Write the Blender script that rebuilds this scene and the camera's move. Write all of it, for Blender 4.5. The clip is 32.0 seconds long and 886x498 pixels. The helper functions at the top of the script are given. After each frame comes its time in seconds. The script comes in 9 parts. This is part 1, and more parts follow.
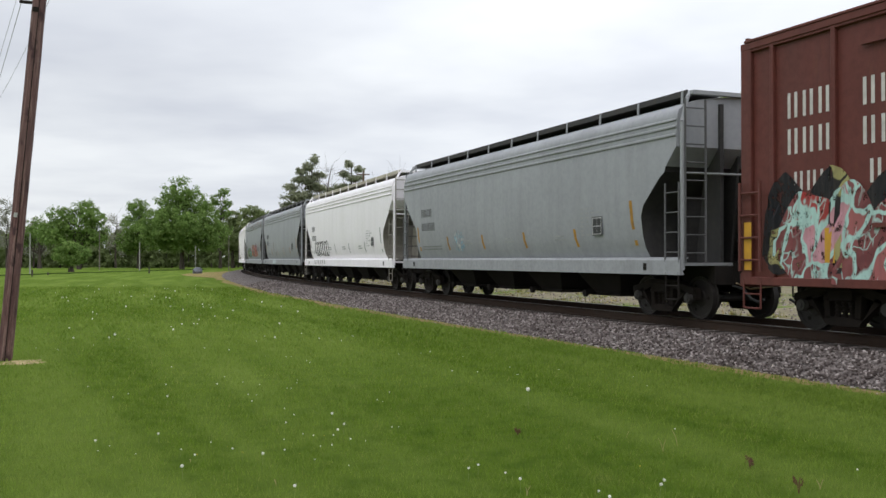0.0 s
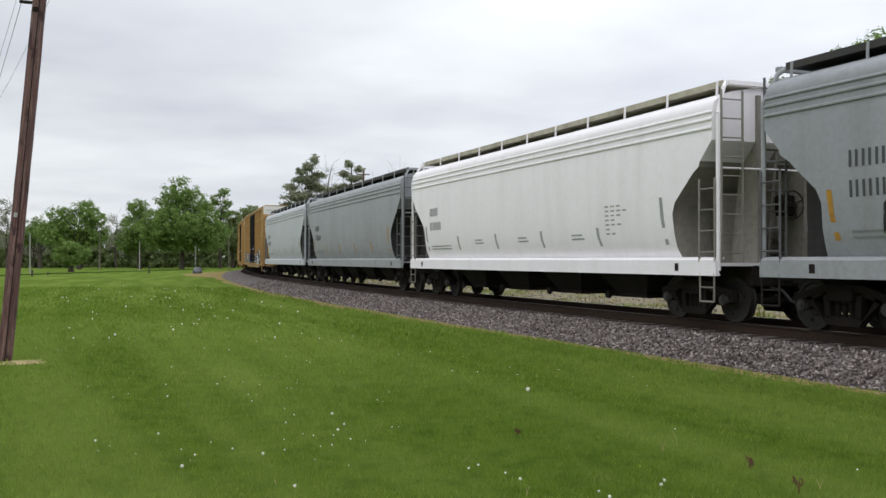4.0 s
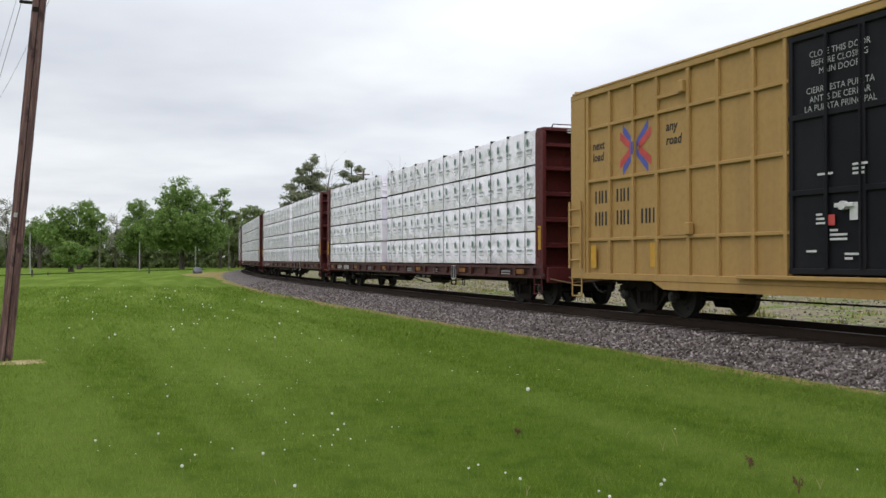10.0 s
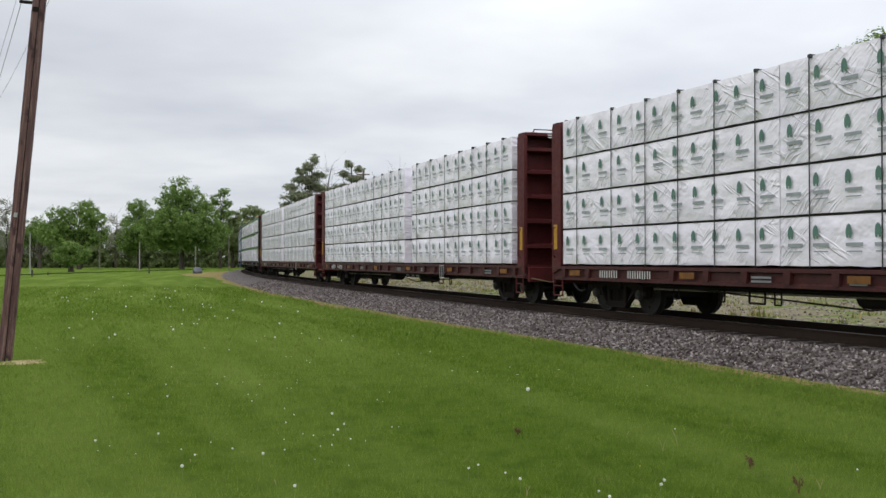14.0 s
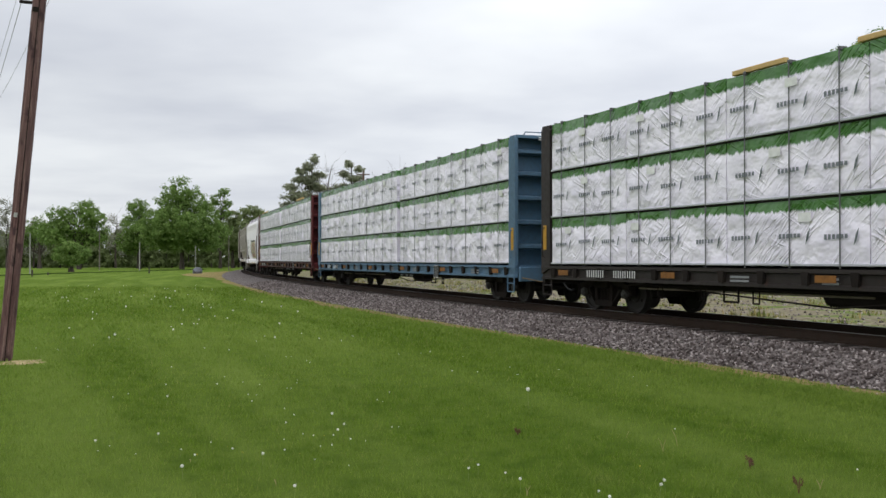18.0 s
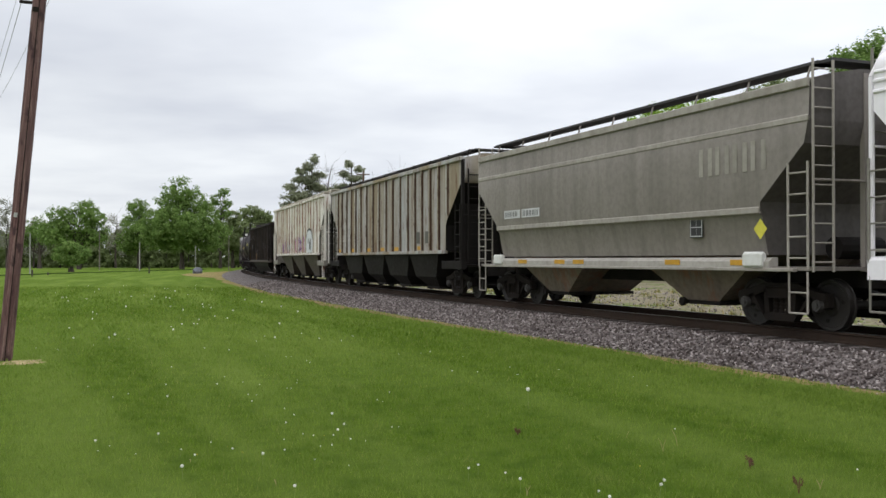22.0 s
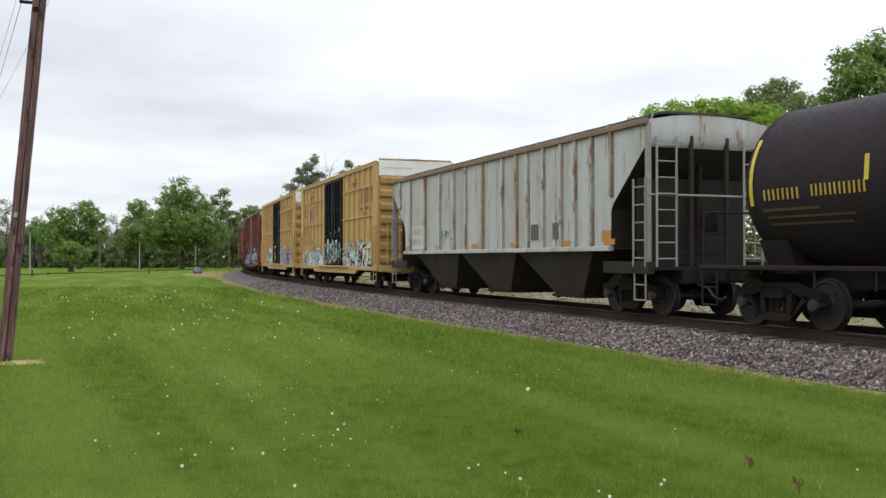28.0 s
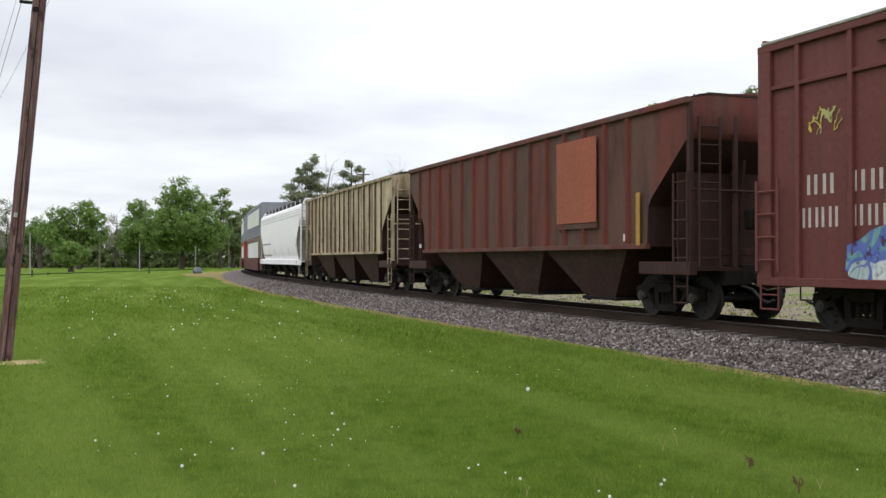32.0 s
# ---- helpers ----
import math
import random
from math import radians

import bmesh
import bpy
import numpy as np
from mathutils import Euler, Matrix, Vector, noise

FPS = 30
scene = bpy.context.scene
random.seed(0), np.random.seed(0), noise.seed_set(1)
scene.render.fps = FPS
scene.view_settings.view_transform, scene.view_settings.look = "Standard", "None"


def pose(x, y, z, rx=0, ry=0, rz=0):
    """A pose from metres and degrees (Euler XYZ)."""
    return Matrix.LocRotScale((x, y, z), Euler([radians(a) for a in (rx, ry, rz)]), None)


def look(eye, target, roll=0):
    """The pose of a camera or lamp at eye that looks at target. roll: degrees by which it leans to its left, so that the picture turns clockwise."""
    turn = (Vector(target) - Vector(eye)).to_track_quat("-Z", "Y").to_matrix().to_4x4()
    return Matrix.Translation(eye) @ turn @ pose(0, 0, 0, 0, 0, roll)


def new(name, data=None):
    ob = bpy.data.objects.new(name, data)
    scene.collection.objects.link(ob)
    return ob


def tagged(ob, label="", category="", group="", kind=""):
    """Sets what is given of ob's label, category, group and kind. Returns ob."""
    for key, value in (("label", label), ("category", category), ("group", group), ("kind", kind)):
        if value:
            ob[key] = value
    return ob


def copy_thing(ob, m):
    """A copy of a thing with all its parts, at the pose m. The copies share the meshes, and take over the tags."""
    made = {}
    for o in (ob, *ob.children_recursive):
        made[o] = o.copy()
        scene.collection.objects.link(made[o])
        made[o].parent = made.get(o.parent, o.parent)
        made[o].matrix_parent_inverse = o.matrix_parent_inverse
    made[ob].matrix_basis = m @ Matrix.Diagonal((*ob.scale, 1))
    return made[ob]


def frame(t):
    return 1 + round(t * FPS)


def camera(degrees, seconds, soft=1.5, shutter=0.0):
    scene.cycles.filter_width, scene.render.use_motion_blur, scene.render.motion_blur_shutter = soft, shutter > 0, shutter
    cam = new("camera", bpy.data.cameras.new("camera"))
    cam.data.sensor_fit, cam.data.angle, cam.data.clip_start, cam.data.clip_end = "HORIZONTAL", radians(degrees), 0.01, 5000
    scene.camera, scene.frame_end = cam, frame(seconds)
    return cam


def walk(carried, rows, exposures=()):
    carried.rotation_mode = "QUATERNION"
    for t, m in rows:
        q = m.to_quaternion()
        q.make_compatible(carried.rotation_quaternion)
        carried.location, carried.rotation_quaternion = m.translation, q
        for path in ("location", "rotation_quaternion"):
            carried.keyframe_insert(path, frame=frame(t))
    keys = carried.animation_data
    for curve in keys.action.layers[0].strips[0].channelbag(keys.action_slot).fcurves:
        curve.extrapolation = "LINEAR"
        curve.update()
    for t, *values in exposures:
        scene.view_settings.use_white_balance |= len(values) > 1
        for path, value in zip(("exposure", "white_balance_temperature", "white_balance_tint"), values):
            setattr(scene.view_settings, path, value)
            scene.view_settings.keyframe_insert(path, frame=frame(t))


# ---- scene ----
# ---------- camera: still, on a tripod at the edge of a lawn ----------
RAIL = 0.55                      # height of the rail's top over the lawn
cam = camera(50.24, 32.0)
CAM = pose(0, 0, RAIL + 1.202, 90 + 0.641, 0, 0)
walk(cam, [(0.0, CAM), (32.0, CAM)],
     exposures=[(0, -.12), (1, -.18), (3, -.16), (6, -.16), (9, -.06), (11, -.17), (13, -.22), (15.5, -.22), (18, -.20), (20, -.15), (23, -.04), (25, .01), (28, .05), (32, .06)])

# ---------- light: overcast sky and a very soft sun ----------
SUN_EL, SUN_AZ = radians(50), radians(-35)     # azimuth: from behind the camera, to its left
world = bpy.data.worlds.new("overcast_sky")
scene.world = world
world.use_nodes = True
wn, wl = world.node_tree.nodes, world.node_tree.links
wn.clear()
w_out = wn.new("ShaderNodeOutputWorld")
w_bg = wn.new("ShaderNodeBackground")
w_sky = wn.new("ShaderNodeTexSky")
w_sky.sky_type = "NISHITA"
w_sky.sun_disc = False
w_sky.sun_elevation, w_sky.sun_rotation = SUN_EL, radians(180) + SUN_AZ
w_tc = wn.new("ShaderNodeTexCoord")
w_sep = wn.new("ShaderNodeSeparateXYZ")
wl.new(w_tc.outputs["Generated"], w_sep.inputs[0])
# cloud sheet: seen on a plane high above, so the streaks narrow towards the horizon
w_max = wn.new("ShaderNodeMath"); w_max.operation = "MAXIMUM"; w_max.inputs[1].default_value = 0.0
wl.new(w_sep.outputs["Z"], w_max.inputs[0])
w_add = wn.new("ShaderNodeMath"); w_add.operation = "ADD"; w_add.inputs[1].default_value = 0.10
wl.new(w_max.outputs[0], w_add.inputs[0])
w_dx = wn.new("ShaderNodeMath"); w_dx.operation = "DIVIDE"
w_dy = wn.new("ShaderNodeMath"); w_dy.operation = "DIVIDE"
wl.new(w_sep.outputs["X"], w_dx.inputs[0]); wl.new(w_add.outputs[0], w_dx.inputs[1])
wl.new(w_sep.outputs["Y"], w_dy.inputs[0]); wl.new(w_add.outputs[0], w_dy.inputs[1])
w_com = wn.new("ShaderNodeCombineXYZ")
wl.new(w_dx.outputs[0], w_com.inputs[0]); wl.new(w_dy.outputs[0], w_com.inputs[1])
w_noi = wn.new("ShaderNodeTexNoise")
w_noi.inputs["Scale"].default_value, w_noi.inputs["Detail"].default_value, w_noi.inputs["Roughness"].default_value = 0.55, 5.0, 0.5
wl.new(w_com.outputs[0], w_noi.inputs["Vector"])
w_ramp = wn.new("ShaderNodeValToRGB")
w_ramp.color_ramp.elements[0].position, w_ramp.color_ramp.elements[0].color = 0.34, (0.748, 0.784, 0.872, 1)
w_ramp.color_ramp.elements[1].position, w_ramp.color_ramp.elements[1].color = 0.62, (1.09, 1.125, 1.165, 1)
wl.new(w_noi.outputs["Fac"], w_ramp.inputs[0])
# an overcast sky is brighter overhead than near the horizon
w_zen = wn.new("ShaderNodeMapRange")
w_zen.inputs["From Min"].default_value, w_zen.inputs["From Max"].default_value = 0.18, 0.9
w_zen.inputs["To Min"].default_value, w_zen.inputs["To Max"].default_value = 1.0, 1.75
wl.new(w_sep.outputs["Z"], w_zen.inputs["Value"])
w_mul = wn.new("ShaderNodeVectorMath"); w_mul.operation = "SCALE"
wl.new(w_ramp.outputs[0], w_mul.inputs[0]); wl.new(w_zen.outputs[0], w_mul.inputs["Scale"])
# the cloud is thinner, and brighter, towards the east
w_east = wn.new("ShaderNodeMapRange")
w_east.inputs["From Min"].default_value, w_east.inputs["From Max"].default_value = -0.45, 0.45
w_east.inputs["To Min"].default_value, w_east.inputs["To Max"].default_value = 0.87, 1.17
wl.new(w_sep.outputs["X"], w_east.inputs["Value"])
w_mul2 = wn.new("ShaderNodeVectorMath"); w_mul2.operation = "SCALE"
wl.new(w_mul.outputs[0], w_mul2.inputs[0]); wl.new(w_east.outputs[0], w_mul2.inputs["Scale"])
w_sc = wn.new("ShaderNodeVectorMath"); w_sc.operation = "SCALE"; w_sc.inputs["Scale"].default_value = 0.10
wl.new(w_sky.outputs[0], w_sc.inputs[0])
w_mix = wn.new("ShaderNodeMix"); w_mix.data_type = "RGBA"; w_mix.inputs[0].default_value = 0.93
wl.new(w_sc.outputs[0], w_mix.inputs[6]); wl.new(w_mul2.outputs[0], w_mix.inputs[7])
wl.new(w_mix.outputs[2], w_bg.inputs[0])
w_bg.inputs[1].default_value = 1.0
wl.new(w_bg.outputs[0], w_out.inputs[0])

sun = new("sun", bpy.data.lights.new("sun", "SUN"))
sun.data.energy, sun.data.angle, sun.data.color = 0.8, radians(40), (1.0, 0.97, 0.92)
sun.matrix_world = look((30 * math.sin(SUN_AZ), -30 * math.cos(SUN_AZ), 30 * math.tan(SUN_EL)), (0, 0, 0))

# ---------- track geometry: one circular curve ----------
CURV, TH0, TX, TY = 0.0017725, -1.1973, 3.5, 25.481
SPEED, ACC = 18.189, 0.0095


def track(s, lat=0.0):
    """Plan position on the track at arc length s, lat metres to the right of the train's way, and its heading."""
    h = TH0 + CURV * s
    x = TX + (math.sin(h) - math.sin(TH0)) / CURV
    y = TY - (math.cos(h) - math.cos(TH0)) / CURV
    return x + lat * math.sin(h), y - lat * math.cos(h), h


def run(t):
    return SPEED * t + 0.5 * ACC * t * t


# ---------- mesh building ----------
class MB:
    """Collects vertices and faces of one mesh."""

    def __init__(self):
        self.v, self.f, self.m = [], [], []

    def add(self, vs, fs, mat=0):
        n = len(self.v)
        self.v.extend(vs)
        self.f.extend([tuple(i + n for i in f) for f in fs])
        self.m.extend([mat] * len(fs))
        return self

    def box(self, x0, x1, y0, y1, z0, z1, c=0.0, mat=0):
        if c <= 0:
            vs = [(x, y, z) for x in (x0, x1) for y in (y0, y1) for z in (z0, z1)]
            return self.add(vs, [(0, 1, 3, 2), (4, 6, 7, 5), (0, 4, 5, 1), (2, 3, 7, 6), (0, 2, 6, 4), (1, 5, 7, 3)], mat)
        c = min(c, abs(x1 - x0) * .45, abs(y1 - y0) * .45, abs(z1 - z0) * .45)
        # chamfered along x and at the ends
        ring = lambda x, k: [(x, y0 + c + k, z0 + k), (x, y1 - c - k, z0 + k), (x, y1 - k, z0 + c + k), (x, y1 - k, z1 - c - k),
                             (x, y1 - c - k, z1 - k), (x, y0 + c + k, z1 - k), (x, y0 + k, z1 - c - k), (x, y0 + k, z0 + c + k)]
        k = c * .5
        return self.rings([ring(x0, k), ring(x0 + c, 0), ring(x1 - c, 0), ring(x1, k)], mat)

    def rings(self, rs, mat=0, caps=True, closed=True):
        n = len(rs[0])
        vs = [p for r in rs for p in r]
        fs = []
        for i in range(len(rs) - 1):
            for j in range(n if closed else n - 1):
                a, b = i * n + j, i * n + (j + 1) % n
                fs.append((a, b, b + n, a + n))
        if caps and closed:
            fs.append(tuple(range(n))[::-1])
            fs.append(tuple((len(rs) - 1) * n + j for j in range(n)))
        return self.add(vs, fs, mat)

    def prism(self, pts, axis, a, b, mat=0):
        """A polygon of the two other axes (in xyz order), drawn out along axis from a to b."""
        def up(p, w):
            return (w, p[0], p[1]) if axis == 0 else (p[0], w, p[1]) if axis == 1 else (p[0], p[1], w)
        return self.rings([[up(p, a) for p in pts], [up(p, b) for p in pts]], mat)

    def cyl(self, p0, p1, r, n=8, r1=None, mat=0):
        p0, p1 = Vector(p0), Vector(p1)
        d = (p1 - p0).normalized()
        u = d.orthogonal().normalized()
        w = d.cross(u)
        r1 = r if r1 is None else r1
        rs = []
        for p, rr in ((p0, r), (p1, r1)):
            rs.append([tuple(p + (u * math.cos(2 * math.pi * k / n) + w * math.sin(2 * math.pi * k / n)) * rr) for k in range(n)])
        return self.rings(rs, mat)

    def pipe(self, pts, r, n=6, mat=0):
        for a, b in zip(pts, pts[1:]):
            self.cyl(a, b, r, n, mat=mat)
        return self

    def tube(self, pts, r, n=5, mat=0):
        """One continuous thin tube through the points."""
        rs = []
        for i, p in enumerate(pts):
            d = (Vector(pts[min(i + 1, len(pts) - 1)]) - Vector(pts[max(i - 1, 0)])).normalized()
            u = d.cross(Vector((0, 0, 1)) if abs(d.z) < .9 else Vector((1, 0, 0))).normalized()
            w = d.cross(u)
            rs.append([tuple(Vector(p) + u * r * math.cos(2 * math.pi * k / n) + w * r * math.sin(2 * math.pi * k / n)) for k in range(n)])
        return self.rings(rs, mat)

    def lathe(self, prof, axis_p, n=20, mat=0):
        """prof: (along y, radius) turned about the y axis through axis_p."""
        cx, cy, cz = axis_p
        rs = [[(cx + r * math.cos(2 * math.pi * k / n), cy + y, cz + r * math.sin(2 * math.pi * k / n)) for k in range(n)] for y, r in prof]
        return self.rings(rs, mat)

    def mesh(self, name, mats, smooth=None):
        me = bpy.data.meshes.new(name)
        me.from_pydata(self.v, [], self.f)
        for mt in (mats if isinstance(mats, (list, tuple)) else [mats]):
            me.materials.append(mt)
        if any(self.m):
            me.polygons.foreach_set("material_index", self.m)
        bm = bmesh.new()
        bm.from_mesh(me)
        bmesh.ops.recalc_face_normals(bm, faces=bm.faces)
        bm.to_mesh(me)
        bm.free()
        if smooth is not None:
            me.polygons.foreach_set("use_smooth", [True] * len(me.polygons))
            me.set_sharp_from_angle(angle=radians(smooth))
        return me


def part(name, mb, mats, parent, label="", smooth=None, at=None):
    """One mesh object under a thing or a part."""
    me = mb if isinstance(mb, bpy.types.Mesh) else mb.mesh(name, mats, smooth)
    ob = new(name, me)
    ob.parent = parent
    if at is not None:
        ob.matrix_basis = at
    if label:
        ob["label"] = label
    return ob


def empty(name):
    ob = new(name)
    ob.empty_display_size = 0.3
    return ob


TEXTS = {}


def text_mesh(body, size, align="LEFT", space=1.0, slant=0.0, bold=0.0):
    key = (body, size, align, space, slant, bold)
    if key not in TEXTS:
        cu = bpy.data.curves.new("lettering", "FONT")
        cu.body, cu.size, cu.align_x, cu.align_y = body, size, align, "CENTER"
        cu.space_character, cu.shear, cu.offset = space, slant, bold
        cu.extrude, cu.resolution_u = 0.0, 2
        tmp = new("lettering_source", cu)
        me = bpy.data.meshes.new_from_object(tmp)
        me.name = "lettering"
        bpy.data.objects.remove(tmp)
        bpy.data.curves.remove(cu)
        TEXTS[key] = me
    return TEXTS[key]


def lettering(body, size, mat, parent, x, y, z, align="LEFT", space=1.0, slant=0.0, bold=0.0, end=False):
    me = text_mesh(body, size, align, space, slant, bold).copy()
    me.materials.clear()
    me.materials.append(mat)
    ob = new("lettering", me)
    ob.parent = parent
    ob.matrix_basis = pose(x, y, z, 90, 0, 90 if end else 0)
    return ob


def bars(rows, mat, parent, y, name="stencilling", end=None):
    """Unreadable or unnamed marks: plain bars (x0, x1, z0, z1) lying on the side at y."""
    mb = MB()
    for x0, x1, z0, z1 in rows:
        if end is None:
            mb.add([(x0, y, z0), (x1, y, z0), (x1, y, z1), (x0, y, z1)], [(0, 1, 2, 3)])
        else:
            mb.add([(end, x0, z0), (end, x1, z0), (end, x1, z1), (end, x0, z1)], [(0, 1, 2, 3)])
    return tagged(part(name, mb, mat, parent), kind="stuff")


def char_bars(n, x, z, w, h, gap=0.35, skip=()):
    """Bars in the place of n characters, each w wide and h high, from x on."""
    out = []
    for i in range(n):
        if i in skip:
            continue
        a = x + i * w * (1 + gap) + w * .06
        b = a + w * .92
        out += [(a, a + w * .28, z, z + h), (b - w * .28, b, z, z + h)]
    return out


# ---------- materials ----------
def lin(r, g, b):
    return tuple(((c / 255) / 12.92 if c < 10.3 else ((c / 255 + 0.055) / 1.055) ** 2.4) for c in (r, g, b)) + (1,)


class NT:
    def __init__(self, name):
        self.mat = bpy.data.materials.new(name)
        self.mat.use_nodes = True
        self.n, self.l = self.mat.node_tree.nodes, self.mat.node_tree.links
        self.b = self.n["Principled BSDF"]

    def node(self, kind, **kw):
        nd = self.n.new(kind)
        for k, v in kw.items():
            nd.inputs[k.replace("_", " ")].default_value = v
        return nd

    def coords(self, scale=(1, 1, 1), which="Object", vary=0.0):
        tc = self.n.new("ShaderNodeTexCoord")
        mp = self.n.new("ShaderNodeMapping")
        mp.inputs["Scale"].default_value = scale
        self.l.new(tc.outputs[which], mp.inputs["Vector"])
        if vary:
            oi = self.n.new("ShaderNodeObjectInfo")
            mu = self.n.new("ShaderNodeVectorMath"); mu.operation = "SCALE"
            mu.inputs[0].default_value = (vary, vary * 1.7, vary * .6)
            self.l.new(oi.outputs["Random"], mu.inputs["Scale"])
            self.l.new(mu.outputs[0], mp.inputs["Location"])
        return mp.outputs[0]

    def noise(self, vec, scale, detail=4, rough=0.6):
        nd = self.node("ShaderNodeTexNoise", Scale=scale, Detail=detail, Roughness=rough)
        self.l.new(vec, nd.inputs["Vector"])
        return nd.outputs["Fac"]

    def ramp(self, fac, stops):
        nd = self.n.new("ShaderNodeValToRGB")
        e = nd.color_ramp.elements
        while len(e) < len(stops):
            e.new(0.5)
        for k, (p, c) in enumerate(stops):
            e[k].position, e[k].color = p, c if isinstance(c, tuple) else (c, c, c, 1)
        self.l.new(fac, nd.inputs[0])
        return nd.outputs[0]

    def mix(self, fac, a, b, mode="MIX"):
        nd = self.n.new("ShaderNodeMix")
        nd.data_type, nd.blend_type = "RGBA", mode
        for sock, val in ((nd.inputs[0], fac), (nd.inputs[6], a), (nd.inputs[7], b)):
            if isinstance(val, (int, float)):
                sock.default_value = val
            elif isinstance(val, tuple):
                sock.default_value = val
            else:
                self.l.new(val, sock)
        return nd.outputs[2]

    def math(self, op, a, b):
        nd = self.n.new("ShaderNodeMath"); nd.operation = op
        for sock, val in ((nd.inputs[0], a), (nd.inputs[1], b)):
            if isinstance(val, (int, float)):
                sock.default_value = val
            else:
                self.l.new(val, sock)
        return nd.outputs[0]

    def finish(self, color, rough=0.6, metal=0.0, bump=None, dist=0.01, strength=0.5, spec=None):
        if isinstance(color, tuple):
            self.b.inputs["Base Color"].default_value = color
        else:
            self.l.new(color, self.b.inputs["Base Color"])
        if isinstance(rough, (int, float)):
            self.b.inputs["Roughness"].default_value = rough
        else:
            self.l.new(rough, self.b.inputs["Roughness"])
        self.b.inputs["Metallic"].default_value = metal
        if spec is not None:
            self.b.inputs["Specular IOR Level"].default_value = spec
        if bump is not None:
            bp = self.node("ShaderNodeBump", Strength=strength, Distance=dist)
            self.l.new(bump, bp.inputs["Height"])
            self.l.new(bp.outputs[0], self.b.inputs["Normal"])
        return self.mat


PAINTS = {}


def paint(name, base, dirt=0.35, rust=0.0, rough=0.55, streak=0.5, dirtcol=(0.09, 0.075, 0.06, 1), fade=0.15, rustpos=0.62, spec=0.3):
    """Weathered railway paint: sun-faded blotches, grime streaks running down, rust patches."""
    if name in PAINTS:
        return PAINTS[name]
    t = NT(name)
    big = t.noise(t.coords((0.5, 0.5, 0.5), vary=40), 1.3, 4)
    fine = t.noise(t.coords((1, 1, 1), vary=40), 9.0, 5)
    run_ = t.noise(t.coords((1.5, 1.5, 0.13), vary=40), 1.5, 6, 0.62)
    c = t.mix(t.ramp(big, [(0.3, 0.0), (0.75, 1.0)]), base, tuple(min(1, v * (1 + fade) + fade * .05) for v in base[:3]) + (1,))
    c = t.mix(t.math("MULTIPLY", t.ramp(run_, [(0.46, 0.0), (0.78, 1.0)]), streak), c, dirtcol)
    c = t.mix(t.math("MULTIPLY", t.ramp(fine, [(0.42, 0.0), (0.8, 1.0)]), dirt), c, dirtcol)
    if rust:
        rn = t.noise(t.coords((1.4, 1.4, 0.45), vary=40), 1.9, 6, 0.7)
        c = t.mix(t.math("MULTIPLY", t.ramp(rn, [(rustpos - 0.03, 0.0), (rustpos + 0.05, 1.0)]), rust), c, t.mix(fine, (0.13, 0.045, 0.02, 1), (0.28, 0.10, 0.045, 1)))
    PAINTS[name] = t.finish(c, t.ramp(fine, [(0.2, rough - 0.1), (0.9, min(1.0, rough + 0.25))]), bump=big, dist=0.03, strength=0.18, spec=spec)
    return PAINTS[name]


def flat(name, color, rough=0.6, metal=0.0, vary=0.15):
    if name in PAINTS:
        return PAINTS[name]
    t = NT(name)
    n = t.noise(t.coords(vary=20), 6.0, 4)
    c = t.mix(t.ramp(n, [(0.3, 0.0), (0.75, 1.0)]), color, tuple(v * (1 - vary * 2) for v in color[:3]) + (1,))
    PAINTS[name] = t.finish(c, rough, metal)
    return PAINTS[name]


def panel_paint(name, base, alt, dirtcol, rustcol, rustiness=.5, contrast=.6, spec=.2, worn=.56):
    """Old hopper paint: every panel faded differently, dark and rusty runs from the top, patches worn to rust."""
    if name in PAINTS:
        return PAINTS[name]
    t = NT(name)
    band = t.noise(t.coords((1.05, 1.05, .05), vary=50), 1.0, 2, .4)
    runs = t.noise(t.coords((2.0, 2.0, .40), vary=50), 1.2, 5, .6)
    drip = t.noise(t.coords((2.4, 2.4, .30), vary=50), 1.7, 6, .75)
    fine = t.noise(t.coords(vary=50), 7.0, 6, .7)
    c = t.mix(t.ramp(band, [(.38, 0.0), (.62, 1.0)]), base, alt)
    c = t.mix(t.math("MULTIPLY", t.ramp(runs, [(.44, 0.0), (.70, 1.0)]), contrast), c, dirtcol)
    c = t.mix(t.math("MULTIPLY", t.ramp(drip, [(worn, 0.0), (worn + .08, 1.0)]), rustiness), c, rustcol)
    c = t.mix(t.math("MULTIPLY", t.ramp(fine, [(.5, 0.0), (.8, 1.0)]), .4), c, dirtcol)
    PAINTS[name] = t.finish(c, .75, bump=fine, dist=.01, strength=.3, spec=spec)
    return PAINTS[name]


def rib_paint(name, pale, dark, rustcol):
    """Ribs vary one by one from pale to rusty."""
    if name in PAINTS:
        return PAINTS[name]
    t = NT(name)
    oi = t.n.new("ShaderNodeObjectInfo")
    runs = t.noise(t.coords((3, 3, .5), vary=50), 1.6, 6, .7)
    c = t.ramp(oi.outputs["Random"], [(0.0, pale), (.5, pale), (1.0, dark)])
    chips = t.noise(t.coords((2.2, 2.2, 1.1), vary=50), 2.4, 6, .75)
    c = t.mix(t.math("MULTIPLY", t.ramp(runs, [(.52, 0.0), (.62, 1.0)]), .8), c, rustcol)
    c = t.mix(t.math("MULTIPLY", t.ramp(chips, [(.55, 0.0), (.60, 1.0)]), .8), c, rustcol)
    PAINTS[name] = t.finish(c, .8, spec=.2)
    return PAINTS[name]


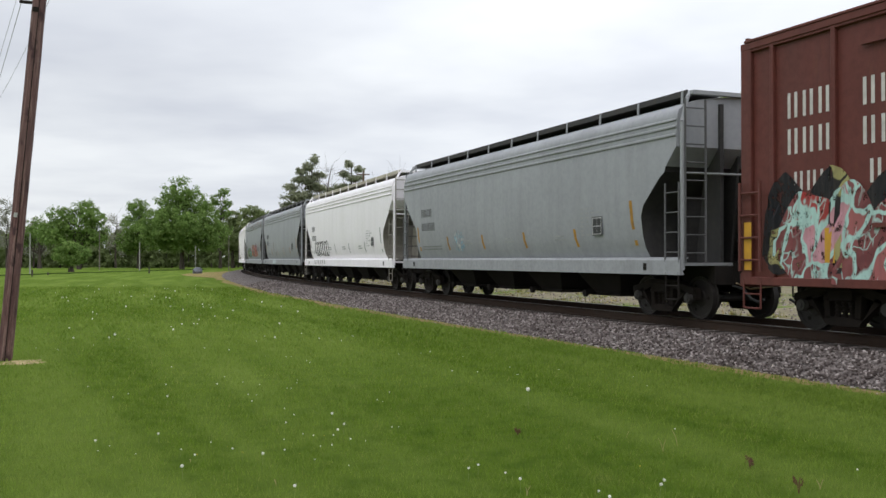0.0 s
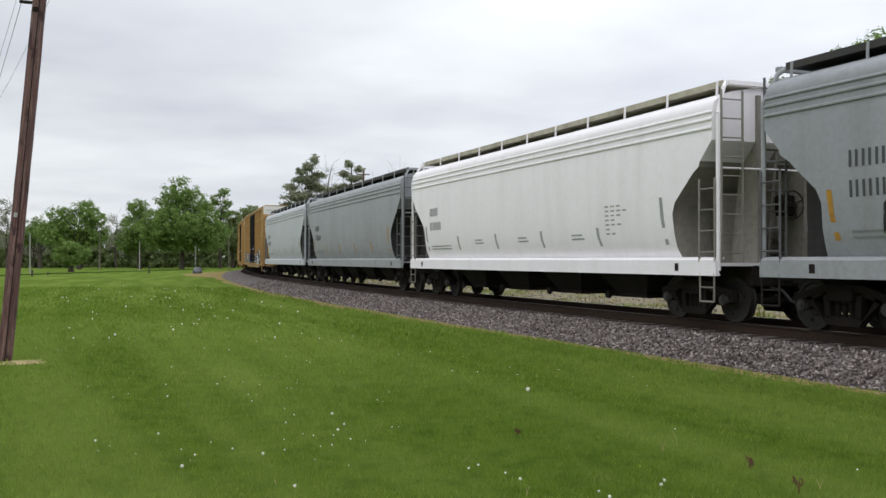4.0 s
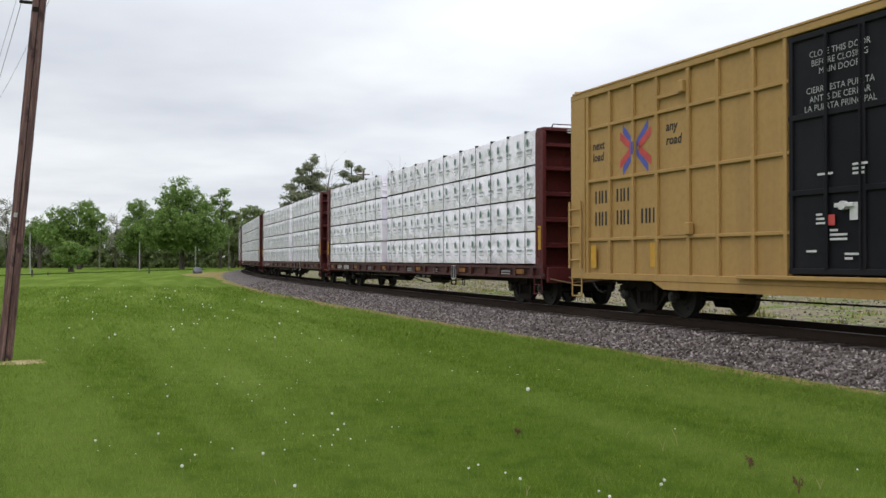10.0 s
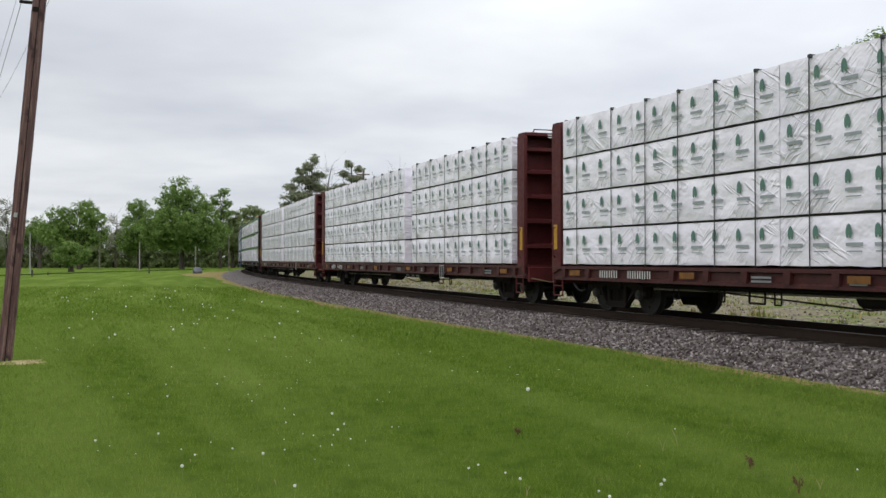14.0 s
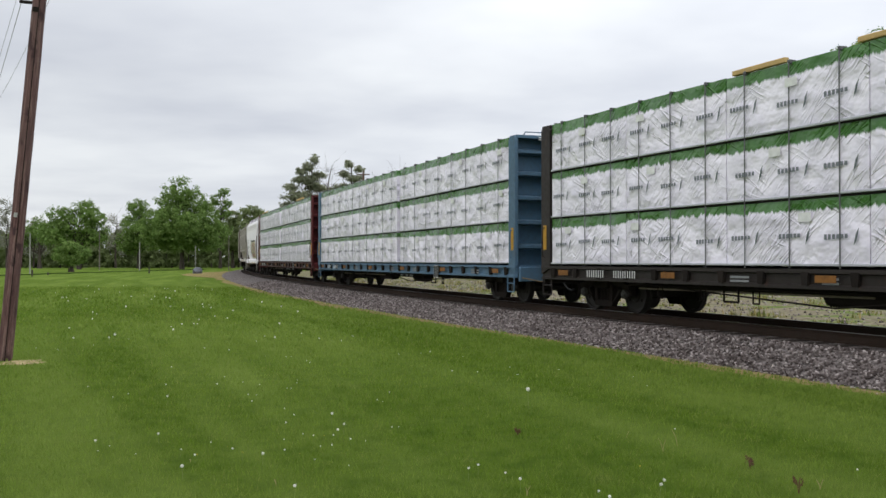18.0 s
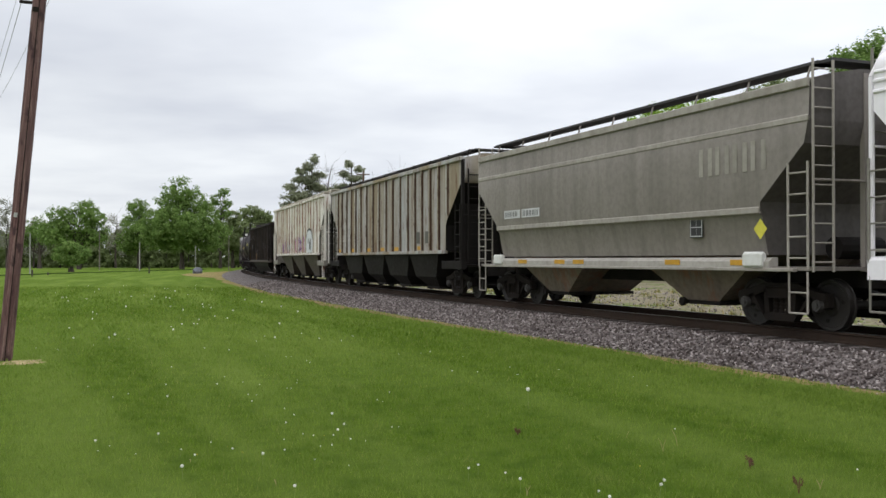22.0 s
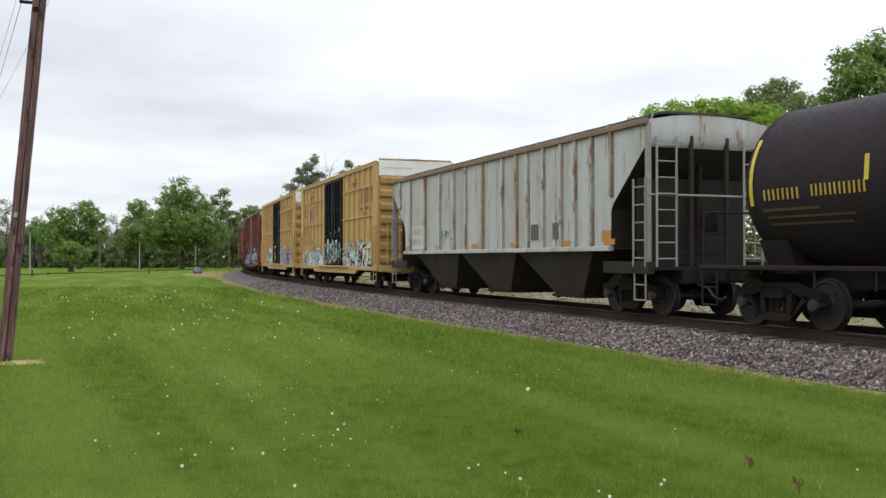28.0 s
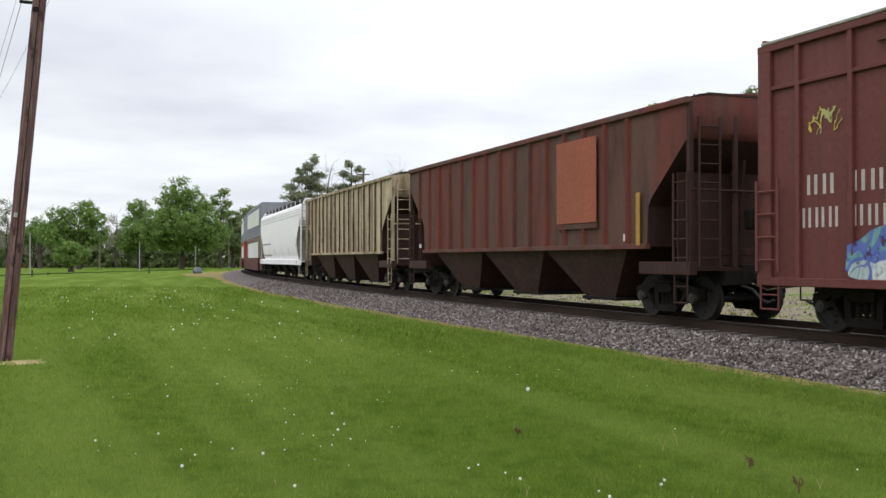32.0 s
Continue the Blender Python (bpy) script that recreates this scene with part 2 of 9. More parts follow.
IRON = paint("grimy_cast_iron", (0.013, 0.0105, 0.0092, 1), dirt=0.4, rough=0.9, dirtcol=(0.032, 0.024, 0.019, 1), spec=.08)
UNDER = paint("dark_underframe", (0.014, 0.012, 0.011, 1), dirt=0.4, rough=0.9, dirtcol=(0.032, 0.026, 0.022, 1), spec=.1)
WHEEL = flat("worn_wheel_steel", (0.022, 0.018, 0.016, 1), 0.7, 0.2)
CAP = flat("bearing_cap_grey", (0.05, 0.046, 0.043, 1), 0.6, 0.2)
HOSE = flat("black_rubber_hose", (0.015, 0.015, 0.015, 1), 0.7)
YELLOW = flat("yellow_reflector", lin(200, 150, 40), 0.6)
WHITE_MARK = flat("white_stencil", lin(205, 205, 205), 0.7)
BLACK_MARK = flat("black_stencil", lin(38, 36, 34), 0.7)
DIM_MARK = flat("dim_dark_stencil", lin(70, 71, 74), 0.7)
LIGHT_MARK = flat("pale_grey_stencil", lin(160, 161, 162), 0.7)
GREY_MARK = flat("grey_stencil", lin(128, 130, 132), 0.7)
# ---------- ground ----------
def mowing_bands(t):
    """Soft light and dark bands that run along with the track, as the mower left them."""
    v = t.coords()
    sub = t.n.new("ShaderNodeVectorMath")
    sub.operation = "SUBTRACT"
    t.l.new(v, sub.inputs[0])
    sub.inputs[1].default_value = (TX - math.sin(TH0) / CURV, TY + math.cos(TH0) / CURV, 0)
    ln = t.n.new("ShaderNodeVectorMath")
    ln.operation = "LENGTH"
    t.l.new(sub.outputs[0], ln.inputs[0])
    sep = t.n.new("ShaderNodeSeparateXYZ")
    t.l.new(v, sep.inputs[0])
    cmb = t.n.new("ShaderNodeCombineXYZ")
    t.l.new(t.math("SUBTRACT", ln.outputs["Value"], 560.0), cmb.inputs[0])
    t.l.new(t.math("MULTIPLY", sep.outputs[1], 0.10), cmb.inputs[1])
    return t.noise(cmb.outputs[0], 0.72, 3, 0.5)


def ground_material():
    t = NT("mown_lawn")
    v = t.coords()
    big = t.noise(v, 0.12, 3)
    rows = mowing_bands(t)
    mid = t.noise(v, 0.9, 5, 0.65)
    fine = t.noise(t.coords((1, 1, 1)), 26.0, 5, 0.75)
    c = t.mix(t.ramp(fine, [(0.3, 0.0), (0.72, 1.0)]), (0.064, 0.110, 0.010, 1), (0.135, 0.196, 0.030, 1))
    c = t.mix(t.math("MULTIPLY", t.ramp(mid, [(0.42, 0.0), (0.66, 1.0)]), 0.5), c, (0.139, 0.199, 0.034, 1))
    spots = t.noise(v, 3.3, 4, 0.6)
    c = t.mix(t.math("MULTIPLY", t.ramp(spots, [(0.48, 0.0), (0.66, 1.0)]), 0.55), c, (0.045, 0.092, 0.010, 1))
    c = t.mix(t.math("MULTIPLY", t.ramp(rows, [(0.42, 0.0), (0.62, 1.0)]), 0.6), c, (0.187, 0.252, 0.052, 1))
    c = t.mix(t.math("MULTIPLY", t.ramp(big, [(0.4, 0.0), (0.65, 1.0)]), 0.30), c, (0.074, 0.139, 0.015, 1))
    return t.finish(c, 0.95, bump=fine, dist=0.06, strength=0.9, spec=0.02)


LAWN = ground_material()


def build_ground():
    xs = [-2500, -1200, -600, -300, -160] + list(range(-90, 91, 6)) + [160, 300, 600, 1200, 2500]
    ys = [-2500, -1000, -400, -150, -60, -30] + list(range(-12, 121, 6)) + [150, 200, 280, 400, 700, 1400, 3500]
    vs, fs = [], []
    for y in ys:
        for x in xs:
            z = 0.05 * noise.noise(Vector((x * .08, y * .08, 0))) if abs(x) < 90 and -12 < y < 150 else 0.0
            vs.append((x, y, z))
    w = len(xs)
    for j in range(len(ys) - 1):
        for i in range(w - 1):
            fs.append((j * w + i, j * w + i + 1, (j + 1) * w + i + 1, (j + 1) * w + i))
    me = MB().add(vs, fs).mesh("ground", LAWN, 60)
    return tagged(new("ground", me), "mown green lawn with clover and dandelions", "lawn", kind="structure")


build_ground()


def ground_z(x, y):
    return 0.05 * noise.noise(Vector((x * .08, y * .08, 0))) if abs(x) < 90 and -12 < y < 150 else 0.0


def strip(name, lats, zs, s0, s1, step, mat, wobble=None, smooth=40):
    """A band along the track with the cross-section (lat, z)."""
    vs, fs = [], []
    n = int((s1 - s0) / step)
    for i in range(n + 1):
        s = s0 + (s1 - s0) * i / n
        for j, (la, z) in enumerate(zip(lats, zs)):
            dl = wobble(s, j) if wobble else 0.0
            x, y, h = track(s, la + dl)
            vs.append((x, y, z))
    m = len(lats)
    for i in range(n):
        for j in range(m - 1):
            fs.append((i * m + j, i * m + j + 1, (i + 1) * m + j + 1, (i + 1) * m + j))
    return MB().add(vs, fs).mesh(name, mat, smooth)


def ballast_material():
    t = NT("crushed_grey_ballast")
    v = t.coords()
    vo = t.node("ShaderNodeTexVoronoi", Scale=17.0)
    t.l.new(v, vo.inputs["Vector"])
    cell = t.ramp(vo.outputs["Color"], [(0.1, lin(58, 52, 51)), (0.5, lin(100, 92, 90)), (0.9, lin(148, 139, 136))])
    n = t.noise(v, 1.2, 3)
    c = t.mix(t.math("MULTIPLY", t.ramp(n, [(0.35, 0.0), (0.7, 1.0)]), 0.35), cell, lin(84, 72, 66))
    return t.finish(c, 0.9, bump=vo.outputs["Distance"], dist=0.06, strength=1.0)


BALLAST = ballast_material()


def stone_material():
    t = NT("ballast_stone")
    g = t.n.new("ShaderNodeNewGeometry")
    c = t.ramp(g.outputs["Random Per Island"], [(0.0, lin(52, 45, 44)), (0.35, lin(92, 84, 82)), (0.75, lin(132, 123, 121)), (1.0, lin(190, 181, 178))])
    n = t.noise(t.coords(), 30.0, 3)
    c = t.mix(t.math("MULTIPLY", n, 0.35), c, lin(92, 80, 74))
    return t.finish(c, 0.9, spec=.15)


STONE = stone_material()
RAILSTEEL = paint("rusty_rail_steel", (0.035, 0.024, 0.018, 1), dirt=0.5, rough=0.8, dirtcol=(0.05, 0.03, 0.02, 1), spec=.1)
RAILTOP = flat("polished_rail_head", (0.30, 0.29, 0.28, 1), 0.35, 1.0)
TIEWOOD = paint("creosoted_tie_wood", (0.030, 0.024, 0.020, 1), dirt=0.5, rough=0.9, dirtcol=(0.05, 0.042, 0.035, 1), spec=.1)
TIEBED = RAIL - 0.20       # level of the ballast between the ties


def build_track():
    # ballast bed: shoulder on the camera's side widens away from it
    def wob(s, j):
        w = 0.10 * noise.noise(Vector((s * .35, j * 3.1, 0))) + (0.035 * noise.noise(Vector((s * 1.7, j * 5.0, 3))))
        if j == 5:
            w += 0.65 * min(1, max(0, (8 - s) / 35))
        return w if j in (0, 5) else w * .25
    lats, zs = [-3.6, -1.75, -0.9, 0.9, 1.78, 2.98], [-0.03, TIEBED, TIEBED + .01, TIEBED + .01, TIEBED, -0.03]
    me = strip("ballast_bed", lats, zs, -720, 620, 1.0, BALLAST, wob)
    bed = tagged(new("ballast_bed", me), "grey crushed-stone railway ballast with sloping shoulders", "ballast", kind="structure")
    # dry tan grass along the toe of the ballast
    t = NT("dry_grass_edge")
    n = t.noise(t.coords(), 7.0, 5, 0.7)
    c = t.ramp(n, [(0.30, lin(96, 100, 46)), (0.42, lin(118, 112, 68)), (0.56, lin(146, 128, 90)), (0.66, lin(122, 112, 74)), (0.78, lin(98, 106, 48))])
    dry = t.finish(c, 0.95, bump=n, dist=0.04, strength=0.8, spec=.03)
    def wob2(s, j):
        b = wob(s, 5) + (.55 * max(-.25, noise.noise(Vector((s * .13, 2.2, 0)))) - .12 * min(1, max(0, (s + 12) / 10)) + .5 * min(1, max(0, (-s - 35) / 40)) + 3.6 * max(0, 1 - ((s + 92) / 22) ** 2) if j == 2 else 0)
        return b + (0.16 * noise.noise(Vector((s * .8, 9.1, j))) + 0.12 * noise.noise(Vector((s * 2.7, 4.1, j))) if j == 2 else 0)
    me = strip("dry_grass_verge", [2.72, 3.02, 3.28], [0.012, 0.03, 0.012], -120, 40, 0.25, dry, wob2)
    tagged(new("dry_grass_verge", me), "strip of dry tan grass beside the ballast", "grass", kind="structure")
    # stony waste ground beyond the track
    t = NT("stony_waste_ground")
    v = t.coords()
    n1, n2, n3 = t.noise(v, 0.16, 5, 0.65), t.noise(v, 5.0, 5), t.noise(v, 0.9, 4, .6)
    patch = t.math("ADD", t.math("MULTIPLY", n1, .55), t.math("MULTIPLY", n3, .45))
    c = t.mix(t.ramp(patch, [(0.50, 0.0), (0.58, 1.0)]), t.ramp(n2, [(0.3, lin(84, 78, 62)), (0.7, lin(150, 141, 120))]), t.ramp(n2, [(0.3, lin(62, 80, 34)), (0.7, lin(116, 130, 66))]))
    waste = t.finish(c, 0.95, bump=n2, dist=0.05, strength=0.8, spec=.03)
    me = strip("stony_waste_ground", [-95, -60, -34, -22, -12, -6, -3.3], [0.08, 0.08, 0.08, 0.08, 0.07, 0.05, 0.01], -120, 40, 1.0, waste,
               lambda s, j: 1.6 * noise.noise(Vector((s * .09, j * 7.0, 5))) if j == 0 else 0)
    tagged(new("stony_waste_ground", me), "pale stony waste ground with grass patches beyond the track", "gravel ground", kind="structure")
    # rails
    prof = [(-.075, -.185), (.075, -.185), (.075, -.170), (.012, -.150), (.010, -.050), (.036, -.038), (.036, -.008), (.028, 0), (-.028, 0), (-.036, -.008), (-.036, -.038), (-.010, -.050), (-.012, -.150), (-.075, -.170)]
    for side in (-1, 1):
        mb = MB()
        rs = []
        for i in range(671):
            s = -720 + i * 2.0
            ring = []
            for la, z in prof:
                x, y, h = track(s, side * 0.7525 + la)
                ring.append((x, y, RAIL + z))
            rs.append(ring)
        mb.rings(rs)
        me = mb.mesh("rail", [RAILSTEEL, RAILTOP], 40)
        tops = [1 if all(abs(me.vertices[k].co.z - RAIL) < .01 for k in p.vertices) else 0 for p in me.polygons]
        me.polygons.foreach_set("material_index", tops)
        tagged(new("rail", me), "rusty brown steel rail with a polished head", "rail", "rails of the track", "structure")


build_track()


def build_sleepers():
    """Wooden ties: those near the camera single pieces, under the rails."""
    mb = MB().box(-.115, .115, -1.3, 1.3, -.19, 0, c=0.012)
    me = mb.mesh("railway_tie", TIEWOOD)
    holder = tagged(new("track_ties"), "dark creosoted wooden ties bedded in ballast", "railway ties", kind="structure")
    s = -70.0
    while s < 24:
        x, y, h = track(s)
        ob = new("railway_tie", me)
        ob.parent = holder
        ob.matrix_basis = pose(x, y, RAIL - .186 + random.uniform(-.006, .006), 0, 0, math.degrees(h) + random.uniform(-1, 1))
        s += 0.53
    far = MB()
    s = -720.0
    while s < 620:
        if not -70 <= s < 24:
            x, y, h = track(s)
            c, d = math.cos(h), math.sin(h)
            far.add([(x + c * a - d * b, y + d * a + c * b, RAIL - .186 + e) for a in (-.115, .115) for b in (-1.3, 1.3) for e in (-.15, 0)],
                    [(0, 1, 3, 2), (4, 6, 7, 5), (0, 4, 5, 1), (2, 3, 7, 6), (1, 5, 7, 3)])
        s += 0.6
    tagged(part("far_ties", far, TIEWOOD, holder), kind="stuff")


build_sleepers()


def scatter_mesh(name, base_v, base_f, mats4, mat):
    """Many copies of one small shape in one mesh. mats4: array (n, 3, 4)."""
    bv = np.c_[np.array(base_v, float), np.ones(len(base_v))]
    allv = np.einsum("nij,kj->nki", mats4, bv).reshape(-1, 3)
    n, k = len(mats4), len(base_v)
    m = len(base_f[0])
    f = (np.array(base_f)[None] + (np.arange(n) * k)[:, None, None]).reshape(-1)
    me = bpy.data.meshes.new(name)
    me.vertices.add(len(allv))
    me.vertices.foreach_set("co", allv.ravel())
    me.loops.add(len(f))
    me.loops.foreach_set("vertex_index", f)
    me.polygons.add(len(f) // m)
    me.polygons.foreach_set("loop_start", np.arange(0, len(f), m))
    me.polygons.foreach_set("loop_total", np.full(len(f) // m, m))
    me.materials.append(mat)
    me.update(calc_edges=True)
    return me


def rot_mats(rng, n):
    q = rng.normal(size=(n, 4))
    q /= np.linalg.norm(q, axis=1)[:, None]
    w, x, y, z = q.T
    return np.stack([np.stack([1 - 2 * (y * y + z * z), 2 * (x * y - z * w), 2 * (x * z + y * w)], -1),
                     np.stack([2 * (x * y + z * w), 1 - 2 * (x * x + z * z), 2 * (y * z - x * w)], -1),
                     np.stack([2 * (x * z - y * w), 2 * (y * z + x * w), 1 - 2 * (x * x + y * y)], -1)], -2)


def build_stones():
    rng = np.random.default_rng(4)
    n = 30000
    u = rng.random(n)
    s = 21 - 62 * u ** 1.5
    toe = 2.98 + 0.65 * np.clip((8 - s) / 35, 0, 1)
    la = 1.32 + (toe + .10 - 1.32) * rng.random(n) ** 0.85
    h = TH0 + CURV * s
    x = TX + (np.sin(h) - math.sin(TH0)) / CURV + la * np.sin(h)
    y = TY - (np.cos(h) - math.cos(TH0)) / CURV - la * np.cos(h)
    z = np.where(la < 1.78, TIEBED, TIEBED + (la - 1.78) / (toe - 1.78) * (-0.03 - TIEBED)) + rng.uniform(-.012, .02, n)
    z = np.maximum(z, 0.0)
    size = rng.uniform(.016, .036, n)
    R = rot_mats(rng, n)
    M = np.zeros((n, 3, 4))
    M[:, :, :3] = R * (size[:, None, None] * np.stack([rng.uniform(.8, 1.5, n), rng.uniform(.7, 1.1, n), rng.uniform(.6, 1.0, n)], -1)[:, None, :])
    M[:, 0, 3], M[:, 1, 3], M[:, 2, 3] = x, y, z
    bv = [(1, .2, 0), (-1, -.1, .2), (.1, 1, -.2), (-.2, -1, 0), (.15, 0, 1), (0, .2, -1), (.7, .7, .5), (-.6, .5, -.6)]
    bf = [(4, 0, 6), (0, 2, 6), (2, 4, 6), (4, 2, 1), (4, 1, 3), (4, 3, 0), (5, 2, 0), (5, 0, 3), (5, 3, 1), (5, 1, 7), (1, 2, 7), (2, 5, 7)]
    me = scatter_mesh("ballast_stones", bv, bf, M, STONE)
    tagged(new("ballast_stones", me), "loose grey crushed stones on the ballast shoulder", "ballast stones", kind="stuff")


build_stones()


def build_waste_litter():
    """Pale stones and low dry weeds strewn over the ground beyond the track."""
    rng = np.random.default_rng(14)
    def place(n):
        s = 24 - 84 * rng.random(n) ** 1.2
        la = -3.5 - 15 * rng.random(n) ** 1.3
        h = TH0 + CURV * s
        return TX + (np.sin(h) - math.sin(TH0)) / CURV + la * np.sin(h), TY - (np.cos(h) - math.cos(TH0)) / CURV - la * np.cos(h), np.interp(la, [-12, -6, -3.3], [.07, .05, .01])
    n = 6000
    x, y, z = place(n)
    M = np.zeros((n, 3, 4))
    M[:, :, :3] = rot_mats(rng, n) * (rng.uniform(.02, .06, n) ** 1.0)[:, None, None] * np.array([1.3, 1, .7])
    M[:, 0, 3], M[:, 1, 3], M[:, 2, 3] = x, y, z + .01
    bv = [(1, .2, 0), (-1, -.1, .2), (.1, 1, -.2), (-.2, -1, 0), (.15, 0, 1), (0, .2, -1)]
    bf = [(4, 0, 2), (4, 2, 1), (4, 1, 3), (4, 3, 0), (5, 2, 0), (5, 0, 3), (5, 3, 1), (5, 1, 2)]
    tagged(new("waste_stones", scatter_mesh("waste_stones", bv, bf, M, STONE)), "loose pale stones on the waste ground", "stones", kind="stuff")
    n = 9000
    c = rng.integers(0, 500, n)
    cx, cy, cz = place(500)
    x, y, z = cx[c] + rng.normal(size=n) * .16, cy[c] + rng.normal(size=n) * .16, cz[c]
    a = rng.uniform(0, 6.283, n)
    tall = rng.uniform(.05, .20, n) * (.5 + rng.random(500)[c])
    wide = rng.uniform(.012, .03, n)
    M = np.zeros((n, 3, 4))
    M[:, 0, 0], M[:, 1, 0] = np.cos(a) * wide, np.sin(a) * wide
    M[:, 0, 1], M[:, 1, 1] = -np.sin(a) * wide, np.cos(a) * wide
    M[:, 0, 2], M[:, 1, 2], M[:, 2, 2] = rng.normal(size=n) * .04, rng.normal(size=n) * .04, tall
    M[:, 0, 3], M[:, 1, 3], M[:, 2, 3] = x, y, z - .01
    t = NT("dry_weed_blades")
    g = t.n.new("ShaderNodeNewGeometry")
    weed = t.finish(t.ramp(g.outputs["Random Per Island"], [(0, lin(84, 98, 46)), (.5, lin(122, 122, 66)), (1, lin(164, 148, 98))]), .9, spec=.05)
    tagged(new("dry_weeds", scatter_mesh("dry_weeds", [(-1, 0, 0), (1, 0, 0), (.5, .5, .6), (0, 1.2, 1)], [(0, 1, 2), (0, 2, 3)], M, weed)), "low dry weeds in clumps on the waste ground", "weeds", kind="stuff")


build_waste_litter()


# ---------- trees ----------
def leaf_material(name, dark, light, through_=0.35):
    t = NT(name)
    g = t.n.new("ShaderNodeNewGeometry")
    c = t.ramp(g.outputs["Random Per Island"], [(0.0, dark), (1.0, light)])
    n = t.noise(t.coords(), 0.35, 3)
    c = t.mix(t.math("MULTIPLY", t.ramp(n, [(0.35, 0.0), (0.65, 1.0)]), 0.4), c, dark)
    m = t.finish(c, 0.8, spec=0.08)
    tr = t.n.new("ShaderNodeBsdfTranslucent")
    t.l.new(c, tr.inputs["Color"])
    mx = t.n.new("ShaderNodeMixShader")
    mx.inputs[0].default_value = through_
    t.l.new(t.b.outputs[0], mx.inputs[1]); t.l.new(tr.outputs[0], mx.inputs[2])
    t.l.new(mx.outputs[0], t.n["Material Output"].inputs["Surface"])
    return m


LEAF_MID = leaf_material("spring_leaves_green", (0.118, 0.200, 0.050, 1), (0.265, 0.370, 0.110, 1), .45)
LEAF_LIGHT = leaf_material("spring_leaves_light", (0.190, 0.320, 0.044, 1), (0.370, 0.500, 0.105, 1), .5)
LEAF_DARK = leaf_material("dark_leaves", (0.150, 0.195, 0.080, 1), (0.270, 0.320, 0.140, 1), .5)
LEAF_PINE = leaf_material("pine_needles", (0.190, 0.212, 0.138, 1), (0.390, 0.410, 0.275, 1), .55)
LEAF_PALE = leaf_material("budding_pale_twigs", (0.20, 0.20, 0.155, 1), (0.36, 0.36, 0.29, 1))
BARK = paint("grey_brown_bark", (0.060, 0.048, 0.038, 1), dirt=0.5, rough=0.95, dirtcol=(0.03, 0.025, 0.02, 1))


def leaves(rng, centres, radii, per, size, flat_=0.75):
    """Leaf cards round clump centres."""
    n = len(centres) * per
    c = np.repeat(np.array(centres), per, 0)
    r = np.repeat(np.array(radii), per)
    d = rng.normal(size=(n, 3))
    d /= np.linalg.norm(d, axis=1)[:, None]
    p = c + d * (r * rng.random(n) ** 0.45)[:, None] * np.array([1, 1, flat_])
    M = np.zeros((n, 3, 4))
    M[:, :, :3] = rot_mats(rng, n) * (size * rng.uniform(.6, 1.3, n))[:, None, None]
    M[:, :, 3] = p
    return M


LEAF_V = [(-.5, -.28, 0), (.1, -.42, .08), (.55, 0, 0), (.1, .42, .08), (-.5, .28, 0)]
LEAF_F = [(0, 1, 2, 3, 4)]


def tree(kind, x, y, height, width, seed, label, bark=BARK, leaf=LEAF_MID, trunk=0.28, clumps=60, per=60, size=0.5, low=0.25, bare=False, name="tree"):
    rng = np.random.default_rng(seed)
    th = empty(name)
    th.location = (x, y, ground_z(x, y) - 0.05)
    tagged(th, label, kind)
    # trunk and limbs
    mb = MB()
    r0 = max(0.10, height * trunk / 15)
    pts = [(0, 0, 0)]
    for k in range(1, 7):
        a = k / 6
        pts.append((rng.normal() * .03 * height * a * .6, rng.normal() * .03 * height * a * .6, height * .9 * a))
    for k in range(6):
        mb.cyl(pts[k], pts[k + 1], r0 * (1.25 if k == 0 else 1 - k / 6.6), 8, r0 * (1 - (k + 1) / 6.6))
    cs, rs = [], []
    nl = 16
    for k in range(nl):
        a = low + (0.92 - low) * (k + .5) / nl
        i = min(5, int(a * 6))
        p = Vector(pts[i]).lerp(Vector(pts[i + 1]), a * 6 - i)
        ang = k * 2.4 + rng.uniform(-.4, .4)
        prof = math.sin(math.pi * min(1, max(0.06, (a - low) / (1 - low) * .80 + .16))) ** 0.7
        reach = width / 2 * prof * rng.uniform(.7, 1.0)
        tip = p + Vector((math.cos(ang) * reach, math.sin(ang) * reach, height * rng.uniform(.03, .12)))
        mid = p.lerp(tip, .5) + Vector((0, 0, .03 * height))
        mb.cyl(p, mid, r0 * .34 * (1.1 - a), 5, r0 * .2 * (1.1 - a))
        mb.cyl(mid, tip, r0 * .2 * (1.1 - a), 5, r0 * .06)
        if bare:
            for q in range(5):
                b = mid.lerp(tip, rng.random())
                e = b + Vector((rng.normal() * .08, rng.normal() * .08, abs(rng.normal()) * .09)) * height
                mb.cyl(b, e, r0 * .07, 4, r0 * .02)
        m = max(1, clumps // nl)
        for q in range(m):
            f = rng.uniform(.35, 1.05)
            c = p.lerp(tip, f) + Vector(rng.normal(size=3)) * width * .06
            cs.append(tuple(c))
            rs.append(width * rng.uniform(.10, .19))
    if not bare:
        for q in range(clumps // 6):
            cs.append((rng.normal() * width * .13, rng.normal() * width * .13, height * rng.uniform(.78, .97)))
            rs.append(width * rng.uniform(.06, .12))
    part("trunk", mb, bark, th, smooth=50)
    me = scatter_mesh("crown", LEAF_V, LEAF_F, leaves(rng, cs, rs, per, size), leaf)
    part("crown", me, leaf, th)
    return th


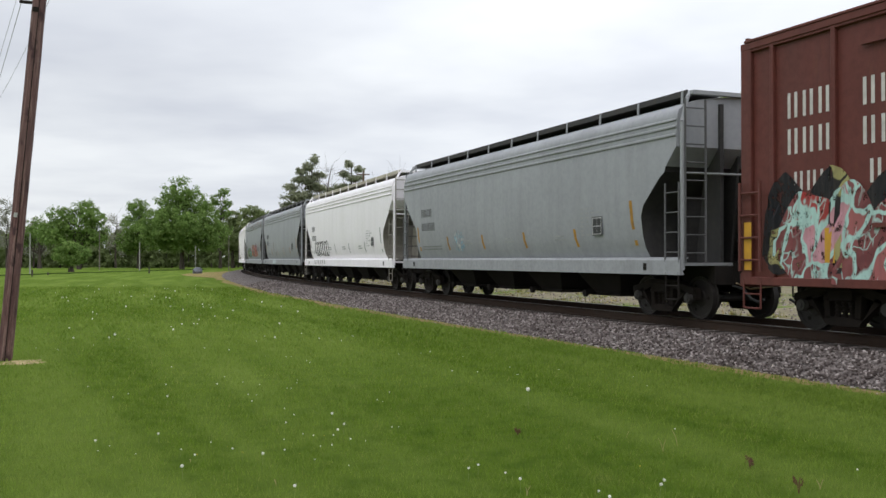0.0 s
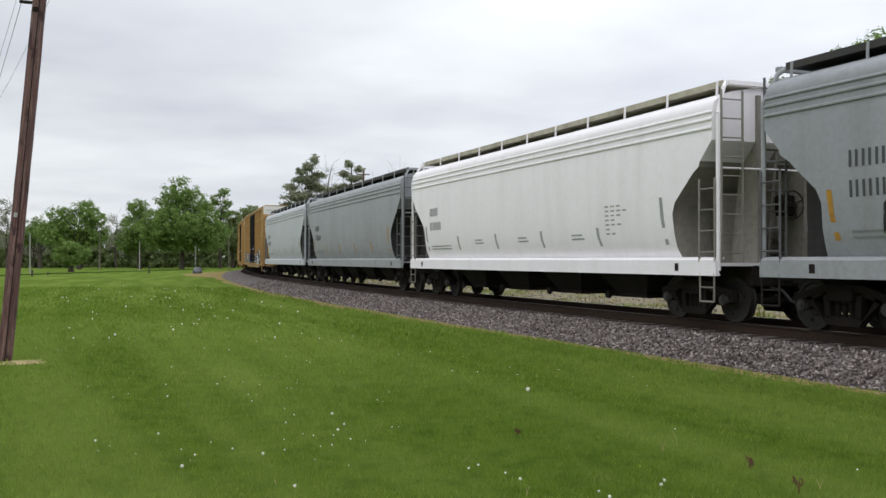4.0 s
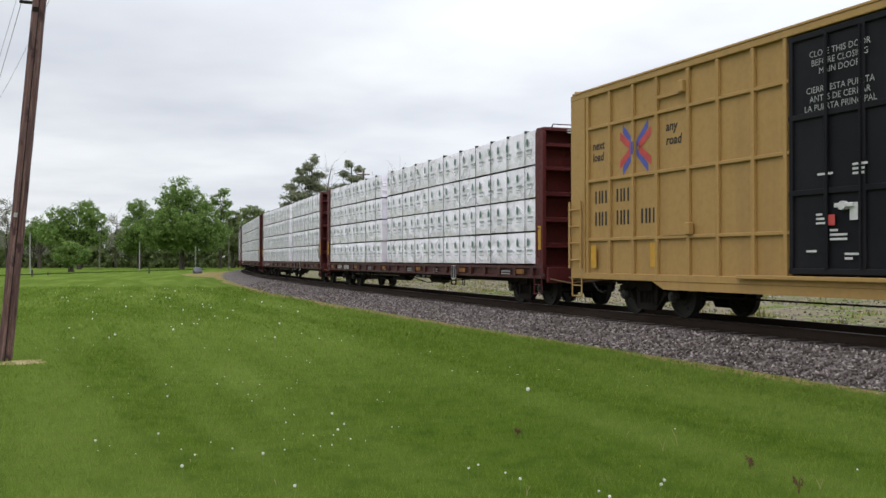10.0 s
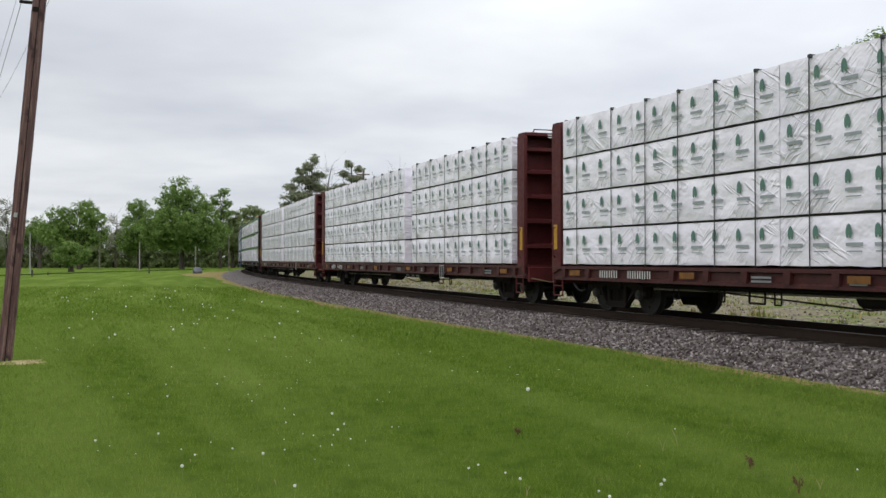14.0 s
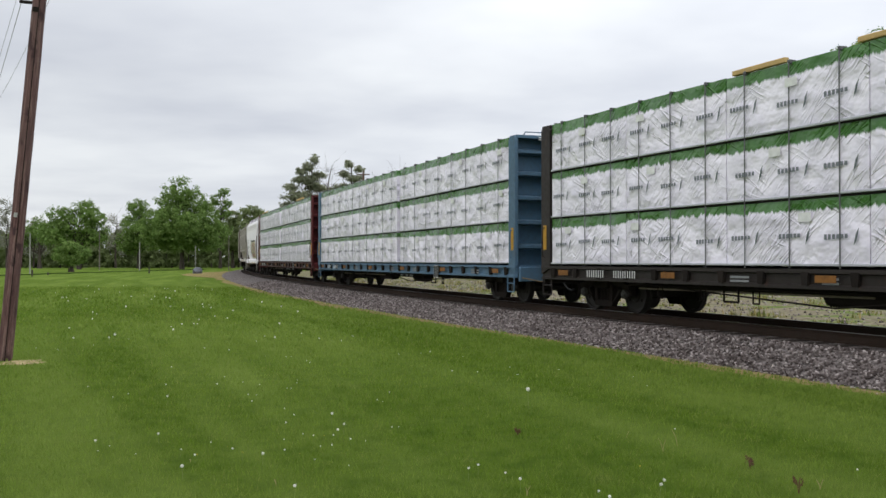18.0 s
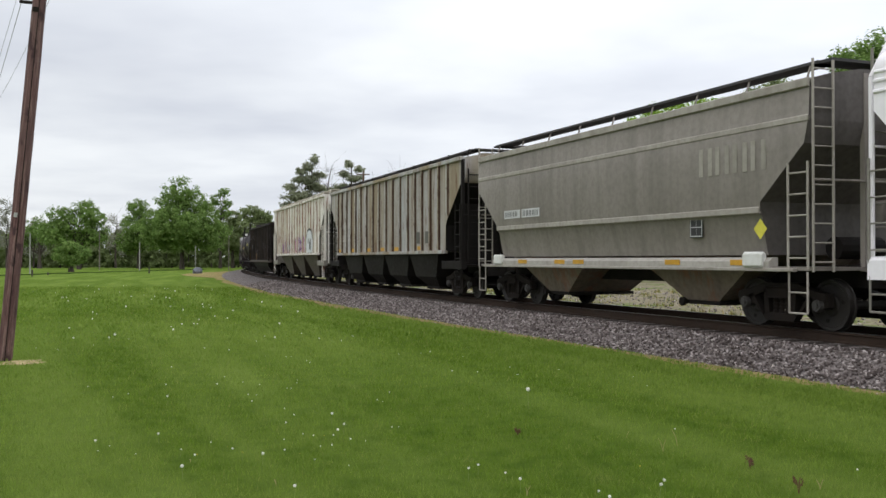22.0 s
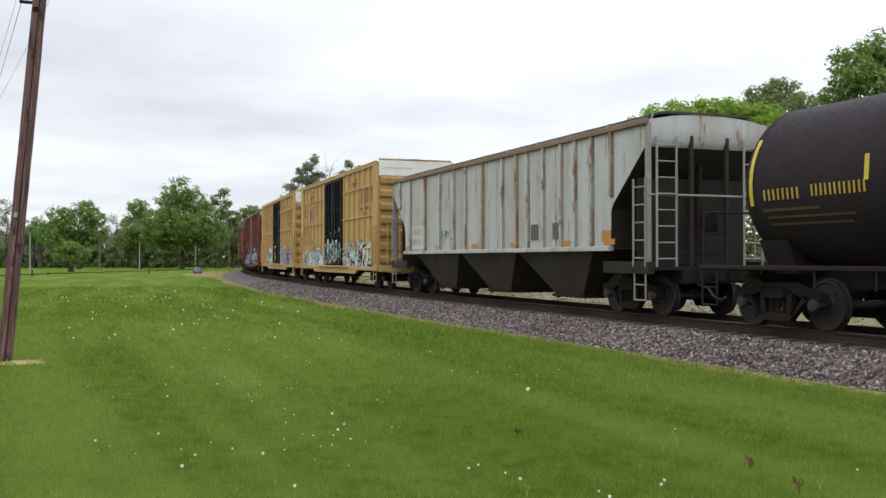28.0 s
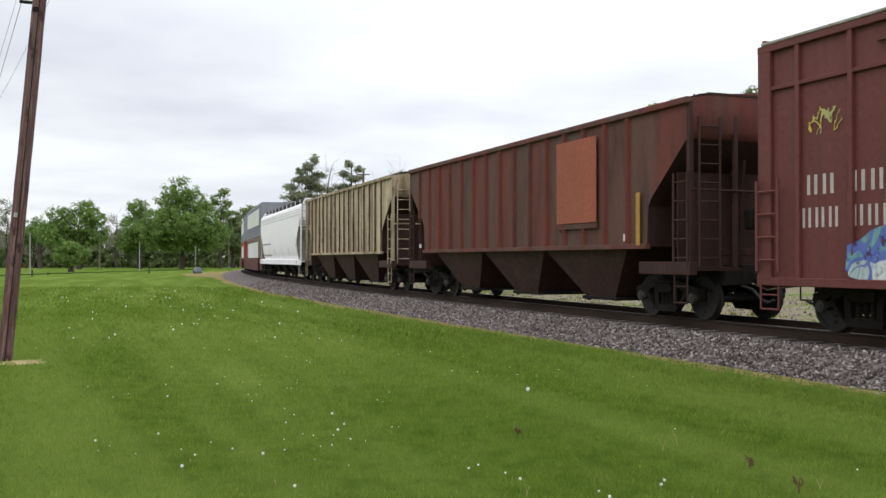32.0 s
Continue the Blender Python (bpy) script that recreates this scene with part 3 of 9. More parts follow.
def lobe_tree(kind, x, y, height, width, lobes, seed, label, leaf=LEAF_MID, bark=BARK, trunk=.4, size=.3, dens=1.0, tuft=.16, name="tree", ragged=0.0, needles=0):
    """A tree whose crown is made of rounded boughs: lobes (across, up, half width, half height) in parts of its width and height."""
    rng = np.random.default_rng(seed)
    th = empty(name)
    th.location = (x, y, ground_z(x, y) - .05)
    tagged(th, label, kind)
    mb = MB()
    r0 = trunk
    top = max(l[1] for l in lobes) * height
    pts = [Vector((rng.normal() * .02 * width * k / 6, rng.normal() * .02 * width * k / 6, top * k / 6)) for k in range(7)]
    for k in range(6):
        mb.cyl(tuple(pts[k]), tuple(pts[k + 1]), r0 * (1.3 if k == 0 else 1 - k / 6.8), 8, r0 * (1 - (k + 1) / 6.8))
    P, N = [], []
    for lx, lz, rx, rz in lobes:
        c = np.array([lx * width, rng.uniform(-.12, .12) * width, lz * height])
        R = np.array([rx * width, max(rx, .16) * width, rz * height])
        k = min(5, int(max(.3, lz * .55) * height / top * 6))
        st = pts[k]
        for q in range(4):
            e = Vector(c + R * rng.uniform(-.6, .6, 3))
            md = st.lerp(e, .5) + Vector((0, 0, -.02 * height))
            mb.cyl(tuple(st), tuple(md), r0 * .34, 5, r0 * .2)
            mb.cyl(tuple(md), tuple(e), r0 * .2, 5, r0 * .05)
        # tufts over the outside of the lobe, leaves in each tuft
        area = 4 * math.pi * ((R[0] * R[2]) ** 1.6 * 2 / 3 + (R[0] * R[1]) ** 1.6 / 3) ** (1 / 1.6)
        tr = tuft * min(R[0], R[2]) + .35
        nt = int(dens * area / (tr * tr) * .85) + 4
        d = rng.normal(size=(nt, 3))
        d /= np.linalg.norm(d, axis=1)[:, None]
        cen = c + d * R * rng.uniform(.62 - ragged, 1.0 + ragged * .5, nt)[:, None]
        m = int(4.2 * tr * tr / (size * size) * .62) + 3
        dd = rng.normal(size=(nt * m, 3))
        dd /= np.linalg.norm(dd, axis=1)[:, None]
        p = np.repeat(cen, m, 0) + dd * (tr * rng.uniform(.35, 1.05, nt * m))[:, None] * np.array([1, 1, .7])
        P.append(p)
        N.append(dd * .8 + np.repeat(d, m, 0) * .6 + np.array([0, 0, .8]) + rng.normal(size=(nt * m, 3)) * .55)
    P, N = np.concatenate(P), np.concatenate(N)
    ok = P[:, 2] > .25
    P, N = P[ok], N[ok]
    N /= np.linalg.norm(N, axis=1)[:, None]
    n = len(P)
    u = np.cross(N, rng.normal(size=(n, 3)))
    u /= np.linalg.norm(u, axis=1)[:, None]
    w = np.cross(N, u)
    M = np.zeros((n, 3, 4))
    M[:, :, :3] = np.stack([u * (1.25 if needles else 1), w * (needles or 1), N], -1) * (size * rng.uniform(.6, 1.35, n))[:, None, None]
    M[:, :, 3] = P
    part("trunk", mb, bark, th, smooth=50)
    part("crown", scatter_mesh("crown", LEAF_V, LEAF_F, M, leaf), leaf, th)
    return th


def at_px(x, depth):
    """Plan position at that depth, x given on a picture 1568 wide."""
    return (x - 784) / 1672.3 * depth, depth


def tree_px(kind, px, top, depth, wpx, seed, label, **kw):
    x, y = at_px(px, depth)
    h = (460 - top) / 1672.3 * depth + RAIL + 1.2
    return tree(kind, x, y, h, wpx / 1672.3 * depth, seed, label, **kw)


def lobes_px(kind, px, depth, lobes, seed, label, **kw):
    """Lobes as (x, y, half width, half height) on a picture 1568 wide, at one depth."""
    f = depth / 1672.3
    x, y = at_px(px, depth)
    H = max((460 - ly + rz) * f + 1.75 for lx, ly, rx, rz in lobes)
    W = 2 * max(max(abs(lx - px) + rx for lx, ly, rx, rz in lobes) * f, 1)
    ls = [((lx - px) * f / W, ((460 - ly) * f + 1.75) / H, rx * f / W, rz * f / H) for lx, ly, rx, rz in lobes]
    return lobe_tree(kind, x, y, H, W, ls, seed, label, **kw)


def build_trees():
    T, B = tree_px, lobes_px
    B("tree", 322, 172, [(320, 339, 30, 26), (345, 362, 30, 24), (300, 366, 30, 26), (322, 390, 62, 32), (300, 404, 50, 30), (346, 404, 48, 30), (292, 418, 50, 28), (356, 420, 44, 28), (322, 420, 40, 24)], 1, "broad spreading maple in fresh green leaf", trunk=.42, tuft=.20, dens=.68, ragged=.14)
    B("tree", 390, 186, [(396, 340, 9, 8), (382, 356, 12, 10), (402, 362, 10, 9), (390, 380, 18, 13), (388, 408, 22, 20)], 2, "slender tree in sparse green leaf", dens=.6, ragged=.25, trunk=.3)
    B("tree", 246, 182, [(242, 369, 20, 16), (262, 384, 20, 15), (232, 396, 20, 18), (256, 414, 34, 26), (232, 430, 26, 20)], 3, "rounded green tree at the lawn's far edge", dens=.75, ragged=.12)
    B("tree", 140, 168, [(143, 370, 24, 17), (108, 384, 26, 19), (168, 386, 20, 15), (134, 402, 44, 26), (162, 414, 26, 22), (100, 416, 30, 22)], 4, "broad green tree at the lawn's far edge", dens=.65, ragged=.14)
    B("bush", 126, 133, [(125, 438, 18, 11), (112, 450, 18, 12), (142, 447, 17, 12), (126, 458, 24, 12)], 6, "low green bushy tree on the lawn", name="bush", size=.24, trunk=.4)
    B("tree", 70, 186, [(64, 404, 20, 22), (82, 412, 18, 20), (46, 418, 18, 20)], 5, "hazy green tree at the wood's edge", dens=.6, ragged=.15)
    T("tree", 12, 345, 190, 60, 7, "pale budding tree with open crown", leaf=LEAF_PALE, clumps=60, per=44, size=.24, low=.3, bare=True)
    T("tree", 205, 370, 195, 62, 8, "bare pale tree with fine twigs", leaf=LEAF_PALE, clumps=50, per=40, size=.2, low=.25, bare=True)
    T("tree", 60, 382, 192, 62, 9, "pale budding tree at the wood's edge", leaf=LEAF_PALE, clumps=60, per=50, size=.24, low=.2, bare=True)
    B("tree", 412, 196, [(410, 386, 16, 14), (420, 402, 20, 18), (402, 420, 26, 26), (428, 430, 22, 24)], 10, "green tree beside the bend of the track", leaf=LEAF_DARK)
    B("tree", 452, 225, [(446, 380, 22, 16), (466, 386, 18, 14), (454, 408, 32, 26)], 11, "dark green tree behind the train", leaf=LEAF_DARK, size=.36)
    # beyond the track
    pn = dict(leaf=LEAF_PINE, size=.34, ragged=.34, dens=1.45, name="pine", tuft=.34, needles=.55, trunk=.28)
    B("pine", 545, 150, [(556, 281, 6, 9), (545, 296, 9, 8), (532, 304, 8, 6), (562, 308, 10, 6), (540, 318, 22, 7), (516, 332, 12, 6), (560, 332, 18, 7), (530, 348, 26, 8), (508, 364, 14, 6), (556, 356, 24, 9), (535, 380, 34, 12), (545, 412, 40, 22)], 12, "old pine with ragged grey-green boughs", **pn)
    B("pine", 622, 156, [(617, 290, 7, 6), (634, 300, 8, 5), (608, 307, 10, 5), (628, 316, 16, 6), (606, 330, 14, 6), (640, 332, 10, 7), (618, 348, 26, 8), (604, 370, 28, 12), (630, 374, 22, 14), (612, 408, 40, 24)], 13, "old pine with ragged grey-green boughs", **pn)
    B("pine", 586, 160, [(584, 336, 10, 6), (576, 352, 16, 7), (594, 366, 18, 8), (584, 388, 26, 14), (586, 418, 34, 22)], 34, "lower pine with ragged boughs", **pn)
    T("tree", 578, 272, 146, 64, 14, "dead bare tree between pines", leaf=LEAF_PALE, clumps=16, per=5, size=.16, low=.3, bare=True)
    T("tree", 708, 282, 170, 44, 15, "pale budding tree with oval crown", leaf=LEAF_PALE, clumps=96, per=80, size=.10, low=.3, bare=True)
    T("tree", 678, 302, 176, 42, 16, "pale budding tree with oval crown", leaf=LEAF_PALE, clumps=80, per=70, size=.10, low=.3, bare=True)
    B("pine", 795, 160, [(795, 300, 6, 10), (792, 322, 12, 10), (798, 346, 16, 10), (794, 376, 22, 14), (796, 414, 26, 22)], 17, "grey-green conifer beyond the train", **pn)
    B("tree", 1220, 74, [(1196, 205, 50, 36), (1150, 232, 52, 34), (1252, 206, 52, 38), (1300, 204, 44, 34), (1340, 220, 40, 32), (1215, 270, 120, 60), (1310, 280, 80, 60), (1130, 280, 50, 50), (1230, 340, 130, 60)], 18, "broad dome-shaped tree in light green spring leaf", leaf=LEAF_LIGHT, size=.20, tuft=.13, trunk=.4)
    B("tree", 1378, 88, [(1386, 160, 34, 24), (1350, 172, 34, 22), (1424, 180, 26, 20), (1380, 205, 70, 36), (1390, 270, 80, 60), (1370, 350, 60, 50)], 19, "dark green tree behind a lighter one", leaf=LEAF_DARK, size=.22, tuft=.2, trunk=.4, dens=.9)
    B("tree", 1570, 62, [(1496, 140, 36, 30), (1530, 104, 50, 36), (1590, 90, 70, 50), (1480, 172, 26, 20), (1560, 170, 90, 50), (1580, 250, 110, 70), (1660, 180, 70, 70)], 20, "tall tree with dark green crown", leaf=LEAF_MID, size=.2, tuft=.16, trunk=.45, dens=.7, ragged=.12)


build_trees()


def build_woods():
    """Far wood edges: trunks and leaf masses too many to count."""
    rng = np.random.default_rng(31)
    trunks = MB()
    cs, rs = [], []
    def edge(px0, px1, depth, top, n):
        for k in range(n):
            px = px0 + (px1 - px0) * (k + rng.random()) / n
            d = depth * rng.uniform(.96, 1.12)
            x, y = at_px(px, d)
            h = (460 - top - rng.uniform(-6, 14)) / 1672.3 * d + 1.75
            trunks.cyl((x, y, -.1), (x, y, h * .8), .16, 5, .05)
            for q in range(20):
                a = rng.uniform(.0, 1)
                w = h * .26 * (1.1 - a * .6)
                cs.append((x + rng.normal() * w * .7, y + rng.normal() * w * .5, h * a))
                rs.append(h * rng.uniform(.07, .14))
    edge(-120, 430, 205, 414, 66)
    edge(430, 800, 240, 412, 40)
    edge(800, 1700, 190, 405, 60)
    w = tagged(empty("far_woods"), "dense dark green wood along the horizon", "woods", kind="stuff")
    part("wood_trunks", trunks, BARK, w)
    part("wood_leaves", scatter_mesh("wood_leaves", LEAF_V, LEAF_F, leaves(rng, cs, rs, 60, .60), LEAF_DARK), LEAF_DARK, w)


build_woods()

# ---------- utility pole, posts ----------
def pole_material():
    t = NT("weathered_pole_wood")
    g1 = t.noise(t.coords((9, 9, 0.5)), 3.0, 6, 0.7)
    g2 = t.noise(t.coords((1, 1, 0.4)), 1.5, 4)
    c = t.ramp(g1, [(0.30, lin(44, 28, 30)), (0.5, lin(92, 62, 60)), (0.72, lin(146, 122, 112))])
    c = t.mix(t.math("MULTIPLY", t.ramp(g2, [(0.4, 0.0), (0.7, 1.0)]), 0.6), c, lin(104, 84, 80))
    kn = t.noise(t.coords((3, 3, 1.3)), 2.2, 3, .5)
    c = t.mix(t.math("MULTIPLY", t.ramp(kn, [(0.56, 0.0), (0.64, 1.0)]), 0.8), c, lin(50, 30, 32))
    return t.finish(c, 0.9, bump=g1, dist=0.012, strength=0.9)


def build_pole():
    base, d = at_px(9, 16.3), 16.3
    th = empty("utility_pole")
    th.matrix_world = pose(base[0], d, ground_z(*base) - .02, 0, 5.25, 0)
    tagged(th, "leaning weathered wooden utility pole on the lawn", "utility pole")
    wood = pole_material()
    mb = MB()
    rng = random.Random(3)
    rs = []
    for k in range(26):
        z = k * .38
        r = .122 - .0014 * z
        rs.append([((r + rng.uniform(-.004, .004)) * math.cos(a * math.pi / 10), (r + rng.uniform(-.004, .004)) * math.sin(a * math.pi / 10), z) for a in range(20)])
    mb.rings(rs)
    part("post", mb, wood, th, smooth=40)
    part("crossarm", MB().box(-1.2, 1.2, -.22, -.12, 8.55, 8.68, c=.01), wood, th)
    for k, xx in enumerate((-1.1, -.45, .45, 1.1)):
        part("insulator", MB().lathe([(-.01, .02), (0, .04), (.05, .045), (.06, .03), (.1, .035), (.12, .015)], (0, 0, 0), 10), flat("grey_porcelain", lin(150, 150, 150), .3), th, at=pose(xx, -.17, 8.68, 90))
    part("number_tag", MB().box(-.03, .03, -.132, -.116, 2.5, 2.58), flat("pale_metal_tag", lin(170, 170, 165), .4, .6), th)
    part("ground_wire_clamp", MB().box(-.05, .05, -.125, -.105, 6.05, 6.13).pipe([(0.05, -.115, 0), (.05, -.11, 5), (.05, -.105, 8.4)], .007), IRON, th)
    return th


POLE = build_pole()


def build_wires():
    m = flat("grey_wire", (0.30, 0.30, 0.31, 1), .6)
    M = POLE.matrix_world
    part("wire_bracket", MB().box(-.34, -.12, -.03, .03, 6.20, 6.25, c=.008), IRON, POLE)
    ends = [(M @ Vector((.16, -.17, 8.80)), (-62, 290)), (M @ Vector((-.30, 0, 6.27)), (-62, 326)), (M @ Vector((1.1, -.17, 8.80)), (-62, 250))]
    for k, (a, (px, py)) in enumerate(ends):
        d = 62.0
        b = Vector(((px - 784) / 1672.3 * d, d, 1.752 + (459.7 - py) / 1672.3 * d))
        pts = []
        for i in range(25):
            u = i / 24
            p = a.lerp(b, u)
            p.z -= (.9 if k == 2 else .25) * 4 * u * (1 - u)
            pts.append(tuple(p))
        ob = new("overhead_wire", MB().tube(pts, .0055).mesh("overhead_wire", m))
        tagged(ob, "thin grey overhead wire strung from the pole", "wire", "overhead wires")


build_wires()


def build_posts():
    white = flat("whitewashed_post", lin(156, 154, 148), .8)
    grey = flat("grey_post_wood", lin(120, 112, 104), .9)
    for px, top, bot, r, mt, lab in ((53, 414, 485, .09, white, "tall pale utility post at the far edge of the lawn"), (176, 410, 471, .08, grey, "grey wooden utility post before the wood"),
                                      (247, 430, 470, .09, white, "tall pale utility post at the far edge of the lawn"), (346, 436, 456, .06, white, "pale post before the trees"), (405, 418, 470, .07, grey, "grey wooden utility post before the wood")):
        d = 1672.3 * 1.75 / max(9.5, bot - 460.3) if bot > 475 else 150
        x, y = at_px(px, d)
        h = (460 - top) / 1672.3 * d + 1.75
        mb = MB().cyl((0, 0, -.1), (0, 0, h), r, 10, r * .75).cyl((0, 0, h), (0, 0, h + .06), r * .85, 10, r * .4)
        ob = new("utility_post", mb.mesh("utility_post", mt, 40))
        ob.location = (x, y, 0)
        tagged(ob, lab, "post", "posts by the far lawn edge")
    for px, top, bot in ((264, 475, 485), (57, 478, 490), (85, 483, 488)):
        d = 1672.3 * 1.75 / (bot - 460.3)
        x, y = at_px(px, d)
        ob = new("short_post", MB().box(-.07, .07, -.07, .07, -.1, (bot - top) / 1672.3 * d, c=.02).mesh("short_post", flat("dark_post_wood", (.05, .04, .035, 1), .9)))
        ob.location = (x, y, 0)
        tagged(ob, "short dark wooden marker post on the lawn", "post")
    # mossy boulder by the bend
    bm = bmesh.new()
    bmesh.ops.create_icosphere(bm, subdivisions=3, radius=1)
    for v in bm.verts:
        k = 1 + .22 * noise.noise(v.co * 1.7) + .08 * noise.noise(v.co * 5)
        v.co = Vector((v.co.x * .62 * k, v.co.y * .5 * k, v.co.z * .5 * k + .38))
    me = bpy.data.meshes.new("boulder")
    bm.to_mesh(me); bm.free()
    me.materials.append(paint("blue_grey_rock", lin(104, 108, 118), dirt=.4, rough=.9))
    ob = new("boulder", me)
    x, y = at_px(350, 118)
    ob.location = (x, y, -.1)
    tagged(ob, "blue-grey boulder on the grass beside the track", "boulder")
    # pole with crossarm beyond the track
    x, y = at_px(643, 112)
    th = empty("utility_pole")
    th.location = (x, y, 0)
    tagged(th, "wooden utility pole with a crossarm beyond the track", "utility pole")
    h = (460 - 303) / 1672.3 * 112 + 1.75
    part("post", MB().cyl((0, 0, -.1), (0, 0, h), .17, 10, .12), pole_wood2(), th)
    part("crossarm", MB().box(-.75, .75, -.2, -.1, h - .5, h - .36), pole_wood2(), th)


def pole_wood2():
    return paint("old_pole_wood", lin(96, 78, 66), dirt=.4, rough=.95)


build_posts()


# ---------- lawn detail: blades, seed heads, ditch ----------
def inside_lawn(x, y):
    """Distance of plan points beyond the toe of the ballast, on the camera's side (arrays)."""
    cx, cy = TX - math.sin(TH0) / CURV, TY + math.cos(TH0) / CURV
    r = np.hypot(x - cx, y - cy)
    return r - 1 / CURV


def build_grass():
    rng = np.random.default_rng(77)
    t = NT("grass_blades")
    g = t.n.new("ShaderNodeNewGeometry")
    c = t.ramp(g.outputs["Random Per Island"], [(0.0, (0.083, 0.147, 0.010, 1)), (0.45, (0.140, 0.223, 0.023, 1)), (0.88, (0.200, 0.289, 0.045, 1)), (1.0, (0.316, 0.322, 0.106, 1))])
    n = t.noise(t.coords(), 0.9, 5, .65)
    c = t.mix(t.math("MULTIPLY", t.ramp(n, [(0.38, 0.0), (0.64, 1.0)]), .45), c, (0.191, 0.271, 0.041, 1))
    sp = t.noise(t.coords(), 3.3, 4, 0.6)
    c = t.mix(t.math("MULTIPLY", t.ramp(sp, [(0.47, 0.0), (0.64, 1.0)]), .62), c, (0.054, 0.111, 0.010, 1))
    sp2 = t.noise(t.coords(), 1.9, 4, 0.6)
    c = t.mix(t.math("MULTIPLY", t.ramp(sp2, [(0.60, 0.0), (0.72, 1.0)]), .6), c, (0.280, 0.306, 0.097, 1))
    c = t.mix(t.math("MULTIPLY", t.ramp(mowing_bands(t), [(0.42, 0.0), (0.62, 1.0)]), .55), c, (0.244, 0.327, 0.069, 1))
    n2 = t.noise(t.coords(), 0.16, 3)
    c = t.mix(t.math("MULTIPLY", t.ramp(n2, [(0.4, 0.0), (0.65, 1.0)]), .35), c, (0.093, 0.174, 0.016, 1))
    m = t.finish(c, .8, spec=.1)
    tr = t.n.new("ShaderNodeBsdfTranslucent"); t.l.new(c, tr.inputs["Color"])
    mx = t.n.new("ShaderNodeMixShader"); mx.inputs[0].default_value = .3
    t.l.new(t.b.outputs[0], mx.inputs[1]); t.l.new(tr.outputs[0], mx.inputs[2])
    t.l.new(mx.outputs[0], t.n["Material Output"].inputs["Surface"])
    pts, hs, ws = [], [], []
    for y0, y1, dens, h, w in ((6.2, 9, 2300, .050, .0075), (9, 13, 1300, .055, .010), (13, 20, 520, .060, .015), (20, 34, 150, .075, .030), (34, 60, 36, .09, .055)):
        area = .5 * (y1 + y0) * 1.0 * (y1 - y0)
        n = int(area * dens)
        y = np.sqrt(rng.uniform(y0 ** 2, y1 ** 2, n))
        x = rng.uniform(-.5, .5, n) * y
        # tufts: thin out by a coarse random field
        f = .5 + .5 * np.sin(x * 3.1 + 1.7 * np.sin(y * 2.3)) * np.sin(y * 2.7 + 1.3 * np.sin(x * 1.9))
        keep = (inside_lawn(x, y) > 3.06 + .7 * np.clip((24 - y) / -40, 0, 1)) & (rng.random(n) < .45 + .55 * f)
        x, y = x[keep], y[keep]
        pts.append(np.c_[x, y]); hs.append(h * rng.uniform(.5, 1.35, len(x))); ws.append(np.full(len(x), w))
    P = np.concatenate(pts); H = np.concatenate(hs); Wd = np.concatenate(ws)
    n = len(P)
    a = rng.uniform(0, 2 * np.pi, n)
    lean = rng.uniform(.1, .9, n) * H
    la = rng.uniform(0, 2 * np.pi, n)
    z = np.array([ground_z(px, py) for px, py in P]) - .004
    V = np.zeros((n, 3, 3))
    dx, dy = np.cos(a) * Wd / 2, np.sin(a) * Wd / 2
    V[:, 0] = np.c_[P[:, 0] - dx, P[:, 1] - dy, z]
    V[:, 1] = np.c_[P[:, 0] + dx, P[:, 1] + dy, z]
    V[:, 2] = np.c_[P[:, 0] + np.cos(la) * lean, P[:, 1] + np.sin(la) * lean, z + H]
    me = bpy.data.meshes.new("lawn_grass")
    me.vertices.add(n * 3); me.vertices.foreach_set("co", V.ravel())
    me.loops.add(n * 3); me.loops.foreach_set("vertex_index", np.arange(n * 3))
    me.polygons.add(n); me.polygons.foreach_set("loop_start", np.arange(0, n * 3, 3)); me.polygons.foreach_set("loop_total", np.full(n, 3))
    me.materials.append(m)
    me.update(calc_edges=True)
    tagged(new("lawn_grass", me), "short green grass blades of the mown lawn", "grass", kind="stuff")


build_grass()


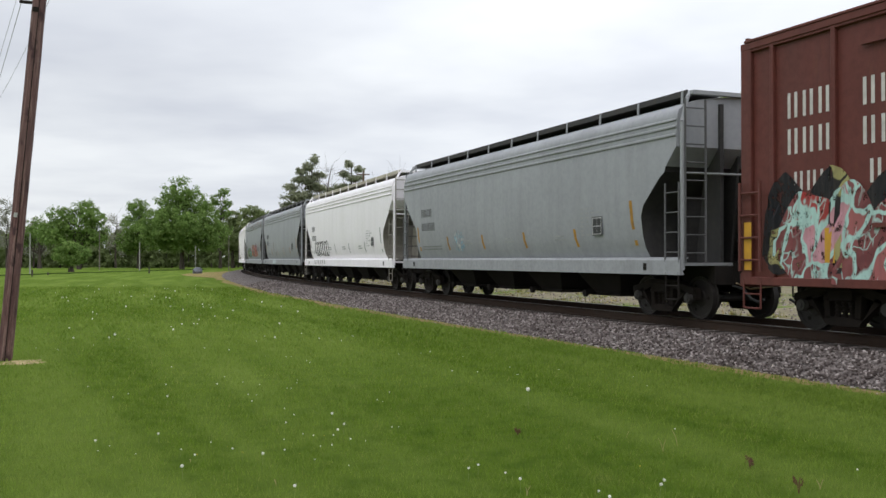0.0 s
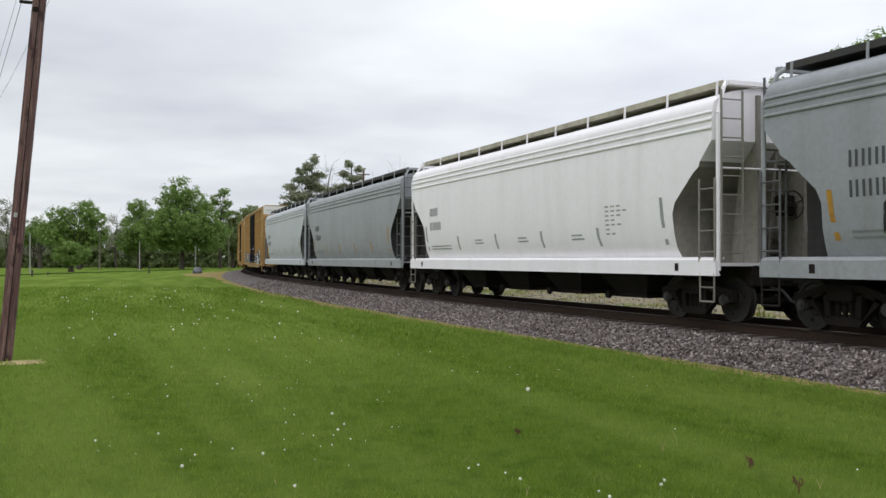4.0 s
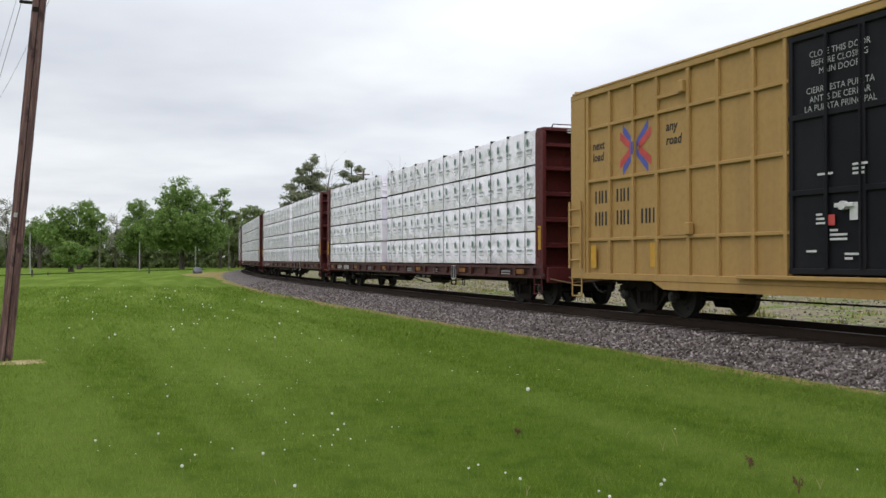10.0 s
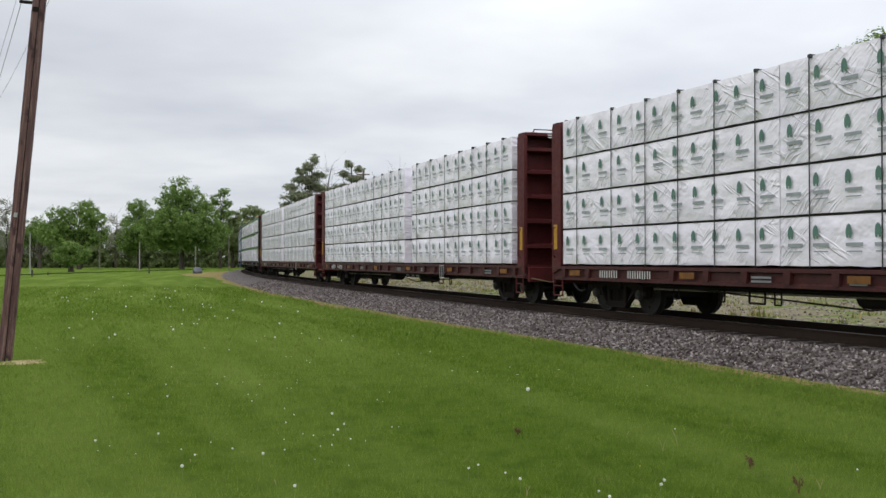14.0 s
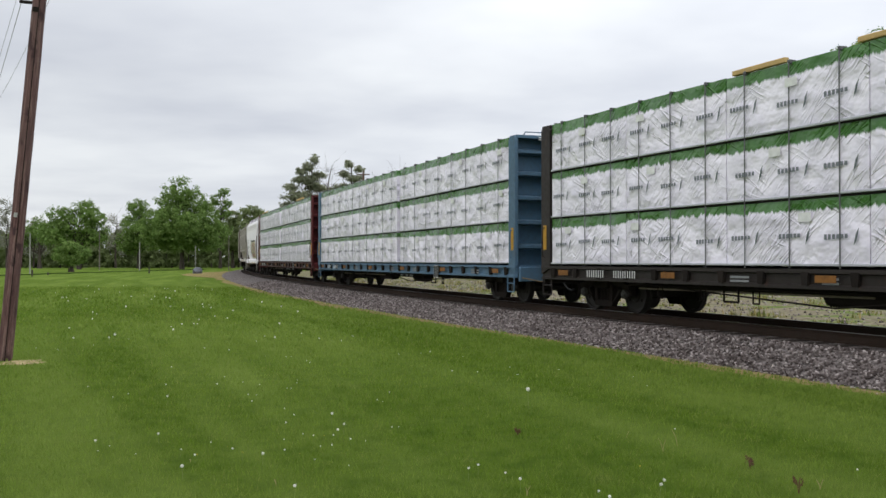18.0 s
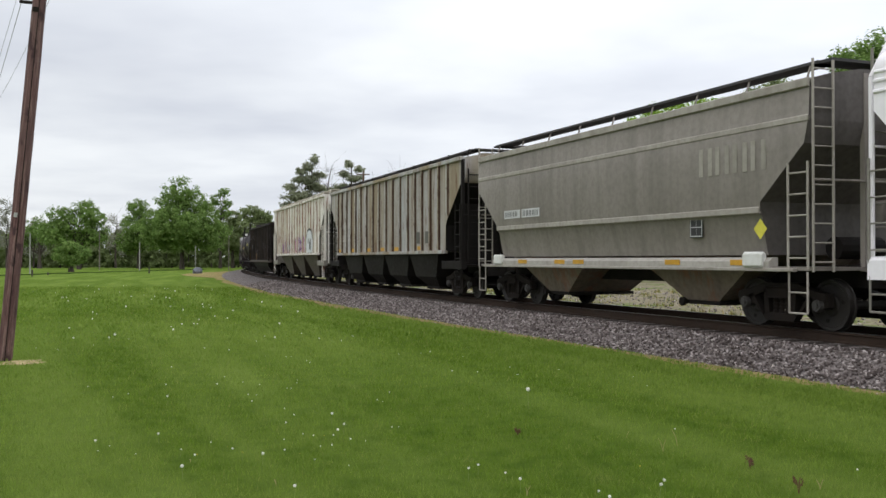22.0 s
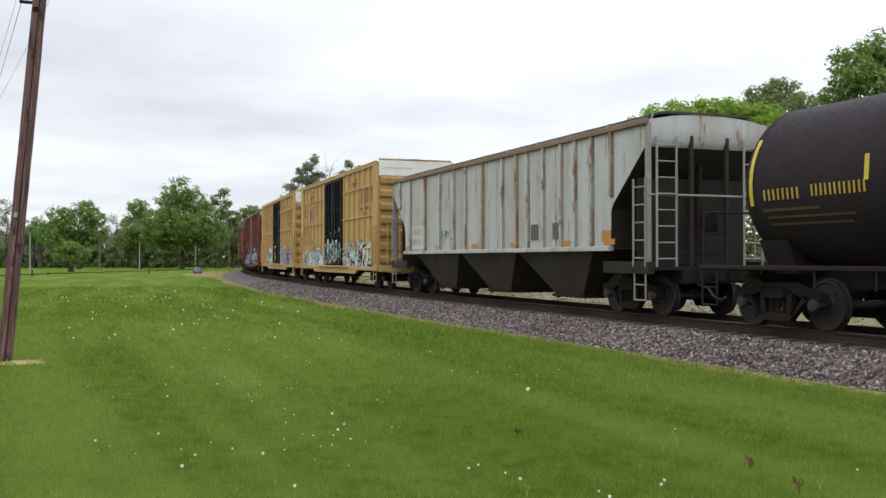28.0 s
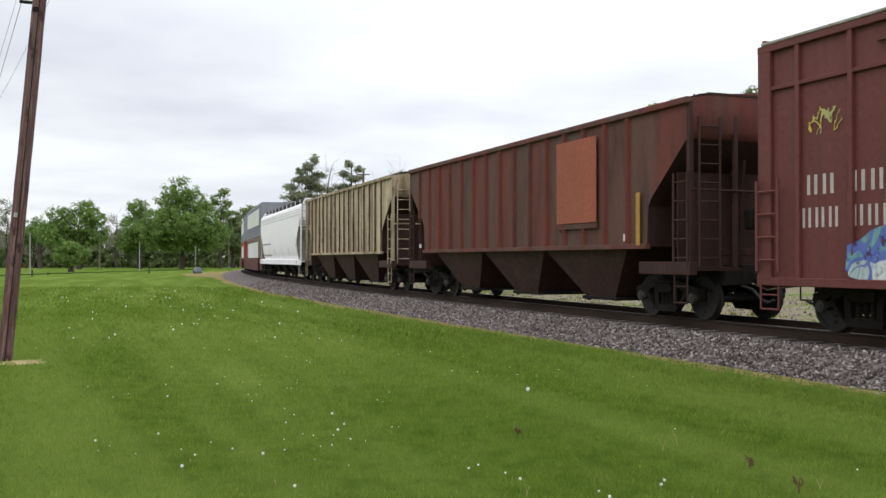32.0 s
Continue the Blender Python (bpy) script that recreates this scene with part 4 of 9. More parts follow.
def build_dandelions():
    stem = flat("pale_stem", lin(128, 142, 84), .8)
    t = NT("dandelion_fluff")
    fluff = t.finish(lin(232, 231, 224), .95, spec=.05)
    yel = flat("dandelion_yellow", lin(220, 180, 30), .7)
    rng = random.Random(19)
    # head: a ball of fine rays
    hd = MB()
    for k in range(60):
        z = 1 - 2 * (k + .5) / 60
        r = math.sqrt(1 - z * z)
        a = k * 2.399963
        d = Vector((r * math.cos(a), r * math.sin(a), z))
        u = d.orthogonal().normalized() * .30
        w = d.cross(u).normalized() * .30
        hd.add([tuple(d * .15), tuple(d + u), tuple(d - u * .5 + w), tuple(d - u * .5 - w)], [(0, 1, 2), (0, 2, 3), (0, 3, 1), (1, 3, 2)])
    head = hd.mesh("seed_head", fluff)
    fl = MB()
    for k in range(14):
        a = k * math.pi / 7
        fl.add([(0, 0, .1), (math.cos(a - .15), math.sin(a - .15), .25), (math.cos(a + .15), math.sin(a + .15), .25)], [(0, 1, 2)])
    flower = fl.cyl((0, 0, -.25), (0, 0, .18), .35, 8, .6).mesh("flower_head", yel)
    spots = [(170, 777), (297, 700), (325, 821), (347, 802), (413, 791), (505, 793), (522, 856), (599, 758), (622, 774), (587, 730), (608, 748), (688, 693), (829, 826), (846, 820), (896, 835), (921, 845), (1058, 868), (1075, 878), (1166, 856),
             (1177, 849), (1193, 759), (1516, 832), (304, 650), (384, 679), (454, 606), (468, 597), (520, 732), (549, 643), (566, 601), (605, 605), (625, 597), (801, 657), (845, 659), (228, 601), (319, 563), (362, 618), (406, 621), (533, 592), (282, 765), (465, 800)]
    made = {}
    def plant(x, y, hgt, yellow=False):
        key = yellow
        if key not in made:
            th = empty("dandelion")
            tagged(th, "yellow dandelion flower in the grass" if yellow else "white dandelion seed head on a thin stem in the grass", "dandelion", "dandelions on the lawn")
            part("stem", MB().cyl((0, 0, 0), (.01, 0, .5), .012, 5).cyl((.01, 0, .5), (0, 0, 1), .012, 5, .010), stem, th)
            ob = part("flower_head" if yellow else "seed_head", flower if yellow else head, None, th)
            ob.matrix_basis = Matrix.Translation((0, 0, 1.0)) @ Matrix.Scale(.102, 4)
            made[key] = th
            th.matrix_basis = pose(x, y, ground_z(x, y), 0, 0, 0) @ Matrix.Scale(hgt, 4)
            return th
        o = copy_thing(made[key], pose(x, y, ground_z(x, y), rng.uniform(-6, 6), rng.uniform(-6, 6), rng.uniform(0, 360)))
        o.scale = (hgt, hgt, hgt)
        return o
    for px, py in spots:
        hgt = rng.uniform(.07, .13)
        d = 1672.3 * (RAIL + 1.202 - hgt) / (py - 459.7)
        plant((px - 784) / 1672.3 * d, d, hgt)
    d = 1672.3 * (RAIL + 1.202 - .23) / (689 - 459.7)
    plant((935 - 784) / 1672.3 * d, d, .23)
    for px, py in ((430, 799), (350, 803), (1133, 826)):
        d = 1672.3 * 1.68 / (py - 459.7)
        plant((px - 784) / 1672.3 * d, d, .08, True)
    for k in range(70):
        d = rng.uniform(18, 58)
        x = rng.uniform(-.42, -.12) * d
        if inside_lawn(np.array([x]), np.array([d]))[0] > 6:
            plant(x, d, rng.uniform(.14, .24))
    for k in range(64):             # low half-open heads in loose groups nearer by
        if k % 4 == 0:
            cd = rng.uniform(7.4, 20)
            cx = rng.uniform(-.40, .30) * cd
        d, x = cd + rng.uniform(-.7, .7), cx + rng.uniform(-.7, .7)
        if inside_lawn(np.array([x]), np.array([d]))[0] > 5:
            plant(x, d, rng.uniform(.045, .08), k % 9 == 0)


build_dandelions()


def build_ditch():
    """A shallow dark ditch across the far lawn, and the rougher field behind it."""
    t = NT("rough_ditch_grass")
    n = t.noise(t.coords(), .8, 4)
    dk = t.finish(t.ramp(n, [(.35, (.022, .045, .008, 1)), (.7, (.05, .085, .016, 1))]), .95, spec=.05)
    vs, fs = [], []
    N = 60
    for i in range(N + 1):
        px = -60 + 420 * i / N
        py = 493.5 - 15 * (i / N) ** .8
        d = 1672.3 * 1.75 / (py - 460)
        w = .55 + .25 * noise.noise(Vector((i * .5, 0, 0)))
        x = (px - 784) / 1672.3 * d
        for k, (o, z) in enumerate(((-w * 2.2, .02), (-w, .14), (0, .05), (w * 2.4, .02))):
            vs.append((x, d + o, z + .05))
    for i in range(N):
        for k in range(3):
            a = i * 4 + k
            fs.append((a, a + 1, a + 5, a + 4))
    tagged(new("ditch_bank", MB().add(vs, fs).mesh("ditch_bank", dk, 60)), "dark rough grass bank along a shallow ditch", "ditch", kind="structure")


build_ditch()


def build_dry_bits():
    t = NT("bare_dry_earth")
    n = t.noise(t.coords(), 6.0, 5, .7)
    earth = t.finish(t.ramp(n, [(.3, lin(96, 96, 52)), (.5, lin(150, 132, 88)), (.7, lin(176, 160, 122))]), .95, bump=n, dist=.03, strength=.8)
    x0, y0 = at_px(38, 16.0)
    vs = [(x0, y0, .05)]
    for k in range(28):
        a = k * 2 * math.pi / 28
        r = .30 * (1 + .5 * noise.noise(Vector((math.cos(a) * 1.6, math.sin(a) * 1.6, 4))))
        vs.append((x0 + 1.1 * r * math.cos(a), y0 + 1.5 * r * math.sin(a), ground_z(x0, y0) + .006))
    vs[0] = (x0, y0, ground_z(x0, y0) + .03)
    tagged(new("dry_patch", MB().add(vs, [(0, k + 1, (k + 1) % 28 + 1) for k in range(28)]).mesh("dry_patch", earth, 60)), "bare dry earth patch at the foot of the pole", "earth patch", kind="structure")
    # withered weeds standing in the lawn
    brown, straw = flat("withered_brown_weed", lin(96, 66, 46), .9), flat("straw_stem", lin(176, 164, 112), .9)
    rng = random.Random(51)
    for px, py, hgt, mt in ((1326, 832, .13, brown), (1412, 874, .14, brown), (916, 770, .09, brown), (1450, 868, .10, straw), (1172, 800, .2, straw), (1198, 790, .17, straw), (1108, 775, .08, straw), (932, 876, .10, straw), (490, 858, .06, straw), (338, 818, .05, straw)):
        d = 1672.3 * 1.752 / (py - 459.7)
        x = (px - 784) / 1672.3 * d
        mb = MB()
        for k in range(5 if mt is brown else 2):
            a = rng.uniform(0, 6.28)
            tip = (math.cos(a) * hgt * .3, math.sin(a) * hgt * .3, hgt * rng.uniform(.6, 1))
            mb.pipe([(0, 0, 0), (tip[0] * .3, tip[1] * .3, tip[2] * .55), tip], .003, 4)
            for q in range(6 if mt is brown else 0):
                u = rng.uniform(.5, 1)
                c = Vector(tip) * u + Vector((rng.uniform(-.012, .012), rng.uniform(-.012, .012), 0))
                mb.add([tuple(c + Vector((rng.uniform(-.012, .012), rng.uniform(-.012, .012), rng.uniform(-.014, .014)))) for _ in range(4)], [(0, 1, 2), (0, 2, 3), (0, 3, 1), (1, 3, 2)])
        ob = new("withered_weed", mb.mesh("withered_weed", mt))
        ob.location = (x, d, ground_z(x, d) - .004)
        tagged(ob, "withered brown weed standing in the grass" if mt is brown else "dry straw-coloured stem in the grass", "weed", "withered weeds on the lawn")


build_dry_bits()
# ---------- the train ----------
CARS, WHEELSETS, SHARED = [], [], {}
W = 1.6                     # half width of a car body


def shared_running_gear():
    # wheelset: two wheels on an axle, about its own centre
    ws = MB()
    for sd in (-1, 1):
        y = sd * 0.7525
        prof = [(-.07, .10), (-.07, .16), (-.045, .19), (-.045, .36), (-.068, .38), (-.068, .432), (.035, .425), (.042, .455), (.072, .455), (.075, .38), (.03, .36), (.03, .19), (.07, .16), (.07, .10)]
        if sd > 0:
            prof = [(-a, r) for a, r in prof][::-1]
        ws.lathe([(y + a, r) for a, r in prof], (0, 0, 0), 28)
        for k in range(3):     # core holes in the plate, seen as dark dimples
            an = k * 2.094
            ws.cyl((.27 * math.cos(an), y - sd * .05 + 0, .27 * math.sin(an)), (.27 * math.cos(an), y + sd * .055, .27 * math.sin(an)), .035, 8, mat=1)
    ws.cyl((0, -1.06, 0), (0, 1.06, 0), .075, 12)
    wheelset = ws.mesh("wheelset", [WHEEL, UNDER], 35)
    # bogie frame: two cast side frames, bolster, springs
    fr = MB()
    for sd in (-1, 1):
        y0, y1 = sd * .96, sd * 1.10
        top = [(-1.08, .08), (-1.06, .20), (-.75, .26), (-.42, .36), (.42, .36), (.75, .26), (1.06, .20), (1.08, .08), (.72, .09), (.40, .20), (-.40, .20), (-.72, .09)]
        fr.prism(top, 1, y0, y1)
        fr.prism([(-.34, -.30), (.34, -.30), (.40, -.22), (.36, -.16), (-.36, -.16), (-.40, -.22)], 1, y0, y1)
        for e in (-1, 1):
            fr.prism([(e * .34, -.30), (e * .42, -.20), (e * .80, .12), (e * .68, .18)], 1, y0, y1)
            fr.prism([(e * .25, -.18), (e * .37, -.18), (e * .40, .24), (e * .28, .24)], 1, y0, y1)
            fr.prism([(e * .70, -.02), (e * .70, .22), (e * 1.08, .20), (e * 1.10, -.02)], 1, sd * .93, sd * 1.06)
        for k in (-.14, 0, .14):
            for q in range(4):
                fr.cyl((k, sd * 1.03, -.15 + q * .065), (k, sd * 1.03, -.115 + q * .065), .062, 10)
            fr.cyl((k, sd * 1.03, -.16), (k, sd * 1.03, .12), .04, 8)
        fr.box(-.26, .26, sd * .98, sd * 1.14, .10, .30, c=.03)
    fr.box(-.24, .24, -1.0, 1.0, .08, .36, c=.04)
    fr.cyl((0, 0, .3), (0, 0, .50), .2, 12)
    for e in (-1, 1):
        fr.box(e * .42 - .04, e * .42 + .04, -.85, .85, -.12, -.02)
        fr.prism([(e * .40, -.10), (e * .48, -.10), (e * .52, .12), (e * .44, .12)], 1, -.80, -.62)
        fr.prism([(e * .40, -.10), (e * .48, -.10), (e * .52, .12), (e * .44, .12)], 1, .62, .80)
    frame_me = fr.mesh("bogie_frame", IRON, 35)
    cap = MB().cyl((0, -.07, 0), (0, 0, 0), .095, 12, .12).cyl((0, -.09, 0), (0, -.07, 0), .05, 8).mesh("bearing_cap", CAP, 40)
    # coupler with shank and knuckle, air hose
    cp = MB().box(-.25, .30, -.07, .07, -.08, .08, c=.02).box(.30, .58, -.13, .10, -.14, .14, c=.04).box(.5, .70, .0, .13, -.13, .13, c=.03)
    coupler = cp.mesh("coupler", IRON)
    hs = MB().pipe([(-.1, -.30, -.12), (.25, -.32, -.18), (.45, -.30, -.36), (.62, -.26, -.42), (.74, -.24, -.36)], .028, 7)
    hose = hs.mesh("air_hose", HOSE, 60)
    return wheelset, frame_me, cap, coupler, hose


GEAR = shared_running_gear()
WR = 0.43


def new_car(name, label, category, s_l, s_r, over):
    """A wagon whose body reaches from s_l to s_r on the track at the start; over: body end to bogie centre."""
    car = empty(name)
    tagged(car, label, category, "freight train")
    L = s_r - s_l
    b = L / 2 - over
    car.rotation_mode = "QUATERNION"
    CARS.append((car, (s_l + s_r) / 2, b))
    wheelset, frame_me, cap, coupler, hose = GEAR
    for e in (-1, 1):
        bo = part("bogie", frame_me, None, car, at=pose(e * b, 0, WR, 0, 0, math.degrees(CURV * e * b)))
        for a in (-.89, .89):
            w = part("wheelset", wheelset, None, bo)
            w.matrix_parent_inverse = Matrix.Translation((a, 0, 0))
            WHEELSETS.append(w)
            for sd in (-1, 1):
                part("bearing_cap", cap, None, bo, at=pose(a, sd * 1.06, 0, 0, 0, 0 if sd < 0 else 180))
        part("coupler", coupler, None, car, at=pose(e * (L / 2 + .05), 0, .87, 0, 0, 0 if e > 0 else 180))
        part("air_hose", hose, None, car, at=pose(e * (L / 2 + .05), 0, .80, 0, 0, 0 if e > 0 else 180))
    return car, L, b


def ladder(car, x, y, z0, z1, w, n, mat, along="x", r=.016, name="ladder", rails=True, single=False):
    """Stiles and rungs; along x on a side, or along y on an end."""
    mb = MB()
    p = (lambda k, z: (x + k, y, z)) if along == "x" else (lambda k, z: (x, y + k, z))
    if rails:
        for k in (0, w):
            mb.pipe([p(k, z0), p(k, z1)], r * 1.5, 6)
    if single:
        lad = part(name, mb, mat, car)
        d = (w, 0, 0) if along == "x" else (0, w, 0)
        key = ("rung", along, round(w, 3), r, mat.name)
        if key not in SHARED:
            SHARED[key] = MB().pipe([(0, 0, 0), d], r, 6).mesh("rung", mat)
        for i in range(n):
            part("rung", SHARED[key], None, lad, at=Matrix.Translation(p(0, z0 + (z1 - z0) * (i + .5) / n)))
        return lad
    for i in range(n):
        z = z0 + (z1 - z0) * (i + .5) / n
        mb.pipe([p(0, z), p(w, z)], r, 6)
    return part(name, mb, mat, car)


def step(car, x, mat, y=-W, z0=.38, z1=.95, w=.42):
    mb = MB().pipe([(x, y, z1), (x, y, z0), (x + w, y, z0), (x + w, y, z1)], .018, 6).pipe([(x, y, (z0 + z1) / 2), (x + w, y, (z0 + z1) / 2)], .015, 6)
    return part("sill_step", mb, mat, car)


def brake_wheel(car, x, y, z, mat):
    mb = MB()
    pts = [(x, y + .27 * math.cos(a * math.pi / 8), z + .27 * math.sin(a * math.pi / 8)) for a in range(17)]
    mb.pipe(pts, .014, 5)
    for k in range(4):
        a = k * math.pi / 2 + .4
        mb.pipe([(x, y, z), (x, y + .27 * math.cos(a), z + .27 * math.sin(a))], .011, 5)
    mb.cyl((x - .12, y, z), (x + .02, y, z), .05, 8)
    part("brake_wheel", mb, mat, car)
    part("brake_gear_box", MB().box(x - .32, x - .10, y - .16, y + .16, z - .2, z + .2, c=.03), mat, car)


def shell(L, rows, cut, nx=24, split=99):
    """A hopper body: rows of (y, z) from the near sill over the roof to the far sill; cut(z): how far the end stands in from L/2."""
    mb = MB()
    full = rows + [(-y, z) for y, z in rows[::-1] if abs(y) > 1e-6]
    vs, fs = [], []
    for y, z in full:
        xe = L / 2 - cut(z)
        for k in range(nx + 1):
            vs.append((-xe + 2 * xe * k / nx, y, z))
    n = nx + 1
    for i in range(len(full) - 1):
        for k in range(nx):
            fs.append((i * n + k, i * n + k + 1, (i + 1) * n + k + 1, (i + 1) * n + k))
    mb.add(vs, fs)
    m = len(full)
    ends = [[i * n for i in range(m)], [i * n + nx for i in range(m)]]
    caps = []
    for col in ends:
        for i in range(m // 2):
            j = m - 1 - i
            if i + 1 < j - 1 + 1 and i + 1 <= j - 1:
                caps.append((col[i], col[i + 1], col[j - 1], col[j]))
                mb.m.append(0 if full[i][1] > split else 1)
    mb.f.extend(caps)
    mb.f.append((0, nx, (m - 1) * n + nx, (m - 1) * n))
    mb.m.append(0)
    return mb


def interp(z, table):
    for (z0, c0), (z1, c1) in zip(table, table[1:]):
        if z0 <= z <= z1:
            return c0 + (c1 - c0) * (z - z0) / (z1 - z0)
    return table[0][1] if z < table[0][0] else table[-1][1]


def hopper_bay(x0, x1, xb0, xb1, ztop, zbot, mat, car, y=1.25, yb=.75, shoulder=0):
    """One funnel-shaped discharge bay with its gate."""
    mb = MB()
    if shoulder:
        k = .5
        mid_ = [(x0 * (1 - k) + xb0 * k, -y + .08, shoulder), (x1 * (1 - k) + xb1 * k, -y + .08, shoulder), (x1 * (1 - k) + xb1 * k, y - .08, shoulder), (x0 * (1 - k) + xb0 * k, y - .08, shoulder)]
        mb.rings([[(x0, -y, ztop), (x1, -y, ztop), (x1, y, ztop), (x0, y, ztop)], mid_, [(xb0, -yb, zbot - .06), (xb1, -yb, zbot - .06), (xb1, yb, zbot - .06), (xb0, yb, zbot - .06)]])
        zbot -= .06
    else:
        mb.rings([[(x0, -y, ztop), (x1, -y, ztop), (x1, y, ztop), (x0, y, ztop)], [(xb0, -yb, zbot), (xb1, -yb, zbot), (xb1, yb, zbot), (xb0, yb, zbot)]])
    bay = part("discharge_bay", mb, mat, car)
    g = MB().box(xb0 - .1, xb1 + .1, -yb - .06, yb + .06, zbot - .07, zbot + .01, c=.015).cyl((xb0 + .1, -1.1, zbot - .02), (xb0 + .1, 1.1, zbot - .02), .03, 6).cyl((xb0 + .1, -1.12, zbot - .02), (xb0 + .1, -1.04, zbot - .02), .09, 8)
    part("discharge_gate", g, UNDER, bay)
    return bay


def center_flow(name, label, s_l, s_r, body, trim, dark, walk_mat, zs=(1.22, 4.06), over=1.35, bays=4, marks=None):
    """Round-sided covered hopper with a continuous side sill."""
    car, L, b = new_car(name, label, "hopper wagon", s_l, s_r, over)
    z0, zt = zs
    grime = P_WHITEEND if trim is P_WHITE else P_GRIMY
    cut = lambda z: interp(z, [(1.0, 1.25), (1.3, 1.35), (2.15, 1.38), (2.32, 1.28), (2.86, .66), (2.95, .50), (3.06, .46), (3.40, .12), (9, .10)])
    k = (zt - 4.06)
    rows = [(-1.34, z0 - .05), (-1.47, z0 + .22), (-1.535, 1.7), (-1.575, 2.1), (-1.588, 2.32), (-1.595, 2.5), (-1.60, 2.85), (-1.60, 2.95), (-1.60, 3.06), (-1.60, 3.2), (-1.592, 3.42), (-1.582, 3.62 + k), (-1.612, 3.64 + k), (-1.612, 3.67 + k), (-1.578, 3.69 + k), (-1.575, 3.78 + k),
            (-1.606, 3.80 + k), (-1.606, 3.83 + k), (-1.570, 3.85 + k), (-1.567, 3.92 + k), (-1.596, 3.94 + k), (-1.594, 3.965 + k), (-1.560, 3.985 + k), (-1.557, 4.04 + k), (-1.53, 4.14 + k), (-1.40, 4.25 + k), (-1.1, 4.36 + k), (-.6, 4.44 + k), (0, 4.47 + k)]
    # below z 3 the end faces take the darker paint, which carries their shade
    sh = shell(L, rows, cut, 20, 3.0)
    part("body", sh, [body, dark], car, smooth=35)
    for sd in (-1, 1):
        sill = MB().prism([(sd * 1.50, .90), (sd * 1.60, .90), (sd * 1.60, 1.19), (sd * 1.56, 1.235), (sd * 1.40, 1.25), (sd * 1.40, 1.22), (sd * 1.52, 1.18), (sd * 1.52, .94), (sd * 1.50, .94)], 0, -L / 2, L / 2)
        sl = part("side_sill", sill, trim, car)
        for xx in (-L / 2 + 1.2, L / 2 - 1.2):
            part("jacking_hole", MB().box(xx - .06, xx + .06, sd * 1.604 - .004, sd * 1.604 + .004, .98, 1.13, c=.004), UNDER, sl)
    part("centre_sill", MB().box(-L / 2, L / 2, -.32, .32, .72, 1.15), UNDER, car)
    span = 2 * b - 2.6
    for i in range(bays):
        c = -span / 2 + span * (i + .5) / bays
        w = span / bays
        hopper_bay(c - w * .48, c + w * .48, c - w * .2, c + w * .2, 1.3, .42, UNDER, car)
    ztop = 4.58 + k
    # walkway round the hatches on brackets
    for sd in (-1, 1):
        part("roof_walkway", MB().box(-L / 2 + .25, L / 2 - .25, min(sd * .46, sd * 1.21), max(sd * .46, sd * 1.21), ztop - .10, ztop - .055), walk_mat, car)
        part("walkway_edge", MB().box(-L / 2 + .25, L / 2 - .25, sd * 1.22 - .012, sd * 1.22 + .012, ztop - .12, ztop), walk_mat, car)
        n = 11
        for i in range(n):
            xx = -L / 2 + .4 + (L - .8) * i / (n - 1)
            part("walkway_bracket", MB().pipe([(xx, sd * 1.235, ztop - .0), (xx, sd * 1.25, 4.29 + k)], .026, 5), trim, car)
    for i in range(4):
        c = -L / 2 + 1.2 + (L - 2.4) * (i + .5) / 4
        w = (L - 2.4) / 4 * .47
        part("roof_hatch", MB().box(c - w, c + w, -.42, .42, 4.44 + k, 4.55 + k, c=.04), walk_mat, car)
    for e in (-1, 1):
        xe = e * (L / 2 - .02)
        part("end_platform", MB().box(min(xe, xe - e * 1.35), max(xe, xe - e * 1.35), -1.5, 1.5, 1.08, 1.14), trim, car)
        # corner posts and braces
        for y in (-1.52, 1.52):
            part("corner_post", MB().pipe([(xe, y, 1.0), (xe, y, 3.9 + k), (xe - e * .12, y * .86, 4.40 + k), (xe - e * .25, y * .75, ztop - .04)], .042, 8), trim, car)
        mbp = MB()
        mbp.box(min(xe, xe - e * .12), max(xe, xe - e * .12), -1.25, 1.25, ztop - .12, ztop - .04)
        part("end_top_bar", mbp, trim, car)
        part("end_brace", MB().pipe([(xe, -1.5, 2.9), (xe, 1.5, 2.9)], .022, 6), trim, car)
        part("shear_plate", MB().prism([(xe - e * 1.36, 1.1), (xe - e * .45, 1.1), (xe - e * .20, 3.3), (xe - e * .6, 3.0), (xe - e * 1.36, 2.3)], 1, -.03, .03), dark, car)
        # cross plate added to close the see-through gap under the end slope
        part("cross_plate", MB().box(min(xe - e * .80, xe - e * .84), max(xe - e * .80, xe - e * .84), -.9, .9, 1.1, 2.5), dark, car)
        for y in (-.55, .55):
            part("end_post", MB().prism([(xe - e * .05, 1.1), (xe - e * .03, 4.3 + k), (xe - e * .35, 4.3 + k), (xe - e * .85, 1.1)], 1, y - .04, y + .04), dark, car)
        part("stub_frame", MB().box(min(xe, xe - e * 1.3), max(xe, xe - e * 1.3), -.75, .75, .7, 1.09), UNDER, car)
        # ladders: a tall one on the end, a short one on each side corner
        ladder(car, xe + e * .03, -1.47, 1.15, 4.35 + k, .48, 9, grime, "y", .015, single=True)
        ladder(car, xe + e * .03, .99, 1.15, 4.35 + k, .48, 9, grime, "y", .015, single=True)
        for y in (-1.585, 1.585):
            x0 = xe - .48 if e > 0 else xe
            ladder(car, x0, y, 1.15, 2.72, .46, 4, grime, "x", .014, single=True)
            step(car, x0 + .02, UNDER if trim is not P_WHITE else grime, y, .42)
        part("air_reservoir", MB().cyl((xe - e * .9, -.35, 1.45), (xe - e * .9, .55, 1.45), .19, 12), dark, car)
